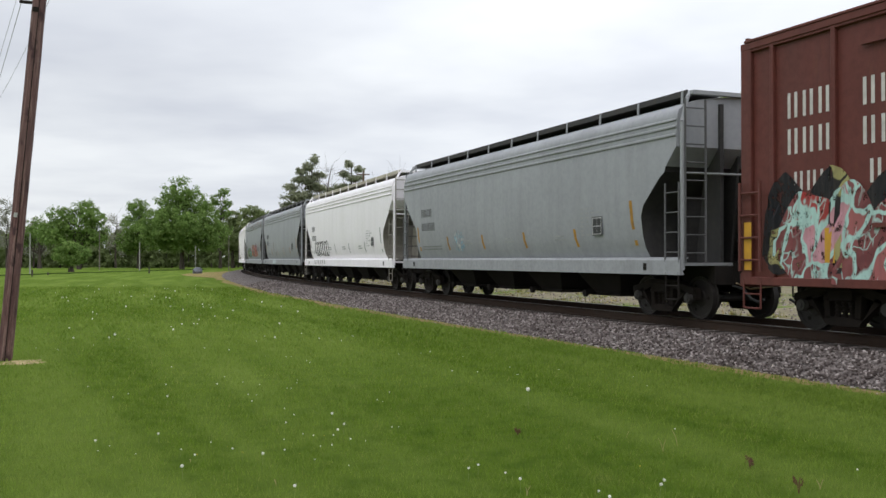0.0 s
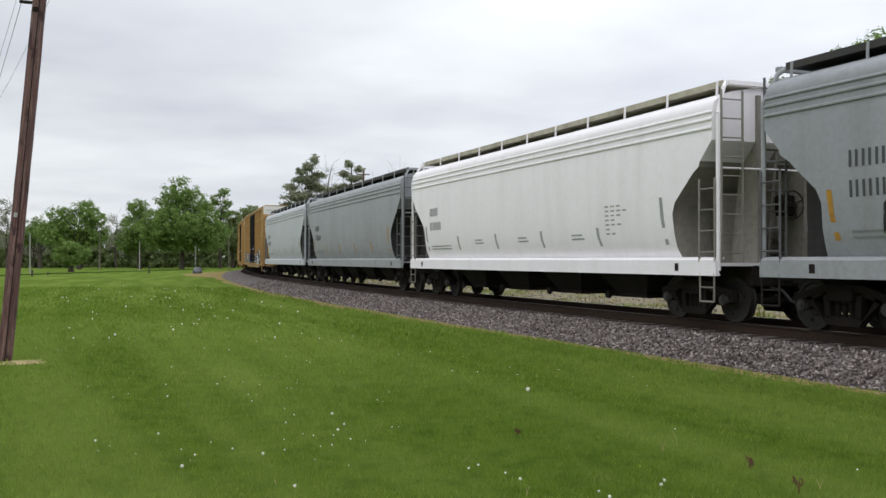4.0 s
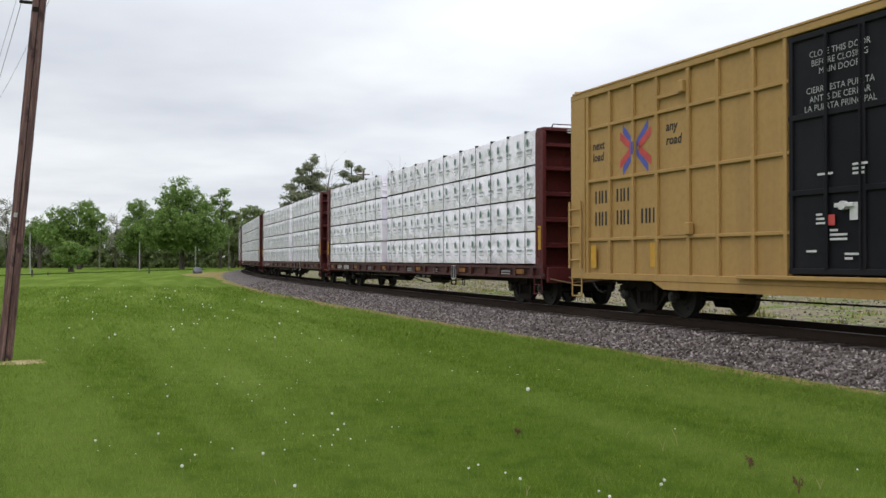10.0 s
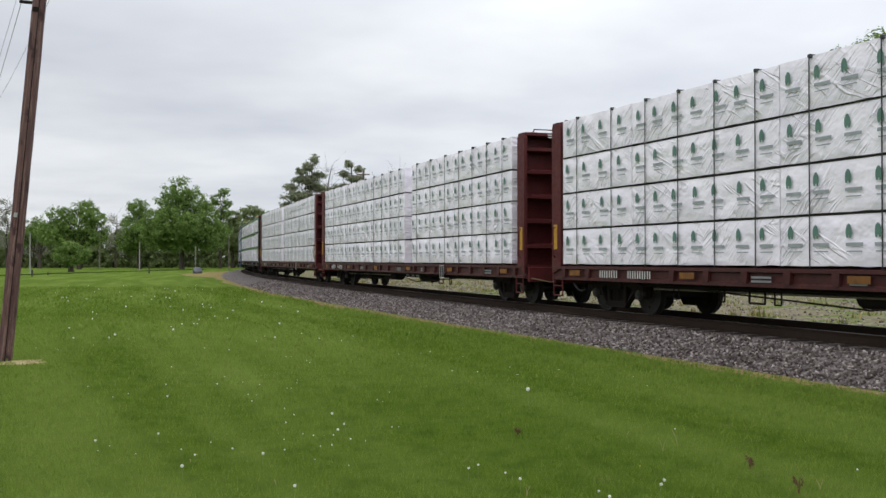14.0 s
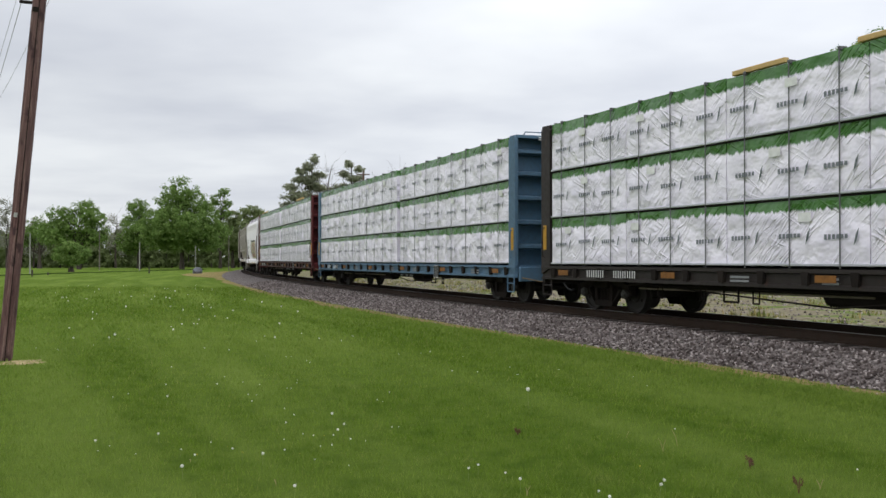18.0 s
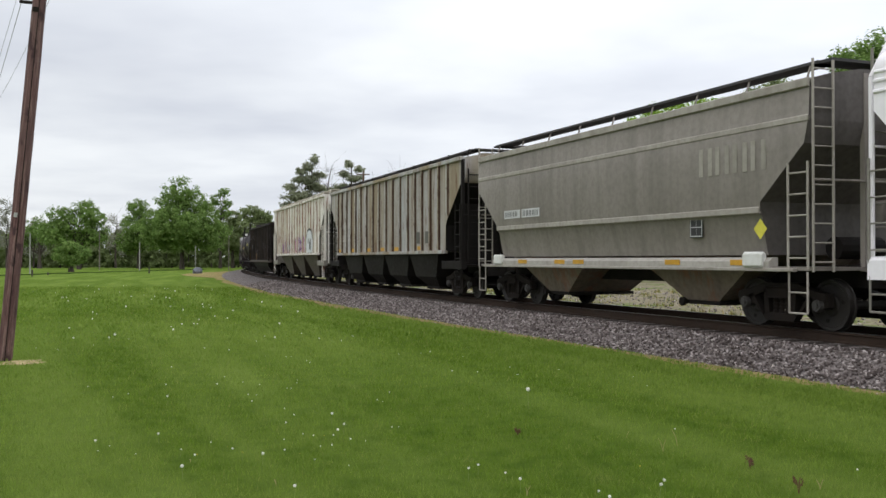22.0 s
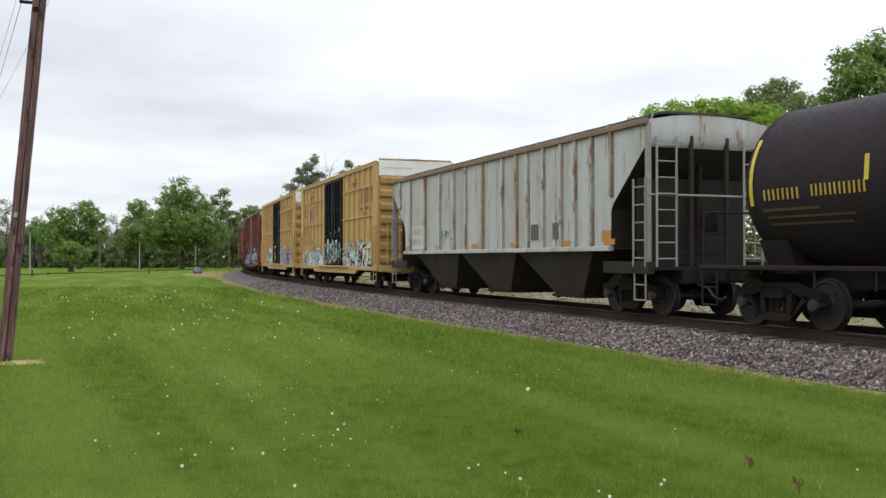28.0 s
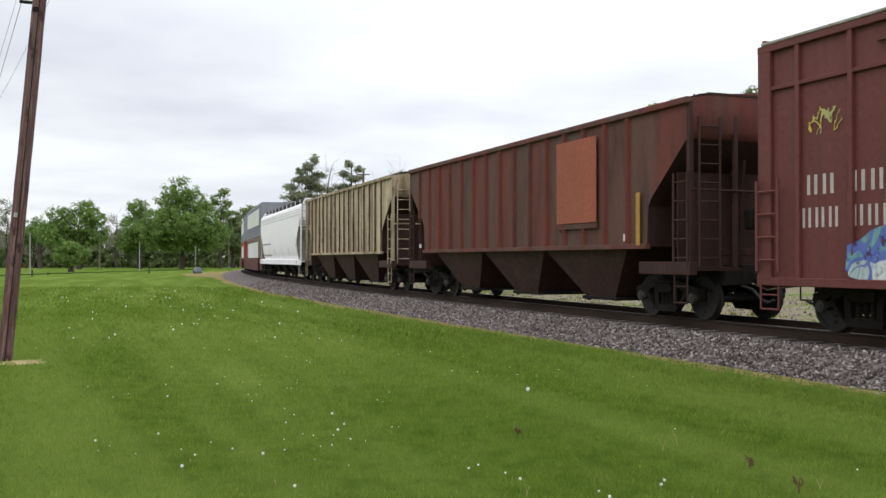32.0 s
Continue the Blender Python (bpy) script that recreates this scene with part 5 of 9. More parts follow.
    brake_wheel(car, L / 2 - .08, .25, 2.25, IRON)
    # yellow sighting stripes and small stencils
    for xx, h in [(L / 2 - 1.75, .95), (-L / 2 + 1.55, .8)] + [(-L / 2 + 1.5 + (L - 3) * q / 5, .42) for q in range(1, 5)]:
        zz = [1.5, 1.5 + h * .5, 1.5 + h]
        ys = [interp(z, [(1.44, -1.475), (1.7, -1.537), (2.1, -1.577), (2.5, -1.597), (3, -1.602)]) - .006 for z in zz]
        w = .055
        stripe = MB().add([(xx - w + .10, ys[0], zz[0]), (xx + w + .10, ys[0], zz[0]), (xx + w + .03, ys[1], zz[1]), (xx - w + .03, ys[1], zz[1]), (xx + w, ys[2], zz[2]), (xx - w, ys[2], zz[2])], [(0, 1, 2, 3), (3, 2, 4, 5)])
        part("sighting_stripe", stripe, LIGHT_MARK if body is P_WHITE else YELLOW_DULL, car, "pale worn sighting stripe" if body is P_WHITE else "dull yellow reflective stripe")
    if marks:
        marks(car, L)
    return car, L


YELLOW_DULL = paint("faded_yellow_stripe", lin(168, 124, 40), dirt=.5, streak=.5, rough=.7)

# paints of the round hoppers
P_GREY = paint("blue_grey_hopper_paint", lin(147, 149, 154), dirt=.16, streak=.26, rust=0, fade=.14, dirtcol=(.13, .13, .13, 1))
P_GREY_TRIM = paint("blue_grey_sill_paint", lin(147, 149, 153), dirt=.3, streak=.35, fade=.1, dirtcol=(.12, .12, .12, 1))
P_GREY_RUST = paint("grey_paint_with_rust", lin(142, 145, 150), dirt=.25, streak=.3, rust=.4, rustpos=.72, dirtcol=(.13, .12, .11, 1))
P_LIGHT = paint("pale_grey_hopper_paint", lin(178, 182, 187), dirt=.15, streak=.15, fade=.08, dirtcol=(.22, .22, .21, 1))
P_WHITE = paint("white_hopper_paint", lin(236, 232, 237), dirt=.10, streak=.16, fade=.03, dirtcol=(.42, .40, .37, 1))
# dark primer and soiled white, both darkened to include the shade of the ends
P_DARKEND = paint("shaded_dark_primer", (.032, .031, .032, 1), dirt=.5, streak=.4, dirtcol=(.075, .07, .065, 1), spec=.15)
P_WHITEEND = paint("soiled_shaded_white", lin(128, 124, 116), dirt=.5, streak=.5, dirtcol=(.10, .09, .08, 1))
P_GRIMY = paint("grimy_ladder_grey", lin(86, 86, 88), dirt=.4, streak=.4, dirtcol=(.05, .047, .044, 1))
P_WALK = paint("galvanised_walkway", (.045, .045, .047, 1), dirt=.4, rough=.7, spec=.15)
P_WALK_LIGHT = paint("pale_walkway", lin(170, 164, 148), dirt=.3, rough=.7)
DARK_BOARD = flat("black_data_panel", (.02, .02, .022, 1), .6)


def data_panel(car, x, z, y, s=.38):
    p = part("data_panel", MB().box(x, x + s, y - .004, y, z, z + s, c=.001), DARK_BOARD, car, "black square data panel with white frame")
    e = .02
    bars([(x + e, x + s - e, z + e, z + e * 1.8), (x + e, x + s - e, z + s - e * 1.8, z + s - e), (x + e, x + e * 1.8, z + e, z + s - e), (x + s - e * 1.8, x + s - e, z + e, z + s - e), (x + e, x + s - e, z + s / 2 - .01, z + s / 2 + .005), (x + s * .5, x + s * .52, z + e, z + s - e)], WHITE_MARK, p, y - .008)


def scrawl(car, x0, x1, z0, z1, y, colors, seed, n=7, name="spray_paint", label="sprayed graffiti shapes in several colours", yf=None, outline=True):
    """Graffiti without wording: one thin sheet with a bumpy outline, its fill broken into sprayed shapes."""
    rng = random.Random(seed)
    surf = (lambda x, z: yf(z)) if yf else (lambda x, z: relief(x, z) + y - YS) if abs(y - YS) < .015 else (lambda x, z: y)
    m = max(10, int((x1 - x0) / .06))
    ph = [rng.uniform(0, 6.28) for _ in range(6)]
    vs, fs = [], []
    nz = 7
    hh = z1 - z0
    w = (x1 - x0) / n
    for i in range(m + 1):
        u = i / m
        x = x0 + (x1 - x0) * u
        k = (x - x0) / w
        lob = abs(math.sin(math.pi * (k + .15 * math.sin(k * 2.1 + ph[0])))) ** .45
        ed = min(1, min(u, 1 - u) * n * 1.6 + .35)
        top = z1 - hh * (.20 * (1 - lob) + .10 * (.5 + .5 * math.sin(k * 1.7 + ph[1])) + .06 * math.sin(k * 5.3 + ph[2])) * 1.1 - hh * .35 * (1 - ed)
        bot = z0 + hh * (.10 * (1 - lob) + .07 * (.5 + .5 * math.sin(k * 1.3 + ph[3]))) + hh * .25 * (1 - ed)
        for j in range(nz + 1):
            z = bot + (top - bot) * j / nz
            sl = .10 * (z - z0)
            vs.append((x + sl, surf(x + sl, z) - .012, z))
    for i in range(m):
        for j in range(nz):
            a = i * (nz + 1) + j
            fs.append((a, a + nz + 1, a + nz + 2, a + 1))
    sheet = part(name, MB().add(vs, fs), graffiti_fill(tuple(colors), seed, outline), car, label)
    return sheet


BOX_POSTS = []
YS = -1.606          # outer face of posts and plates on a box wagon
YP = -1.536          # on its side sheet


def relief(x, z):
    """Outer surface of the box wagon's side that is being built."""
    return YS if any(abs(x - p) < .075 for p in BOX_POSTS) else YP


def ribbon(mb, pts, w, surf, off):
    """A flat painted stroke along the points (x, z)."""
    n = len(pts)
    vs, fs = [], []
    for i, (x, z) in enumerate(pts):
        a, b_ = pts[max(0, i - 1)], pts[min(n - 1, i + 1)]
        dx, dz = b_[0] - a[0], b_[1] - a[1]
        k = math.hypot(dx, dz) or 1
        ww = w * (.55 if i in (0, n - 1) else 1)
        for s in (-1, 1):
            px, pz = x - dz / k * ww * s, z + dx / k * ww * s
            vs.append((px, surf(px, pz) - off - i * .0003, pz))
    mb.add(vs, [(2 * i, 2 * i + 1, 2 * i + 3, 2 * i + 2) for i in range(n - 1)])


def graffiti_fill(colors, seed, outline):
    """Sprayed interlocking angular shapes with drawn edges, the first colour; worn and streaked. A loose scribble has lines alone."""
    t = NT("sprayed_" + "_".join(colors))
    tc = t.n.new("ShaderNodeTexCoord")
    sep = t.n.new("ShaderNodeSeparateXYZ")
    t.l.new(tc.outputs["Object"], sep.inputs[0])
    flat_xz = t.n.new("ShaderNodeCombineXYZ")          # the side's plane, leaning a little
    t.l.new(t.math("ADD", t.math("MULTIPLY", sep.outputs[0], 2.3), t.math("MULTIPLY", sep.outputs[2], -.55)), flat_xz.inputs[0])
    t.l.new(t.math("MULTIPLY", sep.outputs[2], 1.45), flat_xz.inputs[1])
    flat_xz.inputs[2].default_value = seed * 3.7
    wav = t.node("ShaderNodeTexNoise", Scale=1.5, Detail=1.0)
    t.l.new(flat_xz.outputs[0], wav.inputs["Vector"])
    sc = t.n.new("ShaderNodeVectorMath"); sc.operation = "SCALE"; sc.inputs["Scale"].default_value = .75
    t.l.new(wav.outputs["Color"], sc.inputs[0])
    ad = t.n.new("ShaderNodeVectorMath"); ad.operation = "ADD"
    t.l.new(flat_xz.outputs[0], ad.inputs[0]); t.l.new(sc.outputs[0], ad.inputs[1])
    cs = [SPRAYS[c] for c in colors]
    def cells(scale, feature):
        vo = t.node("ShaderNodeTexVoronoi", Scale=scale, Randomness=.9)
        vo.feature = feature
        t.l.new(ad.outputs[0], vo.inputs["Vector"])
        return vo
    big, edge = cells(.95, "F1"), cells(.95, "DISTANCE_TO_EDGE")
    small = cells(2.1, "DISTANCE_TO_EDGE")
    fills = cs[1:] or cs
    rnd = t.n.new("ShaderNodeSeparateColor")
    t.l.new(big.outputs["Color"], rnd.inputs[0])
    pick = t.n.new("ShaderNodeValToRGB")
    pick.color_ramp.interpolation = "CONSTANT"
    el = pick.color_ramp.elements
    while len(el) < max(2, len(fills)):
        el.new(.5)
    for k in range(len(el)):
        el[k].position, el[k].color = k / len(el), fills[k % len(fills)]
    t.l.new(rnd.outputs[0], pick.inputs[0])
    tone = t.noise(ad.outputs[0], .9, 3, .5)
    c = t.mix(t.math("MULTIPLY", t.ramp(tone, [(.4, 0.0), (.65, 1.0)]), .55), pick.outputs[0], fills[-1])
    c = t.mix(t.math("MULTIPLY", t.ramp(small.outputs["Distance"], [(.02, 1.0), (.06, 0.0)]), t.ramp(tone, [(.45, 0.0), (.55, .9)])), c, cs[0])
    c = t.mix(t.ramp(edge.outputs["Distance"], [(.045, 1.0), (.075, 0.0)]), c, cs[0])
    grime = t.noise(t.coords((4, .01, .35)), 2.0, 6, .7)
    c = t.mix(t.math("MULTIPLY", t.ramp(grime, [(.42, 0.0), (.8, 1.0)]), .5), c, (.09, .08, .07, 1))
    m = t.finish(c, .7, spec=.2)
    tr = t.n.new("ShaderNodeBsdfTransparent")
    mx = t.n.new("ShaderNodeMixShader")
    if outline:          # worn through in places
        worn = t.noise(t.coords((1.5, .01, 1.0)), 3.7, 6, .75)
        fac = t.ramp(worn, [(.36, 0.0), (.46, 1.0)])
    else:                # a loose scribble: lines alone
        ln = t.node("ShaderNodeTexNoise", Scale=1.9, Detail=.8, Distortion=1.4)
        t.l.new(flat_xz.outputs[0], ln.inputs["Vector"])
        fac = t.ramp(ln.outputs["Fac"], [(.455, 0.0), (.475, 1.0), (.52, 1.0), (.54, 0.0)])
    t.l.new(fac, mx.inputs[0]); t.l.new(tr.outputs[0], mx.inputs[1]); t.l.new(t.b.outputs[0], mx.inputs[2])
    t.l.new(mx.outputs[0], t.n["Material Output"].inputs["Surface"])
    return m


SPRAYS = {"white": lin(205, 208, 210), "black": lin(30, 30, 34), "blue": lin(92, 110, 176), "skyblue": lin(136, 176, 196), "teal": lin(112, 160, 156), "purple": lin(126, 92, 138), "pink": lin(196, 146, 156),
          "red": lin(160, 52, 50), "yellow": lin(196, 176, 64), "green": lin(120, 140, 84), "grey": lin(140, 138, 138), "maroon": lin(110, 60, 62), "mauve": lin(132, 112, 126), "olive": lin(170, 164, 110), "orange": lin(190, 110, 60), "mint": lin(172, 206, 200), "rose": lin(158, 96, 96), "ash": lin(176, 180, 184), "cream": lin(192, 188, 158)}


def spray(cname):
    return paint("spray_paint_" + cname, SPRAYS[cname], dirt=.25, streak=.35, rough=.6, fade=.1, dirtcol=tuple(v * .55 for v in SPRAYS[cname][:3]) + (1,))


def hopper_y(z):
    return interp(z, [(1.17, -1.34), (1.44, -1.475), (1.7, -1.537), (2.1, -1.577), (2.5, -1.597), (2.85, -1.602), (3.3, -1.602)])


def hopper_bars(car, rows, mat, off=.006):
    mb = MB()
    for x0, x1, z0, z1 in rows:
        mb.add([(x0, hopper_y(z0) - off, z0), (x1, hopper_y(z0) - off, z0), (x1, hopper_y(z1) - off, z1), (x0, hopper_y(z1) - off, z1)], [(0, 1, 2, 3)])
    return tagged(part("stencilling", mb, mat, car), kind="stuff")


def hopper_marks(L, mark, letters=4, digits=5, zl=2.62, h=.26, extra=None):
    def f(car, L):
        x = -L / 2 + 1.95
        hopper_bars(car, char_bars(letters, x, zl, .19, h, .32), mark)
        hopper_bars(car, char_bars(digits, x, zl - .46, .19, h, .32), mark)
        hopper_bars(car, [(x, x + 1.7, 1.62 - i * .09, 1.65 - i * .09) for i in range(2)], GREY_MARK if mark is DIM_MARK else LIGHT_MARK)
        hopper_bars(car, [(L / 2 - 3.9 + q * .24, L / 2 - 3.9 + q * .24 + .15, 2.35 - i * .10, 2.385 - i * .10) for i, w in enumerate((3, 4, 3, 2, 3, 1, 2)) for q in range(w)], LIGHT_MARK)
        hopper_bars(car, [(-L / 2 + 5.6 + q * 2.9, -L / 2 + 6.1 + q * 2.9, 1.75, 1.79) for q in range(3)] + [(-L / 2 + 5.6 + q * 2.9, -L / 2 + 6.2 + q * 2.9, 1.66, 1.70) for q in range(3)], LIGHT_MARK)
        if extra:
            extra(car, L)
    return f


def h1_extra(car, L):
    data_panel(car, L / 2 - 3.35, 1.75, -1.585, .42)
    scrawl(car, -3.6, -2.7, 1.45, 2.1, 0, ["white", "skyblue"], 11, 2, yf=hopper_y, outline=False, label="small white sprayed tag")
    scrawl(car, -3.7, -2.9, .93, 1.19, -1.602, ["white", "grey"], 12, 3, outline=False)
    scrawl(car, 1.2, 2.0, .93, 1.19, -1.602, ["white", "grey"], 13, 3, outline=False)


def h2_extra(car, L):
    data_panel(car, L / 2 - 3.1, 1.75, -1.585, .36)
    mb = MB()
    rng = random.Random(5)
    for k in range(7):       # open black loops of a tag
        cx = -5.5 + k * .42
        pts = []
        for a in range(13):
            an = a / 12 * 2 * math.pi
            x, z = cx + .24 * math.cos(an), 1.75 + (.33 + .05 * rng.random()) * math.sin(an)
            pts.append((x, hopper_y(z) - .008, z))
        mb.pipe(pts, .014, 4)
    for k in range(6):
        x = -5.6 + k * .45
        mb.pipe([(x, -1.612, 1.18), (x + .08, -1.612, .98)], .012, 4)
    part("spray_paint", mb, spray("black"), car, "thin black looping sprayed tag")


def h3_extra(car, L):
    data_panel(car, L / 2 - 3.35, 1.75, -1.585, .42)
    hopper_bars(car, [(-3.35, -2.75, 1.75, 2.35), (-2.4, -1.7, 1.45, 1.7)], spray("grey"))
    part("patch", MB().box(-3.1, -1.7, -1.606, -1.602, .93, 1.19), paint("pale_patch_paint", lin(186, 196, 200), dirt=.2), car, "pale repainted patch on the sill")


def h4_extra(car, L):
    data_panel(car, L / 2 - 3.3, 1.75, -1.585, .42)
    rng = random.Random(9)
    mb = MB()
    for k in range(26):      # red rust breaking out along the roof's edge
        x = rng.uniform(-1.5, L / 2 - .8)
        z = rng.choice((3.70, 3.76, 3.90, 3.96, 4.0))
        w = rng.uniform(.12, .55)
        ribbon(mb, [(x + w * q / 5, z + rng.uniform(-.02, .02)) for q in range(6)], rng.uniform(.02, .05), lambda x, z: -1.60, .003)
    tagged(part("rust_patch", mb, paint("red_rust", lin(132, 82, 72), dirt=.5, streak=.3, dirtcol=(.16, .08, .05, 1)), car, "rust patches along the roof's edge"), kind="stuff")
    scrawl(car, -5.9, -1.6, 1.4, 2.25, 0, ["black", "green", "grey", "teal", "green"], 21, 6, yf=hopper_y)
    scrawl(car, -1.3, 4.2, 1.4, 2.45, 0, ["black", "pink", "olive", "pink", "orange", "rose"], 22, 7, yf=hopper_y)
    scrawl(car, -6.0, -1.7, .92, 1.20, -1.602, ["grey", "skyblue", "teal"], 23, 9)
    scrawl(car, -1.8, 4.4, .92, 1.20, -1.602, ["grey", "maroon", "pink"], 24, 9)


def build_round_hoppers():
    for lab, a, b_, body, trim, dk, wk, mk, ex in (
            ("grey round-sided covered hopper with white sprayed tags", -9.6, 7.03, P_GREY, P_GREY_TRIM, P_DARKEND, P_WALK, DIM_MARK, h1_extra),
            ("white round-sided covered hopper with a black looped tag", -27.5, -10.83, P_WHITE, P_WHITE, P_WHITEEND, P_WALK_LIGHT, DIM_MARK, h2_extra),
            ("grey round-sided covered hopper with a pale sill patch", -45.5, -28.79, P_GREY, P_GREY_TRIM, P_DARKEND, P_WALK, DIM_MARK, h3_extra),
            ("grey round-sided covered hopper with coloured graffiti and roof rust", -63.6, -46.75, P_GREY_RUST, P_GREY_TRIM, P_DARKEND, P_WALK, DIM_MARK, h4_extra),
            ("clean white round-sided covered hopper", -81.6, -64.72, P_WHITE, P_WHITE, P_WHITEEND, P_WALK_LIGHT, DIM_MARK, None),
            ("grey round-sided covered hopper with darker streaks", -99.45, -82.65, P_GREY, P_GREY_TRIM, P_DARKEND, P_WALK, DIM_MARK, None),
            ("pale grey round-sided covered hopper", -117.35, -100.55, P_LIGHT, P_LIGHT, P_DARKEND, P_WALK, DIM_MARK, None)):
        center_flow("covered_hopper", lab, a, b_, body, trim, dk, wk, marks=hopper_marks(0, mk, 3 if body is P_WHITE else 4, 4 if body is P_WHITE else 5, extra=ex))
    # the shorter white one with a graffiti panel
    def sx(car, L):
        hopper_bars(car, char_bars(4, -L / 2 + 1.9, 2.6, .19, .24, .3), DIM_MARK)
        hopper_bars(car, char_bars(6, -L / 2 + 1.9, 2.15, .18, .24, .3), DIM_MARK)
        lettering("SODIUM CHLORATE", .155, DIM_MARK, car, -.85, -1.606, 2.86)
        scrawl(car, -1.4, -.25, 1.5, 2.55, 0, ["black", "grey"], 33, 2, yf=hopper_y, outline=False, label="thin grey scribbled tag")
        # a square-cut panel of cream shapes with thick black outlines and red spots
        side = lambda x, z: hopper_y(z)
        zs = [1.30, 1.5, 1.75, 2.1, 2.5, 2.72]
        rng = random.Random(31)
        panel = MB()
        for z0, z1 in zip(zs, zs[1:]):
            panel.add([(x, hopper_y(z) - .010, z) for x, z in ((-.15, z0), (4.05, z0), (4.0, z1), (-.12, z1))], [(0, 1, 2, 3)])
        pn = part("spray_paint", panel, spray("cream"), car, "cream sprayed panel with black outlines and red spots")
        ink, dots = MB(), {"red": MB(), "pink": MB(), "olive": MB()}
        ribbon(ink, [(-.10 + .03 * math.sin(k * 1.1), 1.30 + 1.42 * k / 8) for k in range(9)], .055, side, .016)
        ribbon(ink, [(-.12 + 4.1 * k / 12, 2.70 + .03 * math.sin(k * 1.9)) for k in range(13)], .055, side, .016)
        ribbon(ink, [(4.0 - .03 * math.sin(k), 1.30 + 1.40 * k / 8) for k in range(9)], .045, side, .016)
        for k in range(5):
            x = .62 + .80 * k
            if k < 4:      # strokes between the shapes
                ribbon(ink, [(x + .10 * math.sin(q * .7 + k), 1.32 + 1.34 * q / 8) for q in range(9)], .042, side, .016)
            ribbon(ink, [(x - .40 + .20 * math.cos(a * math.pi / 8), 1.34 + .5 * (k % 2) + (.42 + .2 * rng.random()) * math.sin(a * math.pi / 8)) for a in range(9)], .032, side, .018)
            for c, n_ in (("red", 2), ("pink", 2), ("olive", 1)):
                for q in range(n_):
                    cx, cz, r = x - .40 + rng.uniform(-.22, .22), rng.uniform(1.5, 2.55), rng.uniform(.06, .17)
                    ring = [(cx + r * math.cos(a * math.pi / 6), cz + r * 1.4 * math.sin(a * math.pi / 6)) for a in range(12)]
                    ring = [(u, min(2.66, max(1.33, v))) for u, v in ring]
                    dots[c].add([(u, hopper_y(v) - .013 - .0006 * k, v) for u, v in ring], [tuple(range(12))])
        tagged(part("spray_outline", ink, spray("black"), pn), kind="stuff")
        for c, mb in dots.items():
            tagged(part("spray_spot", mb, spray(c), pn), kind="stuff")
        scrawl(car, -.1, 4.0, .92, 1.20, -1.602, ["maroon", "white", "pink", "white", "ash"], 32, 5)
        for x in (-4.85, -2.25, .1, 1.5, 3.6):
            part("reflector", MB().box(x, x + .55, -1.622, -1.618, .90, .99, c=.001), YELLOW_DULL, car, "dull yellow reflective plate")
        data_panel(car, -3.05, .96, -1.612, .2)
    center_flow("covered_hopper", "short white round-sided covered hopper with a cream and red graffiti panel", -390.9, -379.55, P_WHITE, P_WHITE, P_WHITEEND, P_WALK, zs=(1.22, 4.10), bays=2, marks=sx)
    def zx(car, L):
        hopper_bars(car, [(-L / 2 + 1.7, -L / 2 + 6, 1.45, 2.3)], spray("grey"))
    center_flow("covered_hopper", "long white round-sided covered hopper with a grey sprayed patch", -634.6, -615.9, P_WHITE, P_WHITE, P_WHITEEND, P_WALK, zs=(1.22, 4.15), marks=zx)


build_round_hoppers()
# ---------- box wagons ----------
P_TAN = paint("tan_yellow_boxcar_paint", lin(163, 129, 77), dirt=.20, streak=.28, rust=0, fade=.06, dirtcol=(.16, .11, .06, 1))
P_YEL = paint("bright_tan_boxcar_paint", lin(178, 145, 91), dirt=.20, streak=.22, fade=.06, dirtcol=(.20, .13, .07, 1))
P_YEL_END = paint("grimy_tan_end_paint", lin(156, 122, 72), dirt=.4, streak=.5, dirtcol=(.13, .085, .05, 1))
P_DOOR = paint("black_door_paint", (.0085, .0085, .0115, 1), dirt=.2, streak=.25, rough=.55, dirtcol=(.022, .02, .02, 1), spec=.1)
P_BROWN = paint("oxide_brown_paint", lin(94, 47, 41), dirt=.3, streak=.4, rust=.15, fade=.12, dirtcol=(.045, .03, .026, 1))
P_MAROON = paint("maroon_boxcar_paint", lin(100, 52, 49), dirt=.3, streak=.4, rust=.1, fade=.1, dirtcol=(.05, .025, .02, 1))
P_ENDWHITE = paint("white_end_panel", lin(206, 206, 202), dirt=.3, streak=.3, dirtcol=(.4, .38, .34, 1))
P_ROOF = paint("galvanised_roof", lin(150, 148, 140), dirt=.4, rust=.3, rough=.5)
RED_LOGO = flat("red_logo_paint", lin(190, 70, 66), .6)
BLUE_LOGO = flat("blue_logo_paint", lin(74, 84, 168), .6)
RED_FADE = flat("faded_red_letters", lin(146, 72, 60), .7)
DARK_FADE = flat("faded_dark_letters", lin(78, 62, 46), .7)


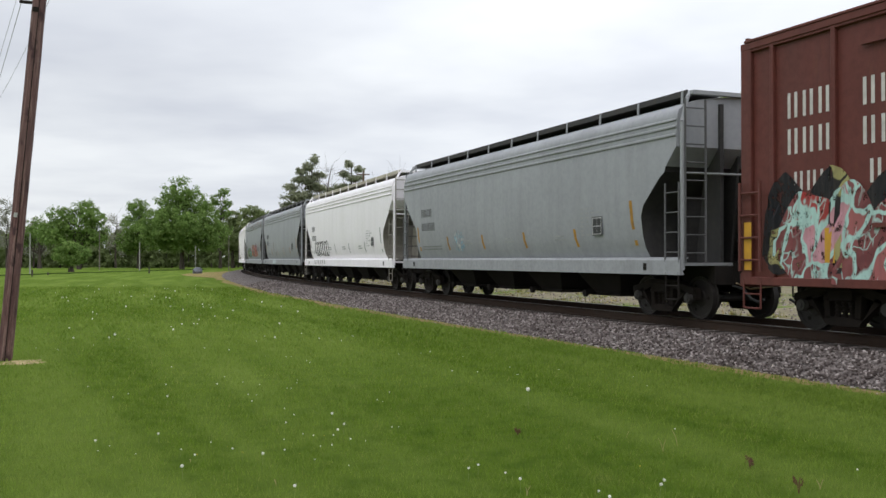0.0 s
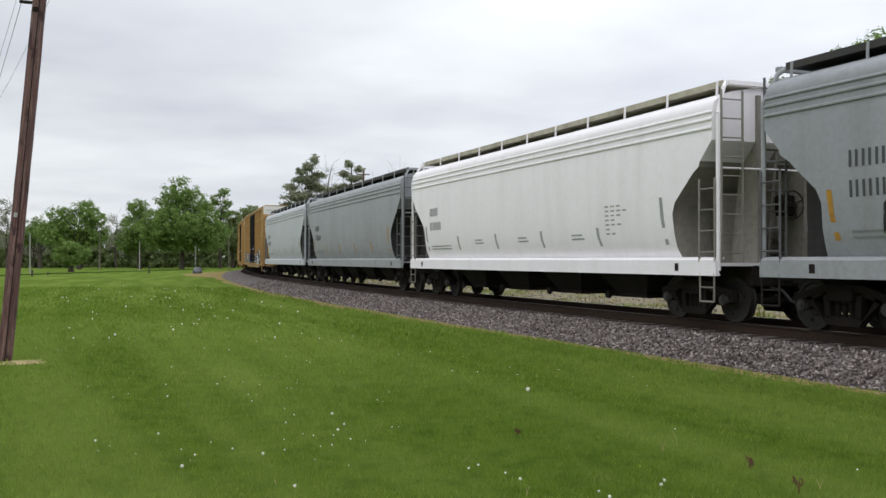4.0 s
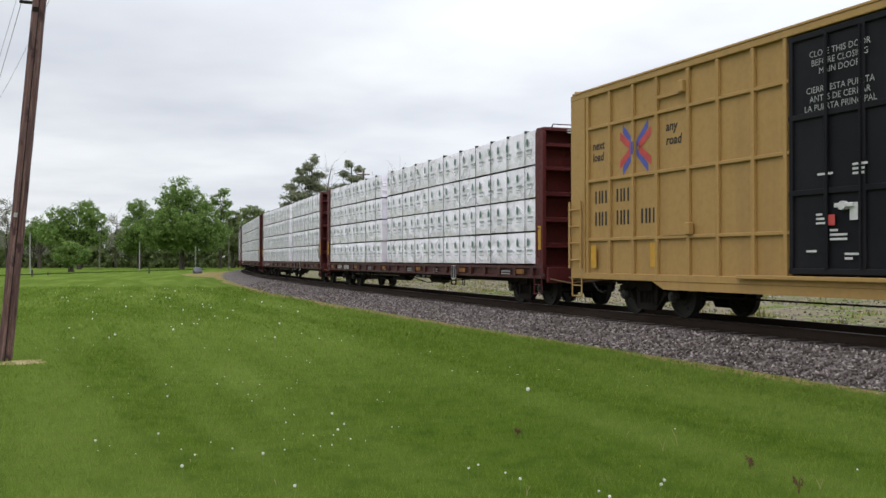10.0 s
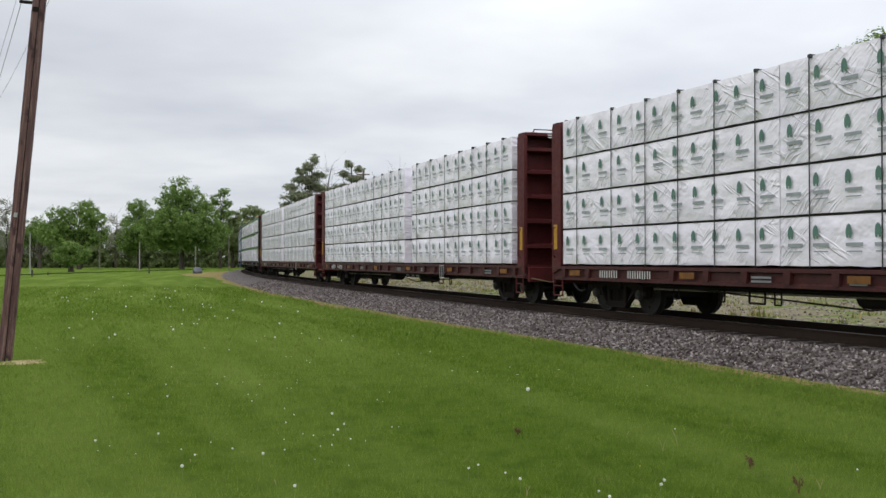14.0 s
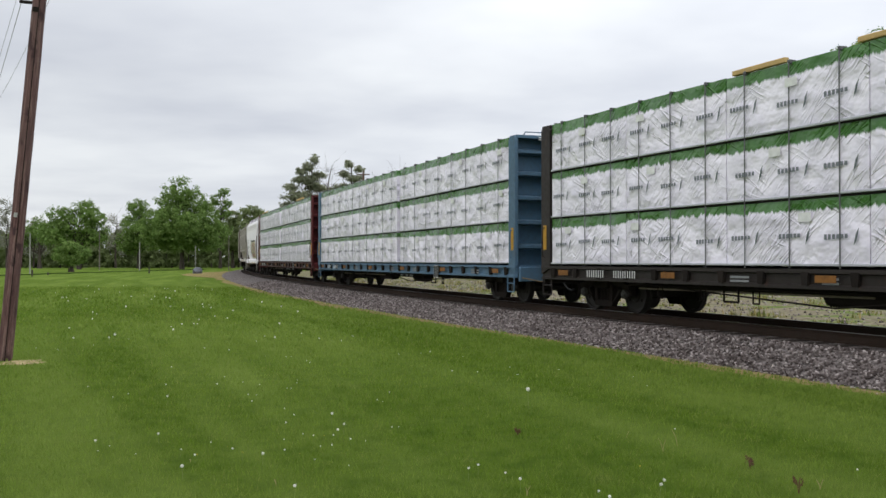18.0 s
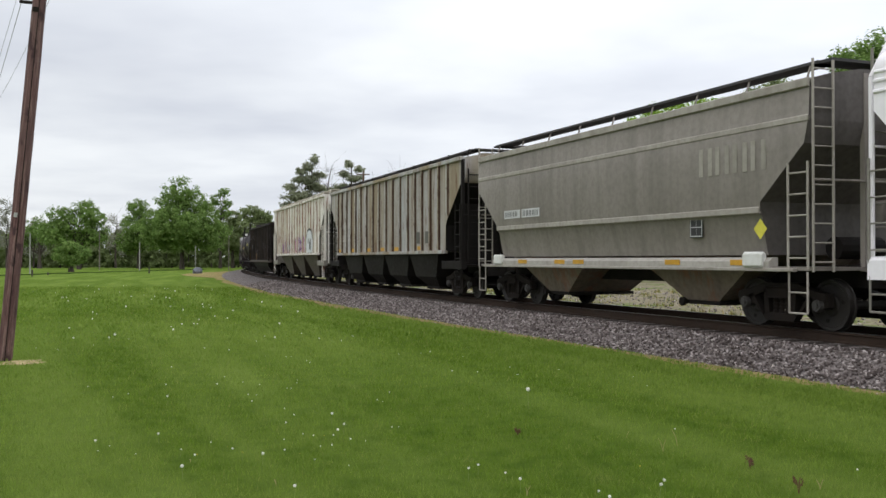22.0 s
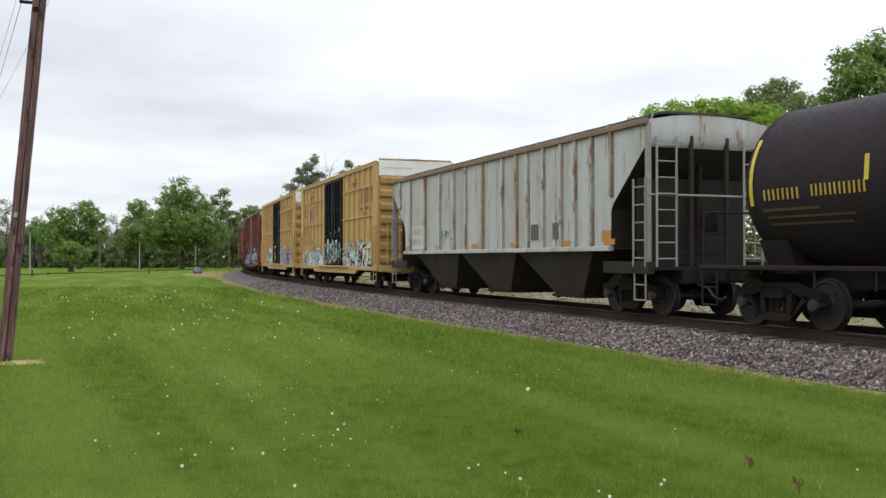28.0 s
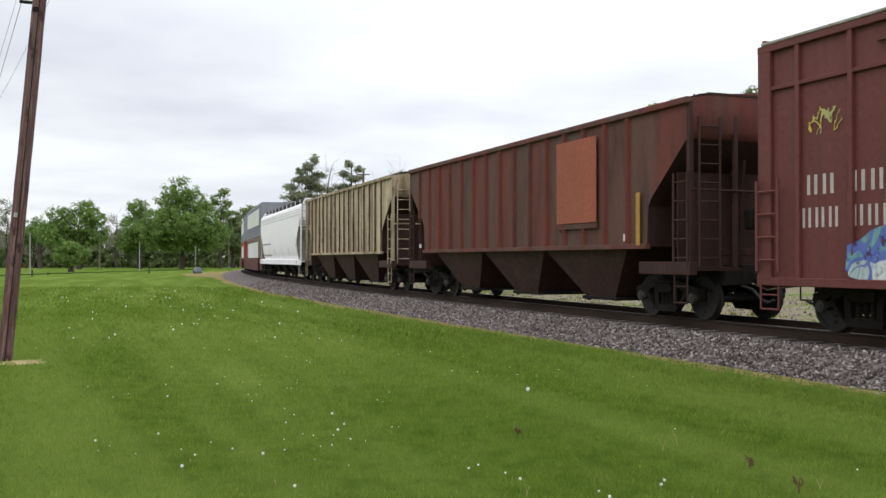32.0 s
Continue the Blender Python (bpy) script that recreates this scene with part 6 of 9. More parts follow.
def boxcar(label, s_l, s_r, over, wall, doors, door_mat, posts_l, posts_r, belts, eave=5.03, sill=.76, roof_mat=None, end_white=True, door_style="plug", marks=None, end_ribs=7, corner=.62, end_mat=None):
    car, L, b = new_car("boxcar", label, "box wagon", s_l, s_r, over)
    h = L / 2
    d0, d1 = doors[0] - h, doors[-1] - h
    roof_mat = roof_mat or wall
    end_mat = end_mat or wall
    # side walls with a door opening, kept as two panels a side and a lintel
    for sd in (-1, 1):
        ya, yb = sd * 1.53, sd * 1.49
        for x0, x1, nm in ((-h, d0, "side_panel"), (d1, h, "side_panel")):
            sp = part(nm, MB().box(x0, x1, min(ya, yb), max(ya, yb), sill + .08, eave), wall, car)
            xs = posts_l if x0 == -h else posts_r
            for px in xs:
                part("post", MB().box(px - h - .045, px - h + .045, min(sd * 1.53, sd * 1.60), max(sd * 1.53, sd * 1.60), sill + .1, eave - .1, c=.012), wall, sp)
            cx0, cx1 = (x0, x0 + corner) if x0 == -h else (x1 - corner, x1)
            part("corner_plate", MB().box(cx0, cx1, min(sd * 1.53, sd * 1.605), max(sd * 1.53, sd * 1.605), sill, eave - .03, c=.015), wall, sp)
            bx0, bx1 = (cx1, x1) if x0 == -h else (x0, cx0)
            for z in belts:
                part("belt_rail", MB().box(bx0, bx1, min(sd * 1.53, sd * 1.59), max(sd * 1.53, sd * 1.59), z - .035, z + .035, c=.01), wall, sp)
        part("side_sill", MB().box(-h, h, min(sd * 1.48, sd * 1.60), max(sd * 1.48, sd * 1.60), sill, sill + .14, c=.01).prism([(-h + 3.2, sill), (h - 3.2, sill), (h - 3.6, sill - .16), (-h + 3.6, sill - .16)], 1, sd * 1.48, sd * 1.585), wall, car)
        part("top_plate", MB().box(-h, h, min(sd * 1.45, sd * 1.61), max(sd * 1.45, sd * 1.61), eave - .13, eave, c=.012), wall, car)
        part("door_track", MB().box(d0 - 1.2, d1 + 1.2, min(sd * 1.58, sd * 1.70), max(sd * 1.58, sd * 1.70), sill + .10, sill + .17, c=.01), wall, car)
        part("roof_lip", MB().box(-h + .1, h - .1, min(sd * 1.55, sd * 1.625), max(sd * 1.55, sd * 1.625), eave - .005, eave + .045, c=.01), roof_mat, car)
        # doors
        for k, (a, c_) in enumerate(zip(doors, doors[1:])):
            x0, x1 = a - h + .02, c_ - h - .02
            z0, z1 = sill + .2, eave - .16
            dm = MB().box(x0, x1, min(sd * 1.50, sd * 1.57), max(sd * 1.50, sd * 1.57), z0, z1, c=.01)
            door = part("door", dm, door_mat, car, "black ribbed sliding door" if door_style == "plug" else "brown corrugated sliding door")
            yo, yi = sd * 1.57, sd * 1.615
            if door_style == "plug":
                for q in range(4):
                    px = x0 + .06 + (x1 - x0 - .12) * q / 3
                    part("door_rib", MB().box(px - .04, px + .04, min(yo, yi), max(yo, yi), z0 + .03, z1 - .03, c=.012), door_mat, door)
                for q in (0, .335, .66, 1):
                    pz = z0 + .05 + (z1 - z0 - .1) * q
                    part("door_belt", MB().box(x0, x1, min(yo, yi) + .003, max(yo, yi) - .003, pz - .05, pz + .05, c=.012), door_mat, door)
                for q in (.36, .64):
                    px = x0 + (x1 - x0) * q
                    part("locking_rod", MB().cyl((px, sd * 1.635, z0 + .1), (px, sd * 1.635, z1 - .1), .022, 7), door_mat, door)
                part("crank_handle", MB().box((x0 + x1) / 2 - .16, (x0 + x1) / 2 + .22, min(sd * 1.62, sd * 1.66), max(sd * 1.62, sd * 1.66), z0 + 1.05, z0 + 1.12, c=.01).cyl(((x0 + x1) / 2, sd * 1.58, z0 + 1.08), ((x0 + x1) / 2, sd * 1.67, z0 + 1.08), .07, 10), WHITE_MARK if sd < 0 else door_mat, door)
                if sd < 0:
                    rng = random.Random(int(x0 * 50) + 7)
                    pr = []
                    for q in range(7):
                        px, pz = rng.uniform(x0 + .15, x1 - .55), z0 + rng.uniform(.3, 1.7)
                        for u in range(rng.randrange(1, 4)):
                            pr.append((px, px + rng.uniform(.12, .38), pz - u * .07, pz - u * .07 + .035))
                    pr.append((x0 + (x1 - x0) * .55, x0 + (x1 - x0) * .55 + .16, z0 + .85, z0 + 1.12))
                    tagged(bars(pr, WHITE_MARK, door, -1.619), kind="stuff")
                    part("red_sticker", MB().box(x0 + (x1 - x0) * .35, x0 + (x1 - x0) * .35 + .18, -1.622, -1.618, z0 + .78, z0 + .95), RED_LOGO, door)
            else:
                nb = 8
                for q in range(nb):
                    pz = z0 + .25 + (z1 - z0 - 1.0) * q / (nb - 1)
                    part("door_rib", MB().prism([(min(yo, yi) if sd < 0 else yo, pz - .05), (yi, pz - .02), (yi, pz + .02), (yo, pz + .05)], 0, x0 + (.1 if q % 2 else .3), x1 - (.1 if q % 2 else .3)), door_mat, door)
                for px in (x0 + .04, x1 - .04):
                    part("door_edge", MB().box(px - .045, px + .045, min(yo, yi), max(yo, yi), z0, z1, c=.012), door_mat, door)
        # small door stops and hooks on the side
        for (px, pz) in ((d0 - 2.9, 4.55), (d1 + 2.3, 4.55), (d0 - 2.7, 1.78), (d1 + 2.4, 1.78)):
            part("door_stop", MB().box(px, px + .16, min(sd * 1.56, sd * 1.68), max(sd * 1.56, sd * 1.68), pz - .1, pz + .14, c=.02).box(px - .75, px + .02, min(sd * 1.56, sd * 1.60), max(sd * 1.56, sd * 1.60), pz - .1, pz - .03), wall, car)
    # ends with horizontal corrugations
    for e in (-1, 1):
        xe = e * h
        ew = part("end_wall", MB().box(min(xe, xe - e * .06), max(xe, xe - e * .06), -1.5, 1.5, sill + .1, eave + .12), end_mat, car)
        zt = eave - .62
        for q in range(end_ribs):
            z = sill + .42 + (zt - sill - .55) * q / (end_ribs - 1)
            hh = (zt - sill - .55) / (end_ribs - 1) * .30
            part("corrugation", MB().prism([(xe - e * .01, z - hh * 1.3), (xe + e * .085, z - hh * .6), (xe + e * .085, z + hh * .6), (xe - e * .01, z + hh * 1.3)], 1, -1.46, 1.46), end_mat, ew)
        if end_white:
            part("top_panel", MB().box(min(xe, xe + e * .02), max(xe, xe + e * .02), -1.52, 1.52, eave - .55, eave + .05, c=.008), P_ENDWHITE, ew, "white panel across the top of the end wall")
            if e > 0:
                lettering("EXCESS HEIGHT CAR", .125, GREY_MARK, ew, xe + .024, -1.38, eave - .26, end=True, space=1.05)
        else:
            part("top_panel", MB().prism([(-1.5, eave - .3), (1.5, eave - .3), (1.5, eave), (0, eave + .13), (-1.5, eave)], 0, min(xe, xe + e * .025), max(xe, xe + e * .025)), paint("faded_end_panel", lin(176, 140, 120), dirt=.4, streak=.4), ew)
        for y in (-1.2, .5) if e > 0 else (-1.2, .5):
            ladder(car, xe + e * .14, y, 1.0, 2.6, .5, 4, wall, "y", .017)
        for sd in (-1, 1):
            x0 = xe - .55 if e > 0 else xe + .03
            ladder(car, x0, sd * 1.66, 1.0, 2.55, .5, 4, wall, "x", .02)
            step(car, x0 + .03, wall, sd * 1.6, .36, .85)
        part("end_sill", MB().box(min(xe, xe + e * .10), max(xe, xe + e * .10), -1.55, 1.55, .72, .98, c=.02), wall, car)
        part("crossover_platform", MB().box(min(xe, xe + e * .35), max(xe, xe + e * .35), -.95, .95, 1.02, 1.06), UNDER, car)
        part("cut_lever", MB().pipe([(xe + e * .25, -1.5, .78), (xe + e * .45, -1.0, .66), (xe + e * .5, -.2, .72)], .016, 5), flat("pale_lever", lin(130, 112, 80), .6), car)
    brake_wheel(car, h + .12, .35, 2.0, IRON)
    # roof
    rf = MB()
    rf.prism([(-1.56, eave + .0), (0, eave + .14), (1.56, eave + .0), (1.56, eave - .04), (-1.56, eave - .04)], 0, -h, h)
    roof = part("roof", rf, roof_mat, car)
    for q in range(int(L / 1.2)):
        px = -h + .6 + q * 1.2
        part("roof_seam", MB().prism([(-1.57, eave + .0), (0, eave + .14), (1.57, eave + .0), (1.57, eave + .05), (0, eave + .20), (-1.57, eave + .05)], 0, px - .04, px + .04), roof_mat, roof)
    # underframe
    part("centre_sill", MB().box(-h, h, -.33, .33, .62, .98), UNDER, car)
    part("floor", MB().box(-h + .05, h - .05, -1.48, 1.48, .95, 1.02), UNDER, car)
    part("brake_cylinder", MB().cyl((.6, -.75, .62), (1.5, -.75, .62), .2, 12).cyl((1.5, -.75, .62), (2.4, -.75, .62), .03, 6), UNDER, car)
    part("brake_rod", MB().pipe([(-b + 1.2, -.7, .45), (b - 1.2, -.7, .45)], .018, 5).pipe([(2, -1.3, .72), (2, -1.3, .38), (2.3, -1.3, .38), (2.3, -1.3, .72)], .018, 5), IRON, car)
    BOX_POSTS[:] = [p - h for p in posts_l + posts_r]
    if marks:
        marks(car, h)
    return car


def logo_cross(car, x, z, w, hgt, y):
    """The sprung cross of two chevrons: blue and red arms meeting."""
    red, blue = MB(), MB()
    a, b_, t = w / 2, hgt / 2, hgt * .085
    def arm(mb, x0, z0, x1, z1):
        yy = y - .003 if mb is red else y
        mb.add([(x + x0, yy, z + z0 - t), (x + x1, yy, z + z1 - t), (x + x1, yy, z + z1 + t), (x + x0, yy, z + z0 + t)], [(0, 1, 2, 3)])
    for sx in (-1, 1):
        for sz in (-1, 1):
            arm(blue, sx * a * .80, sz * b_ * .88, sx * a * .08, sz * b_ * .14)
            arm(red, sx * a * .98, sz * b_ * .60, sx * a * .22, sz * b_ * .04)
    blue.add([(x - .075, YS - .004, z - b_ * .26), (x + .015, YS - .004, z - b_ * .26), (x + .015, YS - .004, z + b_ * .26), (x - .075, YS - .004, z + b_ * .26)], [(0, 1, 2, 3)])
    lg = part("painted_cross", blue, BLUE_LOGO, car, "blue and red painted cross of chevron arms")
    part("red_arms", red, RED_LOGO, lg)


def tan_marks(faded, long_=True, spray_fn=None):
    def f(car, h):
        ft = DARK_FADE if faded else BLACK_MARK
        logo_cross(car, 2.55 - h, 3.56, 1.16, 1.05, YP)
        lettering("next", .27, ft, car, .86 - h, YP, 3.76, slant=.15, bold=.006)
        lettering("load", .27, ft, car, .86 - h, YP, 3.50, slant=.15, bold=.006)
        lettering("any", .27, ft, car, 3.62 - h, YP, 3.86, slant=.15, bold=.006)
        lettering("road", .27, ft, car, 3.62 - h, YP, 3.58, slant=.15, bold=.006)
        tagged(bars(char_bars(2, .95 - h, 2.46, .23, .28, .16) + char_bars(2, 1.82 - h, 2.46, .23, .28, .16), ft, car, YP), kind="stuff")
        tagged(bars(char_bars(2, .95 - h, 1.96, .23, .31, .16) + char_bars(2, 1.82 - h, 1.96, .23, .31, .16) + char_bars(2, 2.75 - h, 1.96, .23, .31, .16), ft, car, YP), kind="stuff")
        part("reflector", MB().box(.90 - h, 1.12 - h, YS - .008, YS - .004, 1.02, 1.52), YELLOW, car, "yellow reflective strip")
        part("reflector", MB().box(3.1 - h, 3.30 - h, YP - .014, YP - .010, 1.05, 1.55), YELLOW, car, "yellow reflective strip")
        part("reflector", MB().box(2 * h - 2.0 - h, 2 * h - 1.8 - h, YP - .014, YP - .010, 1.05, 1.55), YELLOW, car, "yellow reflective strip")
        part("reflector", MB().box(2 * h - 1.35 - h, 2 * h - 1.1 - h, YP - .014, YP - .010, 1.05, 1.55), YELLOW, car, "yellow reflective strip")
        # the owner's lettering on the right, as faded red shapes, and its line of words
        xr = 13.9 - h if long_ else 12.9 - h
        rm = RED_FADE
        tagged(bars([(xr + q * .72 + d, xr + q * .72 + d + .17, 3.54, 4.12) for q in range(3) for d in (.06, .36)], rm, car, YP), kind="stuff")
        if long_:
            lettering("RAILCAR POOLING EXPERTS", .34, ft, car, 12.55 - h, YP, 3.18, space=.98)
        else:
            lettering("Railcar Pooling", .22, ft, car, xr - .05, YP, 3.33, slant=.15, bold=.006)
            lettering("Experts", .22, ft, car, xr + .35, YP, 3.11, slant=.15, bold=.006)
        data_panel(car, 2 * h - 2.95 - h, 1.18, YS - .002, .42)
        for k, dx in enumerate((8.2, 10.5)) if long_ else ():
            lines = (("CLOSE THIS DOOR", "BEFORE CLOSING", "MAIN DOOR", "", "CIERRE ESTA PUERTA", "ANTES DE CERRAR", "LA PUERTA PRINCIPAL"), ("CLOSE AND LOCK", "BOTH DOORS BEFORE", "MOVING CAR", "", "CIERRE Y PONGA", "EL SEGURO EN AMBAS", "PUERTAS ANTES DE", "MOVER EL CARRO"))[k]
            for i, ln in enumerate(lines):
                if ln:
                    lettering(ln, .145, LIGHT_MARK, car, dx - h, -1.612, 4.50 - i * .145, align="CENTER")
        if spray_fn:
            spray_fn(car, h)
    return f


def a_spray(car, h):
    scrawl(car, .72 - h, 4.1 - h, .78, 1.98, YS, ["black", "ash", "grey", "ash", "grey", "ash"], 41, 4)
    scrawl(car, 4.2 - h, 6.9 - h, .80, 1.72, YS, ["blue", "mauve", "grey", "blue", "yellow"], 42, 4)
    scrawl(car, 12.0 - h, 17.0 - h, .72, 1.98, YS, ["white", "black", "black", "black", "white", "black"], 43, 5, label="black sprayed shapes with white outlines")
    scrawl(car, 8.3 - h, 9.0 - h, 1.05, 1.8, -1.62, ["yellow", "olive"], 44, 2)


def f_spray(car, h):
    scrawl(car, .7 - h, 5.9 - h, .85, 1.9, YS, ["grey", "white", "ash", "olive", "skyblue", "white"], 51, 7)
    scrawl(car, 6.1 - h, 9.6 - h, 1.0, 2.1, -1.622, ["black", "ash", "grey", "black", "skyblue", "white"], 52, 5)
    scrawl(car, 9.9 - h, 15.0 - h, .85, 2.05, YS, ["black", "white", "skyblue", "ash", "mint", "white"], 53, 6)


def g_spray(car, h):
    scrawl(car, 3.1 - h, 5.9 - h, .75, 2.1, YS, ["grey", "ash", "green", "skyblue", "grey", "white"], 61, 3)
    scrawl(car, 9.5 - h, 15.2 - h, .75, 2.2, YS, ["skyblue", "purple", "mauve", "grey", "purple", "ash", "pink"], 62, 7)
    scrawl(car, 7.3 - h, 7.8 - h, 1.1, 1.8, -1.622, ["yellow", "olive"], 63, 1)


def m_marks(car, h):
    tagged(bars(char_bars(2, 1.05 - h, 2.25, .24, .32, .4) + char_bars(2, 2.0 - h, 2.25, .24, .32, .4) + char_bars(3, .95 - h, 1.72, .20, .32, .4) + char_bars(3, 2.0 - h, 1.72, .20, .32, .4), flat("pale_pink_stencil", lin(190, 176, 172), .7), car, YP), kind="stuff")
    scrawl(car, 1.9 - h, 5.6 - h, .78, 1.7, YS, ["blue", "skyblue", "white", "ash", "teal"], 71, 4)
    scrawl(car, 2.6 - h, 5.3 - h, 1.85, 2.35, YS, ["white", "maroon"], 72, 5, outline=False, label="white scribbled tag")
    scrawl(car, 6.4 - h, 9.1 - h, .95, 1.95, -1.622, ["pink", "maroon", "white"], 73, 4, outline=False)
    scrawl(car, 9.4 - h, 15.3 - h, .75, 2.25, YS, ["black", "white", "ash", "mint", "pink", "grey", "skyblue"], 74, 6)
    scrawl(car, 1.1 - h, 1.8 - h, 3.2, 3.65, YS, ["yellow", "olive"], 75, 2, outline=False, label="small yellow-green scribble")
    data_panel(car, 12.5 - h, 1.35, YS - .016, .4)
    part("reflector", MB().box(14.2 - h, 14.5 - h, YS - .02, YS - .016, 1.3, 1.6), YELLOW, car)


def zero_marks(car, h):
    """Front brown wagon: white railway lettering and a large graffiti."""
    wh = flat("soiled_white_letters", lin(206, 202, 198), .7)
    rows = []
    for z in (3.55, 2.95):
        rows += char_bars(3, 1.05 - h, z, .24, .42, .42) + char_bars(4, 2.62 - h, z, .24, .42, .42)
    rows += char_bars(3, 1.2 - h, 2.33, .20, .32, .42) + char_bars(3, 2.75 - h, 2.36, .22, .36, .42)
    tagged(bars(rows, wh, car, YP), kind="stuff")
    scrawl(car, .42 - h, 6.3 - h, .86, 2.62, YS, ["black", "black", "black", "olive", "black"], 82, 6, label="black and olive sprayed cloud behind the graffiti")
    scrawl(car, .75 - h, 6.0 - h, .78, 2.35, YS - .012, ["mint", "maroon", "rose", "red", "maroon", "pink", "rose"], 81, 5)
    part("reflector", MB().box(.10 - h, .28 - h, YS - .02, YS - .016, 1.02, 1.85), YELLOW, car, "yellow reflective strip")
    part("reflector", MB().box(1.95 - h, 2.15 - h, YS - .02, YS - .016, 1.15, 1.7), YELLOW, car, "yellow reflective strip")


def build_boxcars():
    lp = [.71, 1.62, 2.52, 3.36, 4.39, 5.26, 6.21, 7.0]
    rp = [12.0, 13.11, 14.21, 15.18, 16.02, 16.9, 18.2]
    for a, b_, lab, sp, fd in ((-137.79, -118.93, "tan boxcar with black double doors and white sprayed shapes", a_spray, True), (-158.67, -139.8, "tan boxcar with black double doors and faded lettering", None, True), (-179.57, -160.7, "tan boxcar with black double doors and a bright painted cross", None, False)):
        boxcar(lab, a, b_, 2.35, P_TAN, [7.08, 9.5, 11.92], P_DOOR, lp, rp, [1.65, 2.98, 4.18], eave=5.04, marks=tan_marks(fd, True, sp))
    for a, b_, lab, sp, d in ((-541.6, -525.9, "bright tan boxcar with a wide black door and pale graffiti", f_spray, [6.04, 7.9, 9.71]), (-559.58, -543.84, "bright tan boxcar with a black door and purple graffiti", g_spray, [6.35, 9.34])):
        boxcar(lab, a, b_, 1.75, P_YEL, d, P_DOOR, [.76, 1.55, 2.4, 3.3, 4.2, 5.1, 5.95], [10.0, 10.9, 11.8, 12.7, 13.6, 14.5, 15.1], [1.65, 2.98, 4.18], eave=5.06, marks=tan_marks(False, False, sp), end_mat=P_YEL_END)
    boxcar("maroon boxcar with a corrugated sliding door and much graffiti", -577.7, -562.0, 1.8, P_MAROON, [6.16, 9.31], P_MAROON, [.9, 2.0, 3.4, 4.7, 5.9], [9.6, 10.9, 12.2, 13.4, 14.7], [4.1], eave=4.86, marks=m_marks, end_white=False, door_style="slide", end_ribs=10, corner=.3, roof_mat=P_ROOF)
    boxcar("oxide-brown boxcar with white lettering and a big graffiti", 8.78, 24.5, 1.8, P_BROWN, [6.3, 9.4], P_BROWN, [.75, 2.1, 3.4, 4.7, 6.0], [9.6, 11, 12.3, 13.6, 14.9], [4.86], eave=5.0, marks=zero_marks, end_white=False, door_style="slide", end_ribs=9, corner=.25)


build_boxcars()
# ---------- centre-beam flat wagons with wrapped timber ----------
PLATE_DULL = paint("grimy_yellow_plate", lin(128, 84, 34), dirt=.55, streak=.6, rough=.7, dirtcol=(.05, .03, .02, 1))
P_REDSILL = paint("sooty_red_sill", lin(66, 27, 26), dirt=.6, streak=.6, rust=.2, dirtcol=(.022, .013, .012, 1))
P_RODPALE = flat("dusty_rod", lin(128, 118, 104), .8)
P_RED = paint("dark_red_flatcar_paint", lin(82, 25, 27), dirt=.35, streak=.45, rust=.15, fade=.06, dirtcol=(.036, .014, .013, 1))
P_BLK = paint("black_flatcar_paint", lin(36, 30, 28), dirt=.35, streak=.4, rust=.15, dirtcol=(.03, .022, .02, 1))
P_BLU = paint("light_blue_flatcar_paint", lin(72, 102, 126), dirt=.4, streak=.35, rust=.08, dirtcol=(.08, .09, .10, 1))
LUMBER_TIMBER = paint("bare_timber", lin(190, 160, 108), dirt=.3, streak=.2, rough=.85, dirtcol=(.25, .17, .09, 1))
STRAP_GREY = flat("dull_grey_strap", (.10, .10, .105, 1), .5)
WRAP_HEM = paint("grey_wrap_hem", lin(176, 178, 184), dirt=.3, streak=.3, dirtcol=(.2, .2, .2, 1))
LABEL_WHITE = flat("white_paper_label", lin(232, 232, 230), .6)
STRAP = flat("black_steel_strap", (.03, .03, .032, 1), .5)
PRINT_TREE = flat("green_tree_print", lin(92, 128, 116), .6)
PRINT_GREY = flat("grey_print", lin(158, 166, 169), .6)
PRINT_MID = flat("mid_grey_print", lin(122, 128, 134), .6)
PRINT_DARK = flat("dark_print", lin(96, 106, 108), .6)


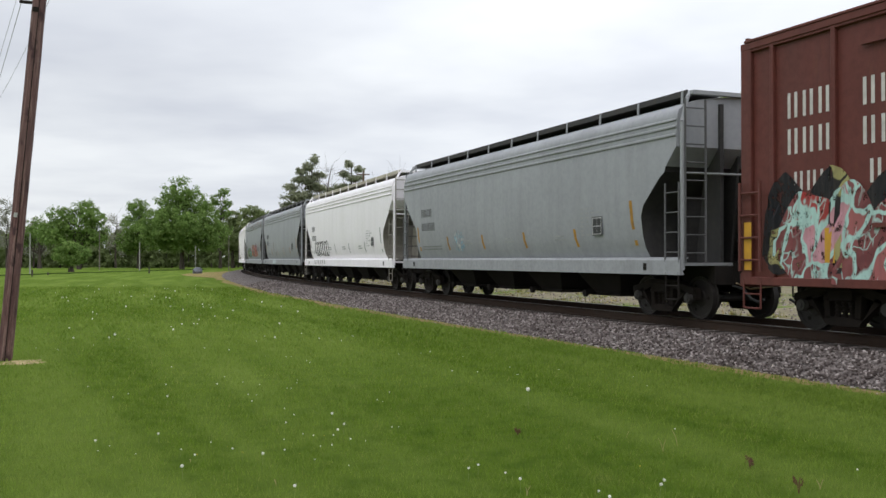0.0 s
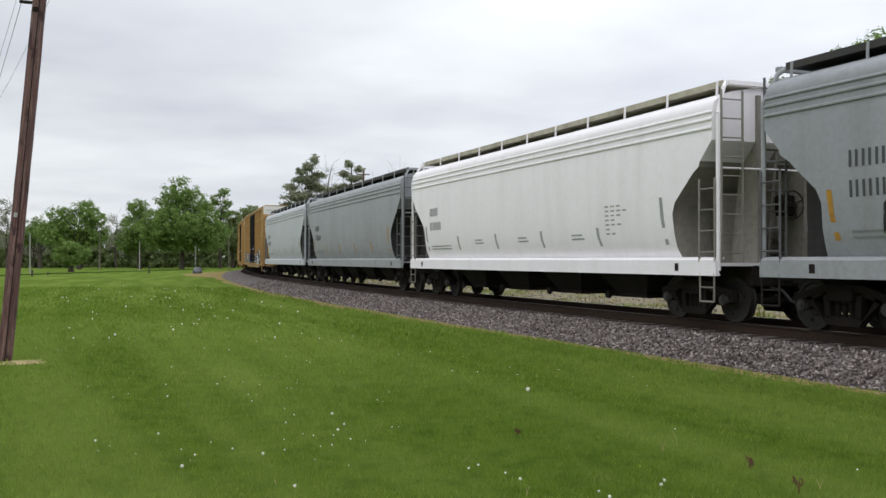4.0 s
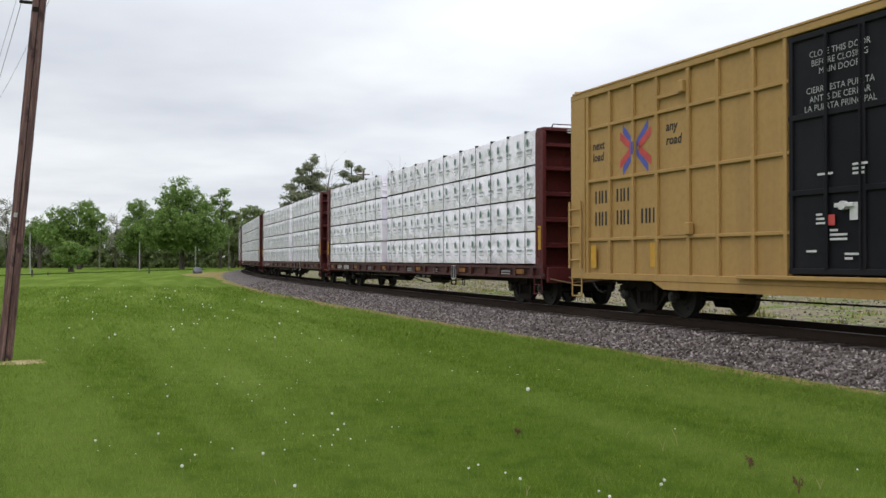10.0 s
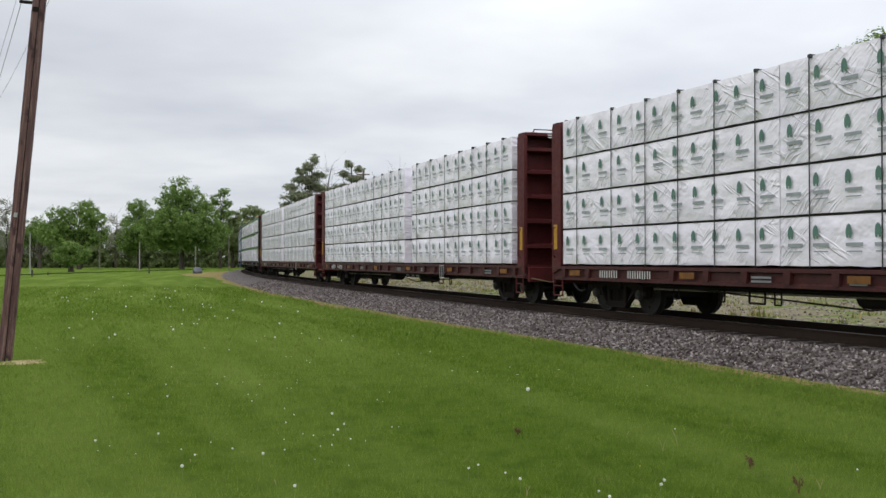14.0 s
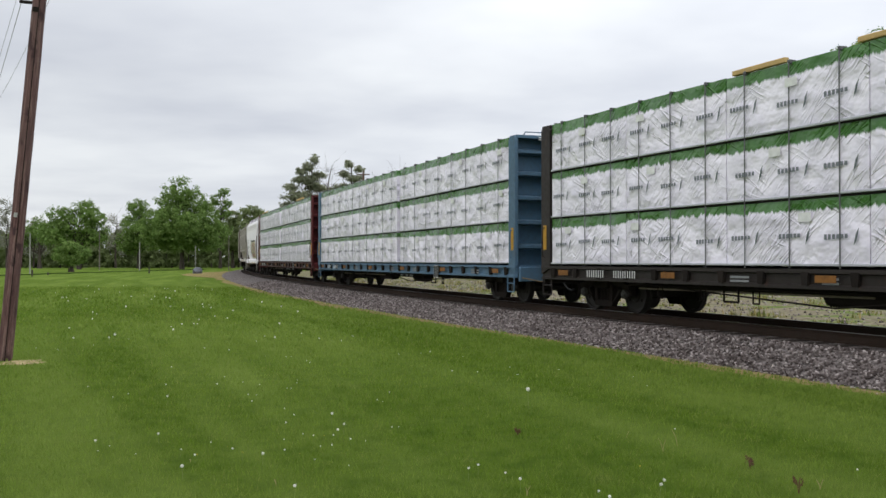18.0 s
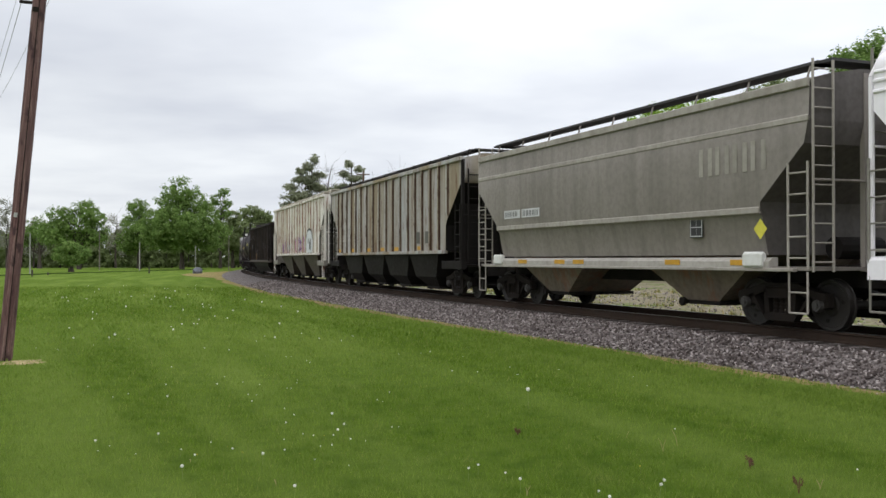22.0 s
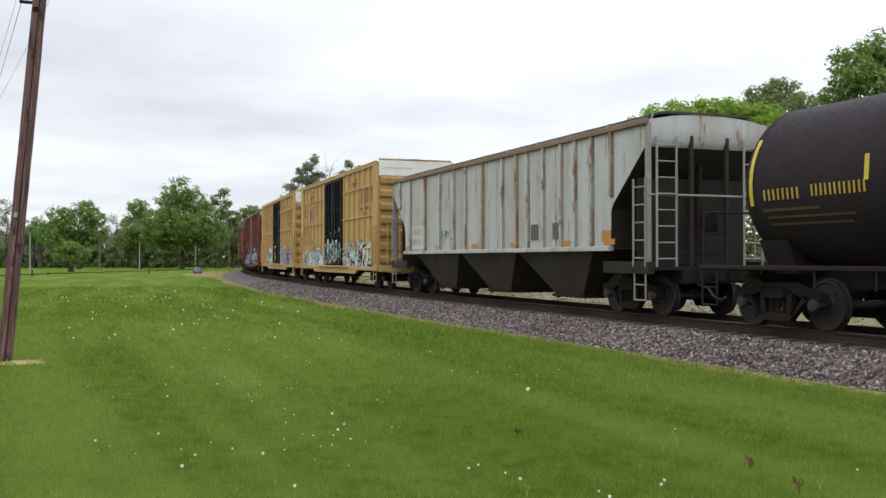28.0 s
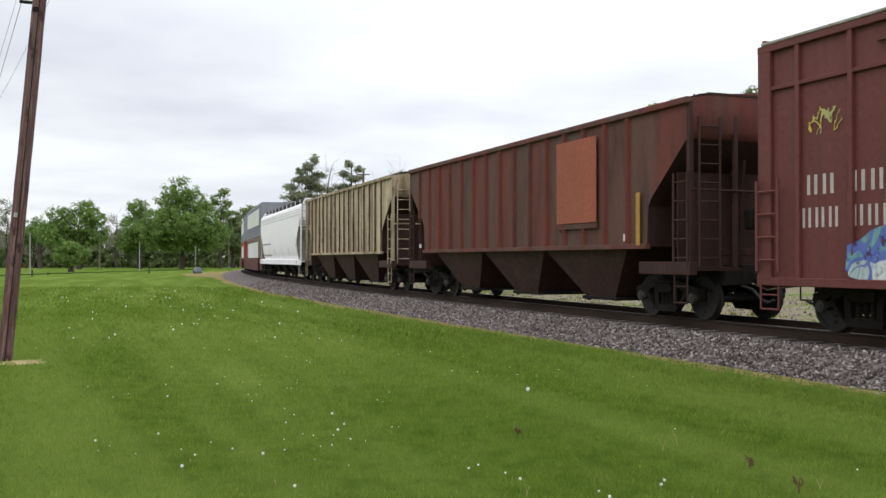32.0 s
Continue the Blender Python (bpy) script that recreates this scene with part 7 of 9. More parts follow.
def wrap_material(name, green_band):
    """White woven plastic wrap: wrinkled and folded, a little glossy; some printed with a green upper edge."""
    t = NT(name)
    def crease(turn, sc, lo, stretch):
        mp = t.n.new("ShaderNodeMapping")
        mp.inputs["Rotation"].default_value = (0, radians(turn), 0)
        t.l.new(t.coords(vary=30), mp.inputs["Vector"])
        mq = t.n.new("ShaderNodeMapping")
        mq.inputs["Scale"].default_value = (1, 1, stretch)
        t.l.new(mp.outputs[0], mq.inputs["Vector"])
        mp = mq
        nd = t.node("ShaderNodeTexNoise", Scale=sc, Detail=1.2, Roughness=.5, Distortion=.45)
        t.l.new(mp.outputs[0], nd.inputs["Vector"])
        return t.ramp(nd.outputs["Fac"], [(lo, 0.0), (lo + .045, 1.0), (lo + .09, 0.0)])
    where = t.ramp(t.noise(t.coords(vary=30), .9, 2), [(.44, 0.0), (.58, 1.0)])
    other = t.ramp(t.noise(t.coords((1, 1, 1.4), vary=61), 1.0, 2), [(.50, 0.0), (.62, 1.0)])
    fold = t.math("ADD", t.math("MULTIPLY", t.math("ADD", crease(52, .6, .43, 7.0), crease(40, .9, .50, 8.0)), where), t.math("MULTIPLY", crease(-30, .7, .52, 8.0), other))
    fine = t.noise(t.coords((1.3, 1.3, 1.6), vary=30), 1.3, 3, .5)
    c = t.mix(t.ramp(fine, [(.35, 0.0), (.7, 1.0)]), lin(245, 240, 251) if green_band else lin(248, 243, 253), lin(224, 219, 233) if green_band else lin(238, 233, 246))
    if green_band:
        tc = t.n.new("ShaderNodeTexCoord")
        sp = t.n.new("ShaderNodeSeparateXYZ")
        t.l.new(tc.outputs["Object"], sp.inputs[0])
        jag = t.noise(t.coords((5, 1, .4), vary=30), 1.6, 5, .75)
        oi = t.n.new("ShaderNodeObjectInfo")
        edge = t.math("ADD", sp.outputs["Z"], t.math("ADD", t.math("MULTIPLY", jag, .30), t.math("MULTIPLY", oi.outputs["Random"], .07)))
        nd = t.node("ShaderNodeMapRange"); nd.inputs["From Min"].default_value, nd.inputs["From Max"].default_value = 1.07, 1.11
        t.l.new(edge, nd.inputs["Value"])
        c = t.mix(nd.outputs[0], c, t.mix(fine, lin(54, 98, 42), lin(80, 126, 62)))
    hgt = t.math("ADD", t.math("MULTIPLY", fold, .16 if green_band else .17), t.math("MULTIPLY", fine, 1.4 if green_band else 1.0))
    return t.finish(c, .20, bump=hgt, dist=.10, strength=.95)


WRAP_WHITE = wrap_material("white_lumber_wrap", False)
WRAP_GREEN = wrap_material("white_and_green_lumber_wrap", True)


def pack_mesh(w, hgt, dep, seed, style):
    """A wrapped bundle, front face subdivided and pushed about so that the sheet sags, bulges and creases."""
    nx, nz = max(6, int(w / .16)), 7
    mb = MB()
    def wob(x, z):
        p = Vector((x * 1.9 + seed * 7.3, z * 2.6, seed * 1.7))
        return .024 * noise.noise(p) + .020 * noise.noise(p * 2.7) + .012 * noise.noise(Vector((x * 6.0 + z * 4.2, seed * 3.1, z * .8)))
    grid = []
    for j in range(nz + 1):
        z = hgt * j / nz
        row = []
        for i in range(nx + 1):
            x = w * i / nx
            edge = min(i, nx - i, j, nz - j) == 0
            y = -dep / 2 + (0.012 if edge else -abs(wob(x, z)) * 1.0)
            zz = z + (noise.noise(Vector((x * 3, seed, 0))) * .018 if j == 0 else 0)
            row.append((x, y, zz))
        grid.append(row)
    vs = [p for r in grid for p in r]
    fs = [(j * (nx + 1) + i, j * (nx + 1) + i + 1, (j + 1) * (nx + 1) + i + 1, (j + 1) * (nx + 1) + i) for j in range(nz) for i in range(nx)]
    n0 = len(vs)
    back = [(x, dep / 2, z) for (x, z) in ((0, 0), (w, 0), (w, hgt), (0, hgt))]
    vs += back
    bot = [i for i in range(nx + 1)]
    top = [nz * (nx + 1) + i for i in range(nx + 1)]
    lef = [j * (nx + 1) for j in range(nz + 1)]
    rig = [j * (nx + 1) + nx for j in range(nz + 1)]
    fs += [tuple(bot[::-1]) + (n0, n0 + 1), tuple(top) + (n0 + 2, n0 + 3), tuple(lef) + (n0 + 3, n0), tuple(rig[::-1]) + (n0 + 1, n0 + 2), (n0 + 1, n0, n0 + 3, n0 + 2)]
    mb.add(vs, fs)
    return mb.mesh("lumber_pack", WRAP_GREEN if style else WRAP_WHITE, 50)


def print_meshes(w, hgt, style, seed):
    rng = random.Random(seed)
    y = -.62
    a, b_ = MB(), MB()
    if not style:
        n = max(1, round(w / .66))
        for k in range(n):
            cx = w * (k + .5) / n + rng.uniform(-.04, .04)
            zb = hgt * .50
            # a round-headed tree sign and lines of print under it
            pts = [(-.055, 0), (-.015, 0), (-.015, .04), (.02, .04), (.02, 0), (.06, 0), (.078, .08), (.07, .18), (.035, .25), (0, .275), (-.04, .25), (-.07, .18), (-.075, .08)]
            a.add([(cx + px * .84 - .06, y, zb + .04 + pz * .80) for px, pz in pts], [tuple(range(len(pts)))])
            for q, (wd, hh) in enumerate(((.34, .055), (.30, .02))):
                b_.add([(cx - wd / 2 + .05, y, zb - .09 - q * .09), (cx + wd / 2 + .05, y, zb - .09 - q * .09), (cx + wd / 2 + .05, y, zb - .09 - q * .09 + hh), (cx - wd / 2 + .05, y, zb - .09 - q * .09 + hh)], [(0, 1, 2, 3)])
        return a, b_
    n = max(1, round(w / 1.25))
    for k in range(n):
        cx = w * (k + .5) / n + rng.uniform(-.08, .08)
        zb = hgt * rng.uniform(.36, .44)
        for q in range(6):
            u = cx - .32 + q * .085
            b_.add([(u, y, zb + q * .004), (u + .06, y, zb + q * .004), (u + .06, y, zb + .085), (u, y, zb + .085)], [(0, 1, 2, 3)])
        # a leaf-like dark sign
        a.add([(cx + .28, y, zb - .10), (cx + .34, y, zb - .02), (cx + .39, y, zb + .18), (cx + .32, y, zb + .08)], [(0, 1, 2, 3)])
    return a, b_


PACKS = {}


def lumber_pack(car, x, z, w, hgt, sd, style, seed):
    key = (round(w, 2), round(hgt, 2), style, seed % 6)
    if key not in PACKS:
        a, b_ = print_meshes(w, hgt, style, seed)
        PACKS[key] = (pack_mesh(w, hgt, 1.16, seed % 6 + 1, style), a.mesh("printed_sign", PRINT_DARK if style else PRINT_TREE), b_.mesh("printed_text", PRINT_MID if style else PRINT_GREY))
    me, pa, pb = PACKS[key]
    m = pose(x, sd * .98, z) if sd < 0 else pose(x + w, sd * .98, z, 0, 0, 180)
    pk = part("lumber_pack", me, None, car, at=m)
    tagged(part("printed_sign", pa, None, pk), kind="stuff")
    tagged(part("printed_text", pb, None, pk), kind="stuff")
    return pk


def centre_beam(label, s_l, s_r, mat, style, groups, seed, tiers=4, strap=True, timber=(), pockets=PLATE_DULL):
    car, L, b = new_car("centre_beam_flatcar", label, "flat wagon", s_l, s_r, 2.1)
    h = L / 2
    rng = random.Random(seed)
    # deck and side sills
    part("deck", MB().box(-h, h, -1.52, 1.52, .98, 1.05), mat, car)
    for sd in (-1, 1):
        sill = part("side_sill", MB().prism([(sd * 1.50, .72), (sd * 1.58, .72), (sd * 1.58, .78), (sd * 1.54, .80), (sd * 1.54, .96), (sd * 1.60, .98), (sd * 1.60, 1.04), (sd * 1.50, 1.05)], 0, -h, h), P_REDSILL if mat is P_RED else mat, car)
        nn = 22
        for i in range(nn):
            x = -h + .6 + (L - 1.2) * i / (nn - 1)
            part("stake_pocket", MB().prism([(x - .06, .78), (x + .06, .78), (x + .085, 1.0), (x - .085, 1.0)], 1, sd * 1.53, sd * 1.615), IRON if style else P_REDSILL, sill)
        for i in range(6):
            x = -h + .9 + (L - 2.4) * i / 5
            part("reflector", MB().box(x, x + .45, min(sd * 1.617, sd * 1.621), max(sd * 1.617, sd * 1.621), .83, .95), pockets, sill, "dull yellow reflective plate")
    tagged(bars(char_bars(4, -h + 2.2, .80, .14, .16, .35) + char_bars(5, -h + 3.3, .80, .13, .16, .35), WHITE_MARK, car, -1.623), kind="stuff")
    tagged(bars([(-h + x, -h + x + w, .80 + q * .07, .84 + q * .07) for x, w in ((7.1, .5), (9.3, .35), (12.2, .55), (15.0, .4), (20.5, .6)) for q in (0, 1)], GREY_MARK, car, -1.601), kind="stuff")
    dp = part("data_panel", MB().box(h - 6.3, h - 5.9, -1.63, -1.622, .62, 1.02), DARK_BOARD, car, "black data panel with white frame")
    bars([(h - 6.3, h - 5.9, .62, .635), (h - 6.3, h - 5.9, 1.005, 1.02), (h - 6.3, h - 6.285, .62, 1.02), (h - 5.915, h - 5.9, .62, 1.02), (h - 6.11, h - 6.09, .64, 1.0)], WHITE_MARK, dp, -1.634)
    # bulkheads
    for e in (-1, 1):
        x1, x0 = e * h, e * (h - .40)
        bk = part("bulkhead", MB().box(min(x0, x0 + e * .05), max(x0, x0 + e * .05), -1.50, 1.50, 1.0, 4.50), mat, car, "ribbed steel end bulkhead")
        for sd in (-1, 1):
            part("bulkhead_flange", MB().prism([(x0 - e * .02, 1.0), (x0 - e * .02, 4.40), (x0 + e * .06, 4.52), (x1 - e * .06, 4.52), (x1, 4.40), (x1, .85)], 1, sd * 1.50, sd * 1.59), mat, bk)
            part("reflector", MB().box(min(x1 - e * .10, x1 - e * .26), max(x1 - e * .10, x1 - e * .26), min(sd * 1.592, sd * 1.597), max(sd * 1.592, sd * 1.597), 1.45, 2.05), YELLOW, bk, "yellow reflective strip")
        for y in (-.5, .5):
            part("bulkhead_post", MB().box(min(x0, x1 - e * .04), max(x0, x1 - e * .04), y - .06, y + .06, 1.0, 4.45, c=.02), mat, bk)
        for z in (1.55, 2.2, 2.85, 3.5, 4.1):
            part("bulkhead_rib", MB().prism([(x0, z - .10), (x1 - e * .10, z - .04), (x1 - e * .10, z + .04), (x0, z + .10)], 1, -1.50, 1.50), mat, bk)
        part("top_rail", MB().box(min(x0, x1), max(x0, x1), -1.55, 1.55, 4.44, 4.53, c=.015), mat, bk)
        part("grab_iron", MB().pipe([(x1 - e * .08, -1.3, 4.53), (x1 - e * .08, -1.25, 4.62), (x1 - e * .08, -.6, 4.62), (x1 - e * .08, -.55, 4.53)], .015, 5), mat, bk)
        tagged(bars([(-.9, -.35, 4.40, 4.43), (-.9, -.4, 4.46, 4.49)], WHITE_MARK, bk, 0, end=x1 + e * .004), kind="stuff")
        if e > 0:
            lettering("CAUTION", .12, WHITE_MARK, bk, x1 + .004, .3, 4.48, end=True)
        ladder(car, x1 + e * .02, .75, 1.1, 4.3, .45, 8, mat, "y", .016)
        for sd in (-1, 1):
            part("grab_handle", MB().pipe([(x1 - e * .18, sd * 1.60, 1.25), (x1 - e * .18, sd * 1.66, 1.3), (x1 - e * .18, sd * 1.66, 1.95), (x1 - e * .18, sd * 1.60, 2.0)], .016, 5), mat, car)
            step(car, x1 - e * .5 if e > 0 else x1 + .08, mat, sd * 1.58, .34, .80)
        part("end_sill", MB().box(min(x1, x1 + e * .12), max(x1, x1 + e * .12), -1.5, 1.5, .62, 1.0, c=.02), mat, car)
        part("draft_box", MB().box(min(x1 - e * .6, x1 + e * .45), max(x1 - e * .6, x1 + e * .45), -.32, .32, .66, 1.06, c=.02), UNDER, car)
        part("cut_lever", MB().pipe([(x1 + e * .14, -1.45, .72), (x1 + e * .35, -1.0, .62), (x1 + e * .4, -.2, .70)], .016, 5), flat("pale_lever", lin(130, 112, 80), .6), car)
    brake_wheel(car, h + .08, -.1, 2.0, IRON)
    # spine between the two rows of timber
    part("centre_beam", MB().box(-h + .4, h - .4, -.12, .12, 1.05, 4.42).box(-h + .2, h - .2, -.28, .28, 4.36, 4.46, c=.02), mat, car)
    part("centre_sill", MB().box(-h, h, -.33, .33, .55, .98), UNDER, car)
    for e in (-1, 1):
        part("truss_rod", MB().pipe([(e * (b - 1.6), -1.35, .70), (e * 2.2, -1.35, .42), (e * .3, -1.35, .60)], .017, 5).pipe([(e * 4.5, -1.35, .74), (e * 4.5, -1.35, .42)], .022, 5).pipe([(e * 4.9, -1.35, .74), (e * 4.9, -1.35, .42), (e * 4.5, -1.35, .42)], .022, 5), IRON, car)
    # brake rigging seen under the sill: long rods in hangers
    part("brake_rod", MB().pipe([(-b + 1.5, -1.15, .58), (-1.6, -1.15, .60)], .020, 6), P_RODPALE, car, "pale dusty brake rod")
    part("train_pipe", MB().pipe([(-b + 1.3, -1.28, .66), (b - 1.6, -1.28, .66)], .024, 6), IRON, car)
    for x in (-b + 2.2, -b + 3.6, -b + 5.1, 3.2, 5.0):
        part("rod_hanger", MB().pipe([(x, -1.16, .76), (x, -1.16, .40), (x + .16, -1.16, .40), (x + .16, -1.16, .76)], .017, 5), IRON, car)
    tagged(bars([(x, x + w_, .605, .665) for x, w_ in ((1.0, .16), (1.22, .1), (1.62, .28), (2.1, .36))], GREY_MARK, car, -1.345), kind="stuff")
    part("rigging_plate", MB().box(.9, 2.6, -1.34, -1.32, .57, .70, c=.005), UNDER, car)
    part("brake_cylinder", MB().cyl((1.4, -.8, .60), (2.6, -.8, .60), .20, 12), UNDER, car)
    part("air_reservoir", MB().cyl((-2.8, -.8, .62), (-1.4, -.8, .62), .22, 12), UNDER, car)
    # load: tiers of packs on both sides
    free = L - .92
    packs = [(a - h, c - h) for g in groups for a, c in zip(g, g[1:])]      # ends of each pack along the deck
    th = (4.47 - 1.075) / tiers
    top = 4.53                # the uppermost packs stand a little taller
    for sd in (-1, 1):
        for k in range(tiers):
            for q, (x0, x1) in enumerate(packs):
                lumber_pack(car, x0 + .012, 1.075 + k * th + .022, x1 - x0 - .024, th - .03 - rng.uniform(0, .02) + (top - 4.47 if k == tiers - 1 else 0), sd, style, seed * 5 + k * 3 + q)
        # dark dunnage lines between the tiers and straps over the side
        for k in range(1, tiers):
            for g in groups:
                part("dunnage", MB().box(g[0] - h + .05, g[-1] - h - .05, min(sd * .45, sd * 1.565), max(sd * .45, sd * 1.565), 1.075 + k * th - .012, 1.075 + k * th + .018), UNDER, car)
        if style:        # pale hems and pasted labels on the wrapping
            for k in range(tiers):
                z = 1.075 + k * th
                for g in groups:
                    part("wrap_hem", MB().box(g[0] - h + .03, g[-1] - h - .03, min(sd * 1.56, sd * 1.602), max(sd * 1.56, sd * 1.602), z + .02, z + .06, c=.008), WRAP_HEM, car)
                for q in range(7):
                    u = -h + 1.2 + (L - 2.6) * (q + rng.uniform(-.25, .25)) / 6
                    part("label_sheet", MB().box(u, u + .28, min(sd * 1.605, sd * 1.609), max(sd * 1.605, sd * 1.609), z + th * .66, z + th * .66 + .15), LABEL_WHITE, car)
        for x, x1 in packs:
            w = x1 - x
            m = max(1, round(w / 1.25))
            for u in range(m):
                px = x + w * (u + .5) / m
                if strap:
                    part("strap", MB().box(px - .013, px + .013, min(sd * 1.598, sd * 1.604), max(sd * 1.598, sd * 1.604), 1.05, top).box(px - .03, px + .03, min(sd * 1.45, sd * 1.608), max(sd * 1.45, sd * 1.608), top - .05, top + .012, c=.01), STRAP_GREY if style else STRAP, car)
        if timber:
            for u0, u1 in timber:
                part("timber_batten", MB().box(-h + .5 + free * u0, -h + .5 + free * u1, min(sd * 1.48, sd * 1.58), max(sd * 1.48, sd * 1.58), top - .01, top + .08, c=.01), LUMBER_TIMBER, car, "bare timber batten on the load's top edge")
    return car


def build_flatcars():
    R = "dark red centre-beam flatcar stacked with white-wrapped timber printed with green trees"
    loads = ([[.46, 4.59, 8.93], [9.63, 13.8, 18.1, 22.6]], [[.46, 4.63, 8.63, 13.07], [13.88, 17.98, 22.9]], [[.46, 3.37, 7.76, 12.1], [12.4, 16.6, 19.7, 22.88]],
             [[.46, 4.37, 8.59, 13.05], [13.84, 18.0, 22.4]], [[.46, 2.78, 5.62, 8.45, 11.0], [11.76, 14.4, 17.2, 20.0, 22.74]])
    for k, (a, b_) in enumerate(((-204.0, -180.95), (-228.78, -205.43), (-253.74, -230.4), (-278.45, -255.2), (-303.1, -279.9))):
        centre_beam(R, a, b_, P_RED, 0, loads[k], 10 + k, 4)
    centre_beam("black centre-beam flatcar with white and green wrapped timber", -327.66, -304.6, P_BLK, 1, [[.47, 3.7, 6.95, 10.22, 13.0, 15.78], [16.91, 18.84, 20.65, 22.51]], 21, 3, timber=((.30, .36), (.43, .51), (.88, .985)))
    centre_beam("light blue centre-beam flatcar with white and green wrapped timber", -352.7, -329.1, P_BLU, 1, [[.46, 3.9, 8.4, 13.0], [13.4, 18.2, 23.1]], 22, 3)
    centre_beam("dark red centre-beam flatcar with white and green wrapped timber", -377.6, -354.3, P_RED, 1, [[.46, 2.6, 4.83, 7.2, 9.2, 11.17], [11.67, 13.91, 16.05, 18.12, 20.28, 22.5]], 23, 3, timber=((.07, .17), (.785, .885)))


build_flatcars()
# ---------- ribbed hoppers, smooth hopper, coal gondola, tanks, well wagons ----------
P_BONE = panel_paint("bone_white_rusty_paint", lin(222, 219, 213), lin(208, 203, 193), lin(158, 142, 124), lin(118, 72, 52), .95, .4, worn=.53)
P_WARM = panel_paint("weathered_grey_hopper_paint", lin(172, 172, 172), lin(146, 134, 114), lin(112, 92, 72), lin(92, 58, 40), .75, .6)
P_COOL = panel_paint("pale_blue_grey_hopper_paint", lin(180, 182, 184), lin(170, 170, 168), lin(142, 128, 108), lin(122, 74, 46), .8, .45, worn=.56)
P_OXIDE = panel_paint("dark_oxide_hopper_paint", lin(106, 58, 52), lin(92, 72, 64), lin(58, 44, 40), lin(112, 60, 44), .5, .6)
P_OXDARK = paint("dark_oxide_end", lin(62, 42, 38), dirt=.45, streak=.5, rust=.2, dirtcol=(.022, .017, .015, 1), spec=.1)
P_CREAM = panel_paint("soiled_cream_hopper_paint", lin(188, 173, 148), lin(156, 137, 112), lin(66, 50, 38), lin(86, 52, 36), .8, .8)
RIB_WARM = rib_paint("weathered_rib", lin(178, 176, 170), lin(148, 136, 118), lin(76, 48, 36))
RIB_BONE = rib_paint("bone_white_rib", lin(216, 212, 204), lin(198, 190, 176), lin(120, 76, 58))
RIB_COOL = rib_paint("pale_grey_rib", lin(180, 182, 182), lin(164, 140, 120), lin(124, 76, 50))
RIB_OXIDE = rib_paint("oxide_rib", lin(100, 52, 46), lin(76, 50, 46), lin(108, 58, 44))
# rib sides: rust, and the shade on the slanted faces painted in as darker colour
SIDE_WARM = rib_paint("shaded_rusty_rib_side", lin(88, 74, 62), lin(68, 50, 40), lin(54, 34, 26))
SIDE_BONE = rib_paint("shaded_rusty_bone_rib_side", lin(176, 168, 154), lin(158, 142, 122), lin(116, 74, 56))
SIDE_COOL = rib_paint("shaded_rusty_grey_rib_side", lin(138, 136, 130), lin(120, 110, 98), lin(98, 72, 56))
RIB_CREAM = rib_paint("cream_rib", lin(196, 184, 160), lin(176, 160, 132), lin(120, 84, 58))
# even dark tones, used mostly for bays and ends
P_BAYBROWN = paint("dark_brown_bay", lin(72, 64, 57), dirt=.5, streak=.6, rust=.15, dirtcol=(.03, .026, .022, 1))
P_BAYDARK = paint("near_black_bay", (.011, .0095, .009, 1), dirt=.35, streak=.4, dirtcol=(.026, .021, .018, 1), spec=.05)
P_BLACKBROWN = paint("black_brown_end", lin(46, 41, 39), dirt=.4, streak=.5, dirtcol=(.016, .013, .012, 1), spec=.1)
P_BAYBLACKBROWN = paint("brown_black_bay", lin(58, 51, 46), dirt=.5, streak=.6, rust=.15, dirtcol=(.02, .017, .015, 1), spec=.1)
P_RUSTRAIL = paint("rust_brown_rail", lin(122, 98, 82), dirt=.4, streak=.4, rust=.6)
P_TAUPE = paint("taupe_grey_hopper_paint", lin(130, 123, 117), dirt=.36, streak=.62, fade=.18, dirtcol=(.12, .106, .09, 1))
# darker copy of the taupe: holds the shade of the end besides grime
P_TAUPE_END = paint("shaded_grimy_taupe_end", lin(84, 79, 76), dirt=.4, streak=.5, dirtcol=(.035, .03, .027, 1))
P_BAYTAN = paint("rusty_beige_bay", lin(116, 104, 90), dirt=.5, streak=.6, rust=.5, rustpos=.56, dirtcol=(.06, .05, .042, 1))
P_SILLPALE = paint("pale_sill_paint", lin(164, 159, 152), dirt=.35, streak=.4, dirtcol=(.12, .10, .085, 1))
P_TAUPE_BAND = paint("pale_taupe_band", lin(154, 148, 140), dirt=.35, streak=.5, dirtcol=(.12, .10, .08, 1))
P_COAL = panel_paint("sooty_gondola_paint", (.0200, .0160, .0150, 1), (.0120, .0100, .0100, 1), (.050, .037, .031, 1), (.060, .032, .022, 1), .4, .55, .08, worn=.55)
P_TANK = paint("black_tank_paint", (.0165, .0112, .0145, 1), dirt=.3, streak=.45, rough=.58, dirtcol=(.034, .024, .027, 1), spec=.12)
# base raised for the sky's sheen on this tank; the noise is dust
P_TANK2 = paint("dusty_sheen_tank_paint", (.042, .032, .039, 1), dirt=.4, streak=.5, rough=.5, dirtcol=(.075, .058, .060, 1), spec=.28)
LETTER_YEL = flat("yellow_lettering", lin(180, 150, 58), .6)
LETTER_OCHRE = flat("dull_ochre_print", lin(74, 62, 32), .8)


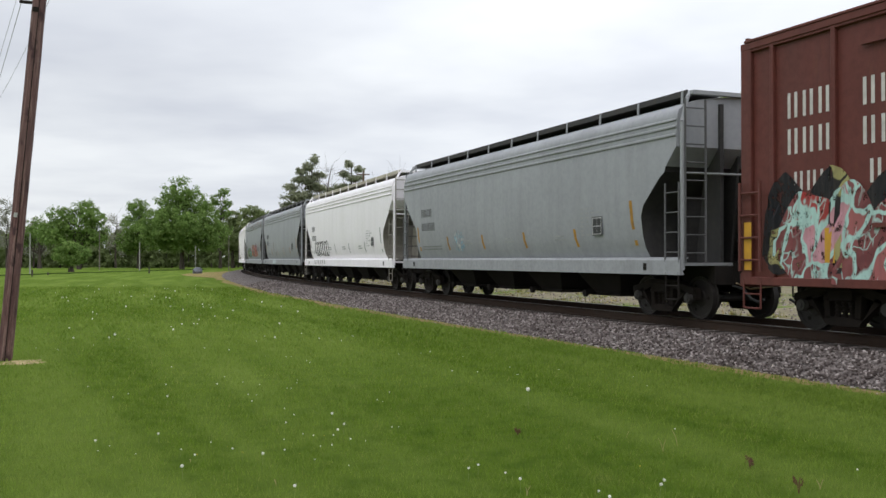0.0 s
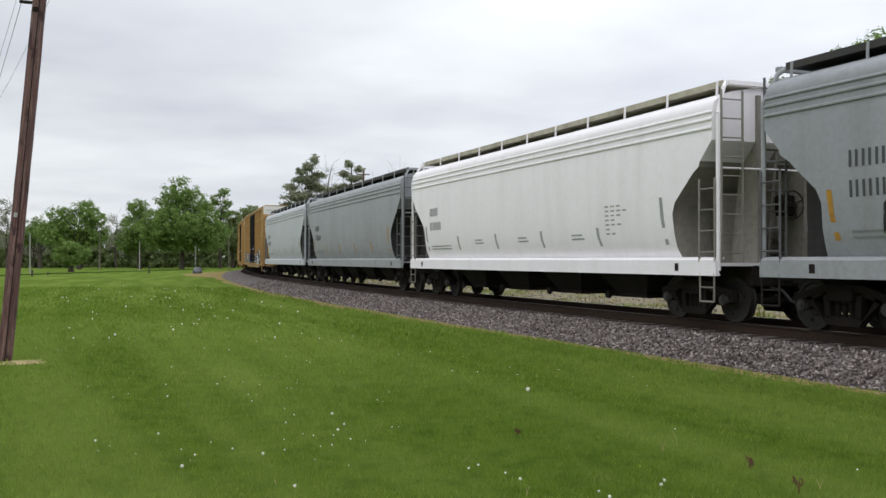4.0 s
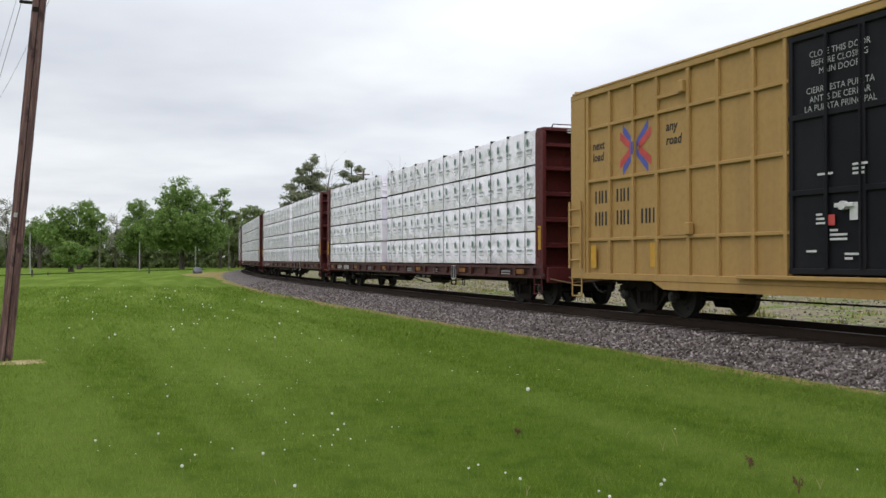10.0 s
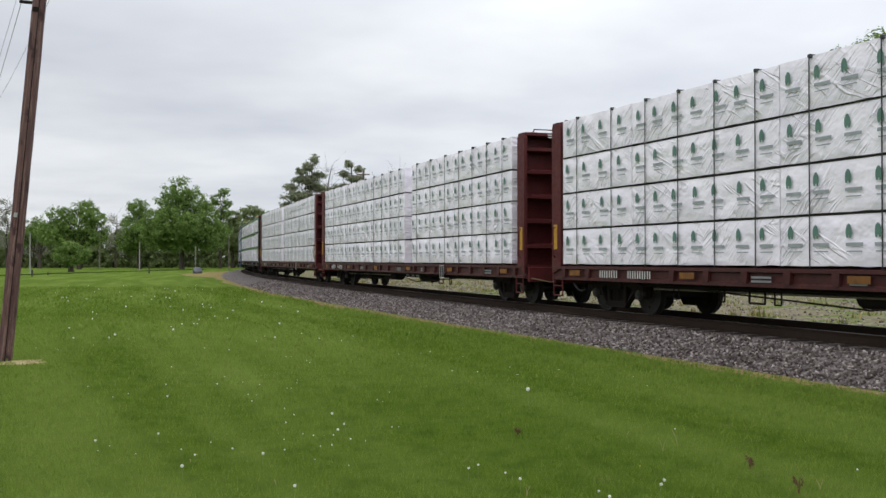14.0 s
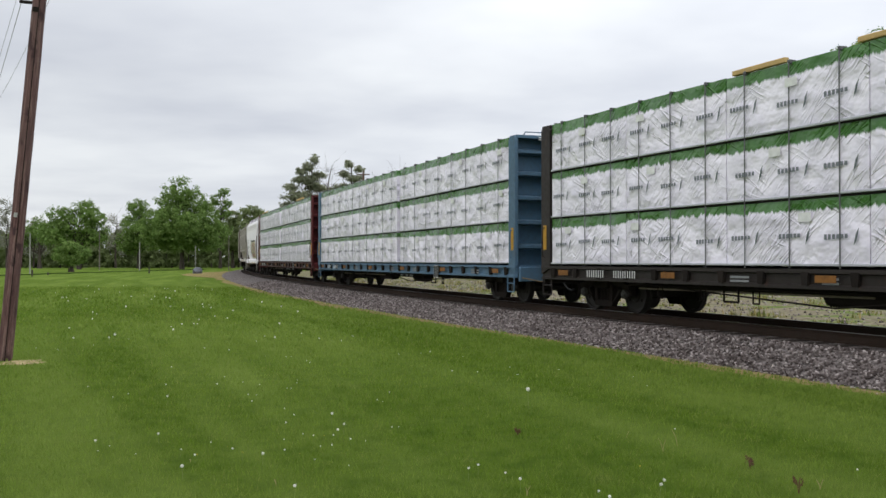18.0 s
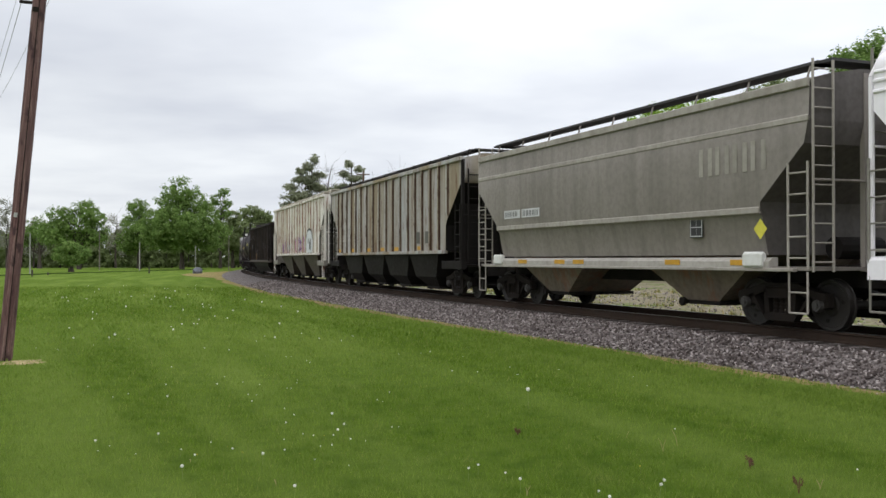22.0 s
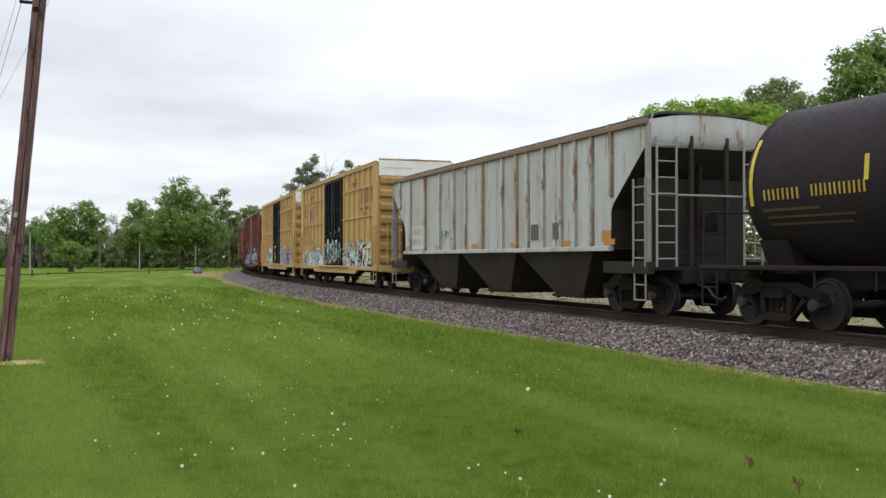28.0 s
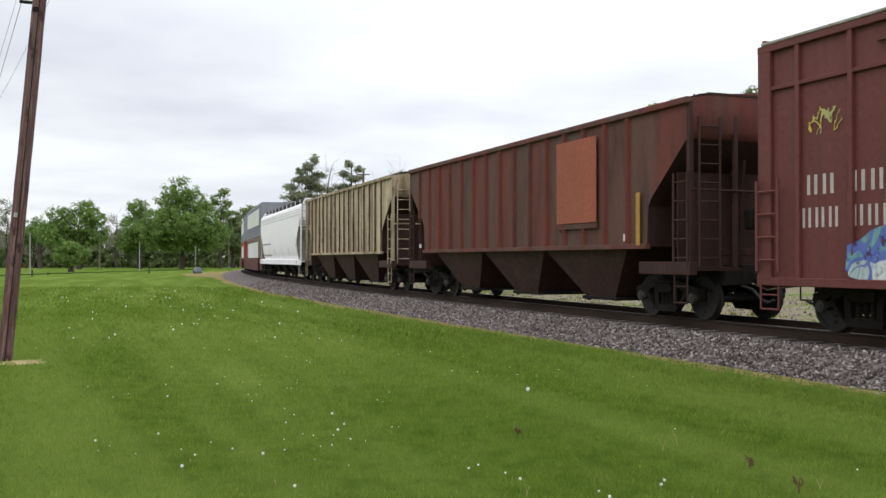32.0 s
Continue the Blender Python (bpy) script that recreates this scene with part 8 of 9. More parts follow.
def ribbed_hopper(name, label, s_l, s_r, wall, rib_mat, dark, bay_mat, rail_mat, rib_xs, eave=4.35, low=1.45, endcut=None, bays=3, walk_mat=P_WALK, marks=None, trim=None, over=1.5, roofh=.18, rib_side=None, walk_h=.24):
    """Covered hopper with flat sides and vertical ribs; the bays show below the sides."""
    car, L, b = new_car(name, label, "hopper wagon", s_l, s_r, over)
    h = L / 2
    trim = trim or wall
    rib_side = rib_side or rib_mat
    cut = lambda z: interp(z, endcut or [(1.0, 1.55), (1.45, 1.50), (2.3, 1.45), (2.45, 1.35), (3.55, .12), (3.7, .04), (9, .04)])
    rows = [(-1.50, low), (-1.535, low + .02), (-1.54, 2.3), (-1.54, 2.45), (-1.54, 3.0), (-1.54, 3.55), (-1.54, 3.7), (-1.54, eave - .12), (-1.52, eave), (-.9, eave + roofh * .6), (0, eave + roofh)]
    # end faces below z 3.5 take the darker end colour
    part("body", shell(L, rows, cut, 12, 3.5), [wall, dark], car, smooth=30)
    for sd in (-1, 1):
        for rx in rib_xs:
            x = rx - h
            zr = low + .05
            for zz in (2.4, 2.8, 3.2, 3.5):
                if h - abs(x) < cut(zz) + .05:
                    zr = zz + .2
            rb = MB().box(x - .042, x + .042, min(sd * 1.60, sd * 1.612), max(sd * 1.60, sd * 1.612), zr, eave - .1)
            # the slanted sides take the darker paint that holds rust and side shade
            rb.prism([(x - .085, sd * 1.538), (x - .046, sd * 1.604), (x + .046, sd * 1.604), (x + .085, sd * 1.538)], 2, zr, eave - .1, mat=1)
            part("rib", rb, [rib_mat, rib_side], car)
        part("side_rail", MB().box(-h + 1.45, h - 1.45, min(sd * 1.48, sd * 1.61), max(sd * 1.48, sd * 1.61), low - .06, low + .05, c=.012), wall if rail_mat is P_RUSTRAIL else rail_mat, car)
        part("top_chord", MB().box(-h + .03, h - .03, min(sd * 1.50, sd * 1.62), max(sd * 1.50, sd * 1.62), eave - .10, eave + .03, c=.015), rail_mat, car)
        part("roof_walkway", MB().box(-h + .2, h - .2, sd * .95 - .2, sd * .95 + .2, eave + walk_h, eave + walk_h + .045), walk_mat, car)
        for i in range(10):
            x = -h + .4 + (L - .8) * i / 9
            part("walkway_bracket", MB().pipe([(x, sd * 1.16, eave + walk_h + .06), (x, sd * 1.22, eave + .02)], .02, 5), trim, car)
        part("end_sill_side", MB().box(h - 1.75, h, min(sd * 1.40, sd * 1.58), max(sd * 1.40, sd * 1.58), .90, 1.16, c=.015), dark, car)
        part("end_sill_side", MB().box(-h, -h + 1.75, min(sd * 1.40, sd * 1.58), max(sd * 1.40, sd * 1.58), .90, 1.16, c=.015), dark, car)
    part("roof_hatch", MB().box(-h + 1, h - 1, -.4, .4, eave + roofh - .06, eave + roofh + .10, c=.04), trim, car)
    span = 2 * b - 1.7
    for i in range(bays):
        w = span / bays
        c = -span / 2 + w * (i + .5)
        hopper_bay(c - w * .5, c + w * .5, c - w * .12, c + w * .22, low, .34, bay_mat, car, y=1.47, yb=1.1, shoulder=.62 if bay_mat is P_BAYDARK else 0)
    part("centre_sill", MB().box(-h, h, -.3, .3, .72, 1.1), UNDER, car)
    for e in (-1, 1):
        xe = e * (h - .03)
        part("end_platform", MB().box(min(xe, xe - e * 1.5), max(xe, xe - e * 1.5), -1.45, 1.45, .98, 1.05), dark, car)
        for y in (-1.50, 1.50):
            part("corner_post", MB().box(min(xe, xe - e * .10), max(xe, xe - e * .10), y - .05, y + .05, 1.0, eave - .05, c=.01), trim, car)
        for y in (-.45, .45):
            part("end_post", MB().box(min(xe, xe - e * .08), max(xe, xe - e * .08), y - .045, y + .045, 1.0, eave - .3, c=.01), dark, car)
        part("end_brace", MB().pipe([(xe, -1.5, 2.55), (xe, 1.5, 2.55)], .025, 6), trim, car)
        part("shear_plate", MB().prism([(xe - e * 1.40, 1.04), (xe - e * .55, 1.04), (xe - e * .30, 3.2), (xe - e * 1.0, 3.2)], 1, -.03, .03), dark, car)
        # cross plate added to close the see-through gap behind the end posts
        part("cross_plate", MB().box(min(xe - e * .62, xe - e * .66), max(xe - e * .62, xe - e * .66), -1.38, 1.38, 1.04, 2.95), dark, car)
        for y in (-1.35, .85):
            ladder(car, xe + e * .04, y, 1.05, eave - .35, .48, 8, trim, "y", .017)
        for sd in (-1, 1):
            x0 = xe - .5 if e > 0 else xe + .02
            ladder(car, x0, sd * 1.57, 1.05, 2.9, .45, 5, trim, "x", .017)
            step(car, x0 + .02, trim, sd * 1.56, .36, 1.0)
        part("end_walkway", MB().box(min(xe, xe - e * .45), max(xe, xe - e * .45), -1.1, 1.1, eave + walk_h, eave + walk_h + .045), walk_mat, car)
        part("stub_frame", MB().box(min(xe, xe - e * 1.6), max(xe, xe - e * 1.6), -.7, .7, .7, 1.0), UNDER, car)
        part("air_reservoir", MB().cyl((xe - e * .8, -.4, 1.35), (xe - e * .8, .6, 1.35), .2, 12), dark, car)
    brake_wheel(car, h + .02, .1, 2.0, IRON)
    if marks:
        marks(car, h)
    return car


def n_marks(car, h):
    y = -1.546
    tagged(bars(char_bars(2, 2.3 - h, 2.55, .22, .3, .4) + char_bars(2, 3.2 - h, 2.55, .22, .3, .4) + char_bars(2, 2.3 - h, 2.0, .22, .3, .4) + char_bars(2, 3.2 - h, 2.0, .22, .3, .4), flat("soiled_white_letters", lin(206, 202, 198), .7), car, y), kind="stuff")
    for x in (1.65, 3.9, 6.4, 8.4, 10.2, 12.9):
        part("reflector", MB().box(x - h, x - h + .5, y - .008, y - .004, 1.53, 1.66), YELLOW, car, "dirty yellow reflective plate")
    for x in (12.75, 13.7):
        part("data_panel", MB().box(x - h, x - h + .4, y - .008, y - .004, 1.75, 2.15), flat("grey_data_panel", lin(92, 90, 84), .7), car)


def w_marks(car, h):
    scrawl(car, 3.6 - h, 6.7 - h, 1.55, 2.3, -1.61, ["mauve", "pink", "ash", "purple", "pink"], 91, 4)
    scrawl(car, 8.3 - h, 11.8 - h, 1.55, 2.5, -1.61, ["purple", "pink", "mauve", "ash", "pink"], 92, 5)
    scrawl(car, 11.9 - h, 12.7 - h, 1.6, 2.3, -1.61, ["black", "white"], 93, 1)
    # a large pale rounded shape with a dark outline
    mb, mo = MB(), MB()
    pts = [(13.35 + .95 * math.cos(a * math.pi / 10), 2.05 + .75 * math.sin(a * math.pi / 10)) for a in range(0, 20)]
    for mesh_, sc, yy in ((mo, 1.0, -1.620), (mb, .95, -1.626)):
        mesh_.add([((x - 13.35) * sc + 13.35 - h, yy, max(1.56, (z - 2.05) * sc + 2.05)) for x, z in pts], [tuple(range(20))])
    sk = part("spray_paint", mo, spray("white"), car, "large pale rounded graffiti shape with dark outline")
    part("spray_fill", mb, spray("white"), sk)
    part("spray_detail", MB().box(12.9 - h, 13.25 - h, -1.634, -1.629, 2.05, 2.3, c=.002).box(13.5 - h, 13.85 - h, -1.634, -1.629, 2.05, 2.3, c=.002), spray("grey"), sk)
    arch = MB()
    ribbon(arch, [(13.35 - h + .95 * math.cos(a * math.pi / 12), 2.05 + .75 * math.sin(a * math.pi / 12)) for a in range(1, 12)], .045, lambda x, z: -1.62, .012)
    part("spray_outline", arch, spray("black"), sk)
    tagged(bars(char_bars(2, 2.6 - h, 2.05, .2, .28, .4) + char_bars(3, 2.6 - h, 1.75, .2, .26, .4), flat("grey_stencil_dark", lin(120, 116, 108), .7), car, -1.546), kind="stuff")
    data_panel(car, 13.35 - h, 1.72, -1.63, .42)


def x_marks(car, h):
    y = -1.546
    part("pale_patch", MB().box(2.2 - h, 3.5 - h, y - .004, y, 1.55, 2.35), paint("white_patch_paint", lin(180, 180, 176), dirt=.2, streak=.2), car, "white repainted patch")
    tagged(bars(char_bars(4, 2.35 - h, 2.05, .12, .2, .9) + char_bars(5, 2.3 - h, 1.7, .10, .2, .9), GREY_MARK, car, y - .008), kind="stuff")
    for x in (1.6, 4.6, 7.6, 10.3, 13.2, 15.2):
        part("reflector", MB().box(x - h, x - h + .45, y - .008, y - .004, 1.53, 1.66), flat("orange_reflector", lin(188, 126, 58), .6), car, "orange reflective plate")
    part("reflector", MB().box(15.1 - h, 15.5 - h, y - .012, y - .008, 1.6, 1.85), flat("orange_reflector", lin(188, 126, 58), .6), car, "orange reflective plate")
    for x in (11.55, 12.75):
        part("data_panel", MB().box(x - h, x - h + .42, y - .008, y - .004, 1.7, 2.1), flat("grey_data_panel", lin(92, 90, 84), .7), car)
    scrawl(car, 5.0 - h, 6.1 - h, 1.8, 2.15, -1.61, ["black", "grey"], 94, 3, outline=False, label="small black scribble")


def o_marks(car, h):
    y = -1.612
    part("repair_panel", MB().box(11.03 - h, 12.9 - h, -1.625, -1.612, 2.05, 4.0, c=.004), paint("fresh_oxide_patch", lin(146, 74, 50), dirt=.3, streak=.3), car, "bright orange-brown repainted panel")
    part("panel_strut", MB().box(11.0 - h, 12.9 - h, -1.61, -1.56, 1.92, 2.04), P_OXIDE, car)
    part("reflector", MB().box(14.5 - h, 14.65 - h, y - .004, y, 1.5, 2.6), paint("faded_yellow_stripe", lin(168, 124, 40)), car)
    tagged(bars([(13.9 - h, 14.2 - h, 1.6, 1.75), (1.0 - h, 1.2 - h, 1.6, 1.72)], WHITE_MARK, car, -1.546), kind="stuff")


def build_ribbed():
    nx = [1.54, 2.26, 3.11, 3.9, 4.65, 5.48, 6.39, 7.34, 8.22, 9.16, 10.03, 10.95, 11.85, 12.67, 13.42, 14.26, 15.1, 15.9]
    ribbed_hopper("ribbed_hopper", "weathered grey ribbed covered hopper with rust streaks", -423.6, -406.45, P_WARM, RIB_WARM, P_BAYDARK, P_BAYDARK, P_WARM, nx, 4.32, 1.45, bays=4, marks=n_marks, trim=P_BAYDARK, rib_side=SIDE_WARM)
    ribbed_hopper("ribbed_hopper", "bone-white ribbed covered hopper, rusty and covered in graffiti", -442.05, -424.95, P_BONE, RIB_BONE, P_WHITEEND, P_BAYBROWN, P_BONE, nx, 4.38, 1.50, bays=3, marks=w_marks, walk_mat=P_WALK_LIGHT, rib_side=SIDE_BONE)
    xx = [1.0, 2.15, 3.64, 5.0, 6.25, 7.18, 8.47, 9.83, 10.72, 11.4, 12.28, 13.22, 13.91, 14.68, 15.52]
    ribbed_hopper("ribbed_hopper", "pale blue-grey ribbed covered hopper with rusty top chord", -524.05, -507.1, P_COOL, RIB_COOL, P_BLACKBROWN, P_BAYBLACKBROWN, P_RUSTRAIL, xx, 4.10, 1.45, bays=3, marks=x_marks, walk_h=.15, trim=paint("soiled_grey_trim", lin(138, 136, 131), dirt=.4, streak=.5, rust=.2), rib_side=SIDE_COOL)
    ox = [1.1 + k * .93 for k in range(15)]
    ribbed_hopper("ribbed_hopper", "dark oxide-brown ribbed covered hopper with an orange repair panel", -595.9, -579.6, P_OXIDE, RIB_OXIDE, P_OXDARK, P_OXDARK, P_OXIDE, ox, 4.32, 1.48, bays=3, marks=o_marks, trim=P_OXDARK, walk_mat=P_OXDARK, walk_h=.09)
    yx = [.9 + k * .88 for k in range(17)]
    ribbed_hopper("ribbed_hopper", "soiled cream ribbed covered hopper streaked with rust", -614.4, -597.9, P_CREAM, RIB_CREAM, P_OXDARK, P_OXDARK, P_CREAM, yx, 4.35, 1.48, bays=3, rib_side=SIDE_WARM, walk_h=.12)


build_ribbed()


def smooth_hopper():
    """Taupe hopper with pale belts, sloping lower side and two bays."""
    s_l, s_r = -405.19, -392.0
    car, L, b = new_car("smooth_hopper", "taupe-grey smooth-sided covered hopper with pale belts", "hopper wagon", s_l, s_r, 1.3)
    h = L / 2
    cut = lambda z: interp(z, [(1.0, 1.25), (1.2, 1.25), (2.05, 1.25), (2.2, 1.2), (3.1, .14), (3.25, .05), (9, .05)])
    rows = [(-1.36, 1.28), (-1.40, 1.42), (-1.50, 1.95), (-1.56, 2.02), (-1.56, 2.10), (-1.59, 2.2), (-1.60, 3.1), (-1.60, 3.45), (-1.585, 3.5), (-1.56, 4.10), (-1.52, 4.14), (-1.1, 4.26), (-.5, 4.36), (0, 4.38)]
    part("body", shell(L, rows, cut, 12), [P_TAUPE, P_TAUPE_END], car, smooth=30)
    for sd in (-1, 1):
        for z, hh, pr in ((2.06, .06, .03), (3.50, .055, .03), (4.08, .075, .05)):
            c = cut(z)
            yb = interp(z, [(1.9, 1.50), (2.06, 1.56), (3.4, 1.60), (3.5, 1.585), (4.1, 1.56)])
            part("belt", MB().box(-h + c, h - c, min(sd * (yb - .05), sd * (yb + pr)), max(sd * (yb - .05), sd * (yb + pr)), z - hh, z + hh, c=.015), P_TAUPE_BAND, car, "pale horizontal belt")
        part("side_sill", MB().prism([(sd * 1.38, 1.04), (sd * 1.58, 1.04), (sd * 1.58, 1.17), (sd * 1.48, 1.24), (sd * 1.38, 1.24)], 0, -h + 1.0, h - 1.0), P_SILLPALE, car)
        part("sill_foot", MB().box(-h + .4, h - .4, min(sd * 1.5, sd * 1.60), max(sd * 1.5, sd * 1.60), 1.0, 1.06, c=.01), P_TAUPE_BAND, car)
        for x in (-h + 2.6, -h + 4.6, -h + 5.5, h - 4.0, h - 2.0):
            part("reflector", MB().box(x, x + .5, min(sd * 1.582, sd * 1.588), max(sd * 1.582, sd * 1.588), 1.10, 1.20), YELLOW, car, "yellow reflective plate")
        part("roof_walkway", MB().box(-h + .3, h - .3, sd * .95 - .2, sd * .95 + .2, 4.46, 4.51), P_WALK, car)
        for i in range(9):
            x = -h + .5 + (L - 1) * i / 8
            part("walkway_bracket", MB().pipe([(x, sd * 1.1, 4.5), (x, sd * 1.2, 4.2)], .02, 5), P_TAUPE, car)
    for c in (-3.0, 2.9):
        hopper_bay(c - 2.1, c + 2.1, c - .5, c + .5, 1.35, .38, P_BAYTAN, car, y=1.2, yb=.9)
    part("centre_sill", MB().box(-h, h, -.3, .3, .72, 1.1), UNDER, car)
    for e in (-1, 1):
        xe = e * (h - .03)
        part("end_platform", MB().box(min(xe, xe - e * 1.3), max(xe, xe - e * 1.3), -1.5, 1.5, 1.02, 1.08), P_TAUPE, car)
        ladder(car, xe + e * .04, -1.55, 1.0, 4.45, .42, 11, P_TAUPE_BAND, "y", .015)
        part("end_post", MB().box(min(xe, xe - e * .1), max(xe, xe - e * .1), .3, .42, 1.0, 4.3), P_TAUPE, car)
        part("end_post", MB().box(min(xe, xe - e * .1), max(xe, xe - e * .1), -.42, -.3, 1.0, 4.3), P_TAUPE, car)
        part("end_brace", MB().pipe([(xe, -1.5, 2.5), (xe, 1.5, 2.5)], .025, 6), P_TAUPE, car)
        for sd in (-1, 1):
            x0 = xe - .5 if e > 0 else xe + .02
            ladder(car, x0, sd * 1.58, 1.05, 2.8, .45, 5, P_TAUPE_BAND, "x", .015)
            step(car, x0, P_TAUPE_BAND, sd * 1.56, .32, 1.0)
            part("jacking_pad", MB().box(min(xe - e * 1.6, xe - e * 1.1), max(xe - e * 1.6, xe - e * 1.1), min(sd * 1.5, sd * 1.64), max(sd * 1.5, sd * 1.64), 1.06, 1.34, c=.04), P_ENDWHITE, car)
        part("end_walkway", MB().box(min(xe, xe - e * .5), max(xe, xe - e * .5), -1.1, 1.1, 4.46, 4.51), P_WALK, car)
        part("air_reservoir", MB().cyl((xe - e * .7, -.4, 1.4), (xe - e * .7, .6, 1.4), .2, 12), P_BAYDARK, car)
    brake_wheel(car, h, .2, 2.0, P_TAUPE)
    y = -1.606
    part("mark_plate", MB().box(1.80 - h, 2.75 - h, y - .003, y, 2.30, 2.52), WHITE_MARK, car, "white mark plate with black frame")
    part("mark_plate", MB().box(2.85 - h, 3.85 - h, y - .003, y, 2.30, 2.52), WHITE_MARK, car, "white mark plate with black frame")
    tagged(bars(char_bars(4, 1.88 - h, 2.34, .13, .14, .5) + char_bars(5, 2.93 - h, 2.34, .12, .14, .5), BLACK_MARK, car, y - .008), kind="stuff")
    # ghost of big painted letters, unlettered
    tagged(bars(char_bars(4, 10.3 - h, 2.75, .42, .52, .15), paint("ghost_letters", lin(148, 143, 134), dirt=.3), car, y), kind="stuff")
    data_panel(car, 9.9 - h, 1.62, -1.50, .4)
    part("hazard_placard", MB().add([(12.0 - h, -1.592, 1.55), (12.17 - h, -1.592, 1.73), (12.0 - h, -1.592, 1.91), (11.83 - h, -1.592, 1.73)], [(0, 1, 2, 3)]), flat("yellow_placard", lin(214, 204, 70), .5), car, "yellow diamond placard")


smooth_hopper()


def coal_gondola():
    s_l, s_r = -459.47, -443.85
    car, L, b = new_car("coal_gondola", "sooty black-brown high-sided gondola with ribs", "gondola wagon", s_l, s_r, 1.55)
    h = L / 2
    for sd in (-1, 1):
        w = part("side_wall", MB().box(-h + .1, h - .1, min(sd * 1.50, sd * 1.54), max(sd * 1.50, sd * 1.54), 1.15, 3.65), P_COAL, car)
        n = 15
        for i in range(n):
            x = -h + .35 + (L - .7) * i / (n - 1)
            part("rib", MB().prism([(x - .085, sd * 1.54), (x - .05, sd * 1.615), (x + .05, sd * 1.615), (x + .085, sd * 1.54)], 2, 1.2, 3.6), P_COAL, w)
        part("top_chord", MB().box(-h, h, min(sd * 1.48, sd * 1.63), max(sd * 1.48, sd * 1.63), 3.58, 3.74, c=.02), P_COAL, w)
        part("side_sill", MB().box(-h, h, min(sd * 1.44, sd * 1.63), max(sd * 1.44, sd * 1.63), 1.0, 1.17, c=.02), paint("brown_sill", (.045, .034, .028, 1), dirt=.4, rough=.85), car)
        part("reflector", MB().box(-h + 5.9, -h + 6.05, min(sd * 1.617, sd * 1.622), max(sd * 1.617, sd * 1.622), 1.18, 1.7), paint("dirty_ochre", lin(140, 100, 46), dirt=.5), w)
        part("reflector", MB().box(-h + .02, -h + .12, min(sd * 1.60, sd * 1.61), max(sd * 1.60, sd * 1.61), 1.2, 2.3), YELLOW_DULL, w)
    # tub floor slung between the bogies
    part("tub", MB().rings([[(-b + .95, -1.50, 1.05), (b - .95, -1.50, 1.05), (b - .95, 1.50, 1.05), (-b + .95, 1.50, 1.05)], [(-b + 1.05, -1.44, .74), (b - 1.05, -1.44, .74), (b - 1.05, 1.44, .74), (-b + 1.05, 1.44, .74)], [(-b + 1.3, -1.1, .30), (b - 1.3, -1.1, .30), (b - 1.3, 1.1, .30), (-b + 1.3, 1.1, .30)]]), P_BAYDARK, car)
    part("floor", MB().box(-h + .1, h - .1, -1.5, 1.5, 1.05, 1.12), P_BAYDARK, car)
    part("coal_load", coal_heap(h), flat("black_coal", (.012, .012, .013, 1), .6), car, "heaped black coal")
    for e in (-1, 1):
        xe = e * h
        part("end_wall", MB().prism([(xe - e * .12, 3.65), (xe - e * .06, 3.65), (xe - e * .66, 1.15), (xe - e * .72, 1.15)], 1, -1.5, 1.5), P_COAL, car)
        for y in (-1.0, 0, 1.0):
            part("end_rib", MB().prism([(xe - e * .08, 3.6), (xe, 3.6), (xe - e * .45, 1.15), (xe - e * .68, 1.15)], 1, y - .06, y + .06), P_COAL, car)
        part("end_platform", MB().box(min(xe, xe - e * .7), max(xe, xe - e * .7), -1.45, 1.45, 1.02, 1.1), P_COAL, car)
        part("end_chord", MB().box(min(xe, xe - e * .14), max(xe, xe - e * .14), -1.6, 1.6, 3.58, 3.74, c=.02), P_COAL, car)
        for sd in (-1, 1):
            x0 = xe - .5 if e > 0 else xe + .04
            ladder(car, x0, sd * 1.66, 1.1, 2.6, .42, 4, P_COAL, "x", .018)
        part("handrail", MB().pipe([(xe - e * .02, -1.5, 1.1), (xe - e * .02, -1.5, 1.95), (xe - e * .02, -.9, 1.95), (xe - e * .02, -.9, 1.1)], .02, 6), P_COAL, car)
    brake_wheel(car, h, .2, 1.9, P_COAL)
    wl = flat("soiled_white_letters", lin(206, 202, 198), .7)
    tagged(bars(char_bars(2, 1.35 - h, 2.75, .2, .3, .4) + char_bars(2, 2.4 - h, 2.75, .2, .3, .4) + char_bars(3, 1.3 - h, 2.15, .2, .28, .4), wl, car, -1.546), kind="stuff")
    for k, (x, z) in enumerate(((4.3, 1.9), (5.5, 1.55), (10.2, 1.95), (12.4, 1.8), (9.3, 2.5))):
        scrawl(car, x - h, x - h + .7, z, z + .45, -1.55, ["grey", "white"], 110 + k, 2, outline=False, label="small chalky white scribble")


def coal_heap(h):
    rng = np.random.default_rng(12)
    vs, fs = [], []
    nx, ny = 48, 10
    for i in range(nx + 1):
        for j in range(ny + 1):
            x, y = -h + .15 + (2 * h - .3) * i / nx, -1.48 + 2.96 * j / ny
            ed = min(1, min(i, nx - i) / 4) * math.sin(math.pi * j / ny) ** .6
            vs.append((x, y, 3.45 + .22 * ed + .06 * rng.normal() * ed))
    for i in range(nx):
        for j in range(ny):
            a = i * (ny + 1) + j
            fs.append((a, a + 1, a + ny + 2, a + ny + 1))
    n = len(vs)
    vs += [(-h + .15, -1.48, 1.2), (-h + .15, 1.48, 1.2), (h - .15, 1.48, 1.2), (h - .15, -1.48, 1.2)]
    fs.append((n, n + 1, n + 2, n + 3))
    return MB().add(vs, fs)


coal_gondola()


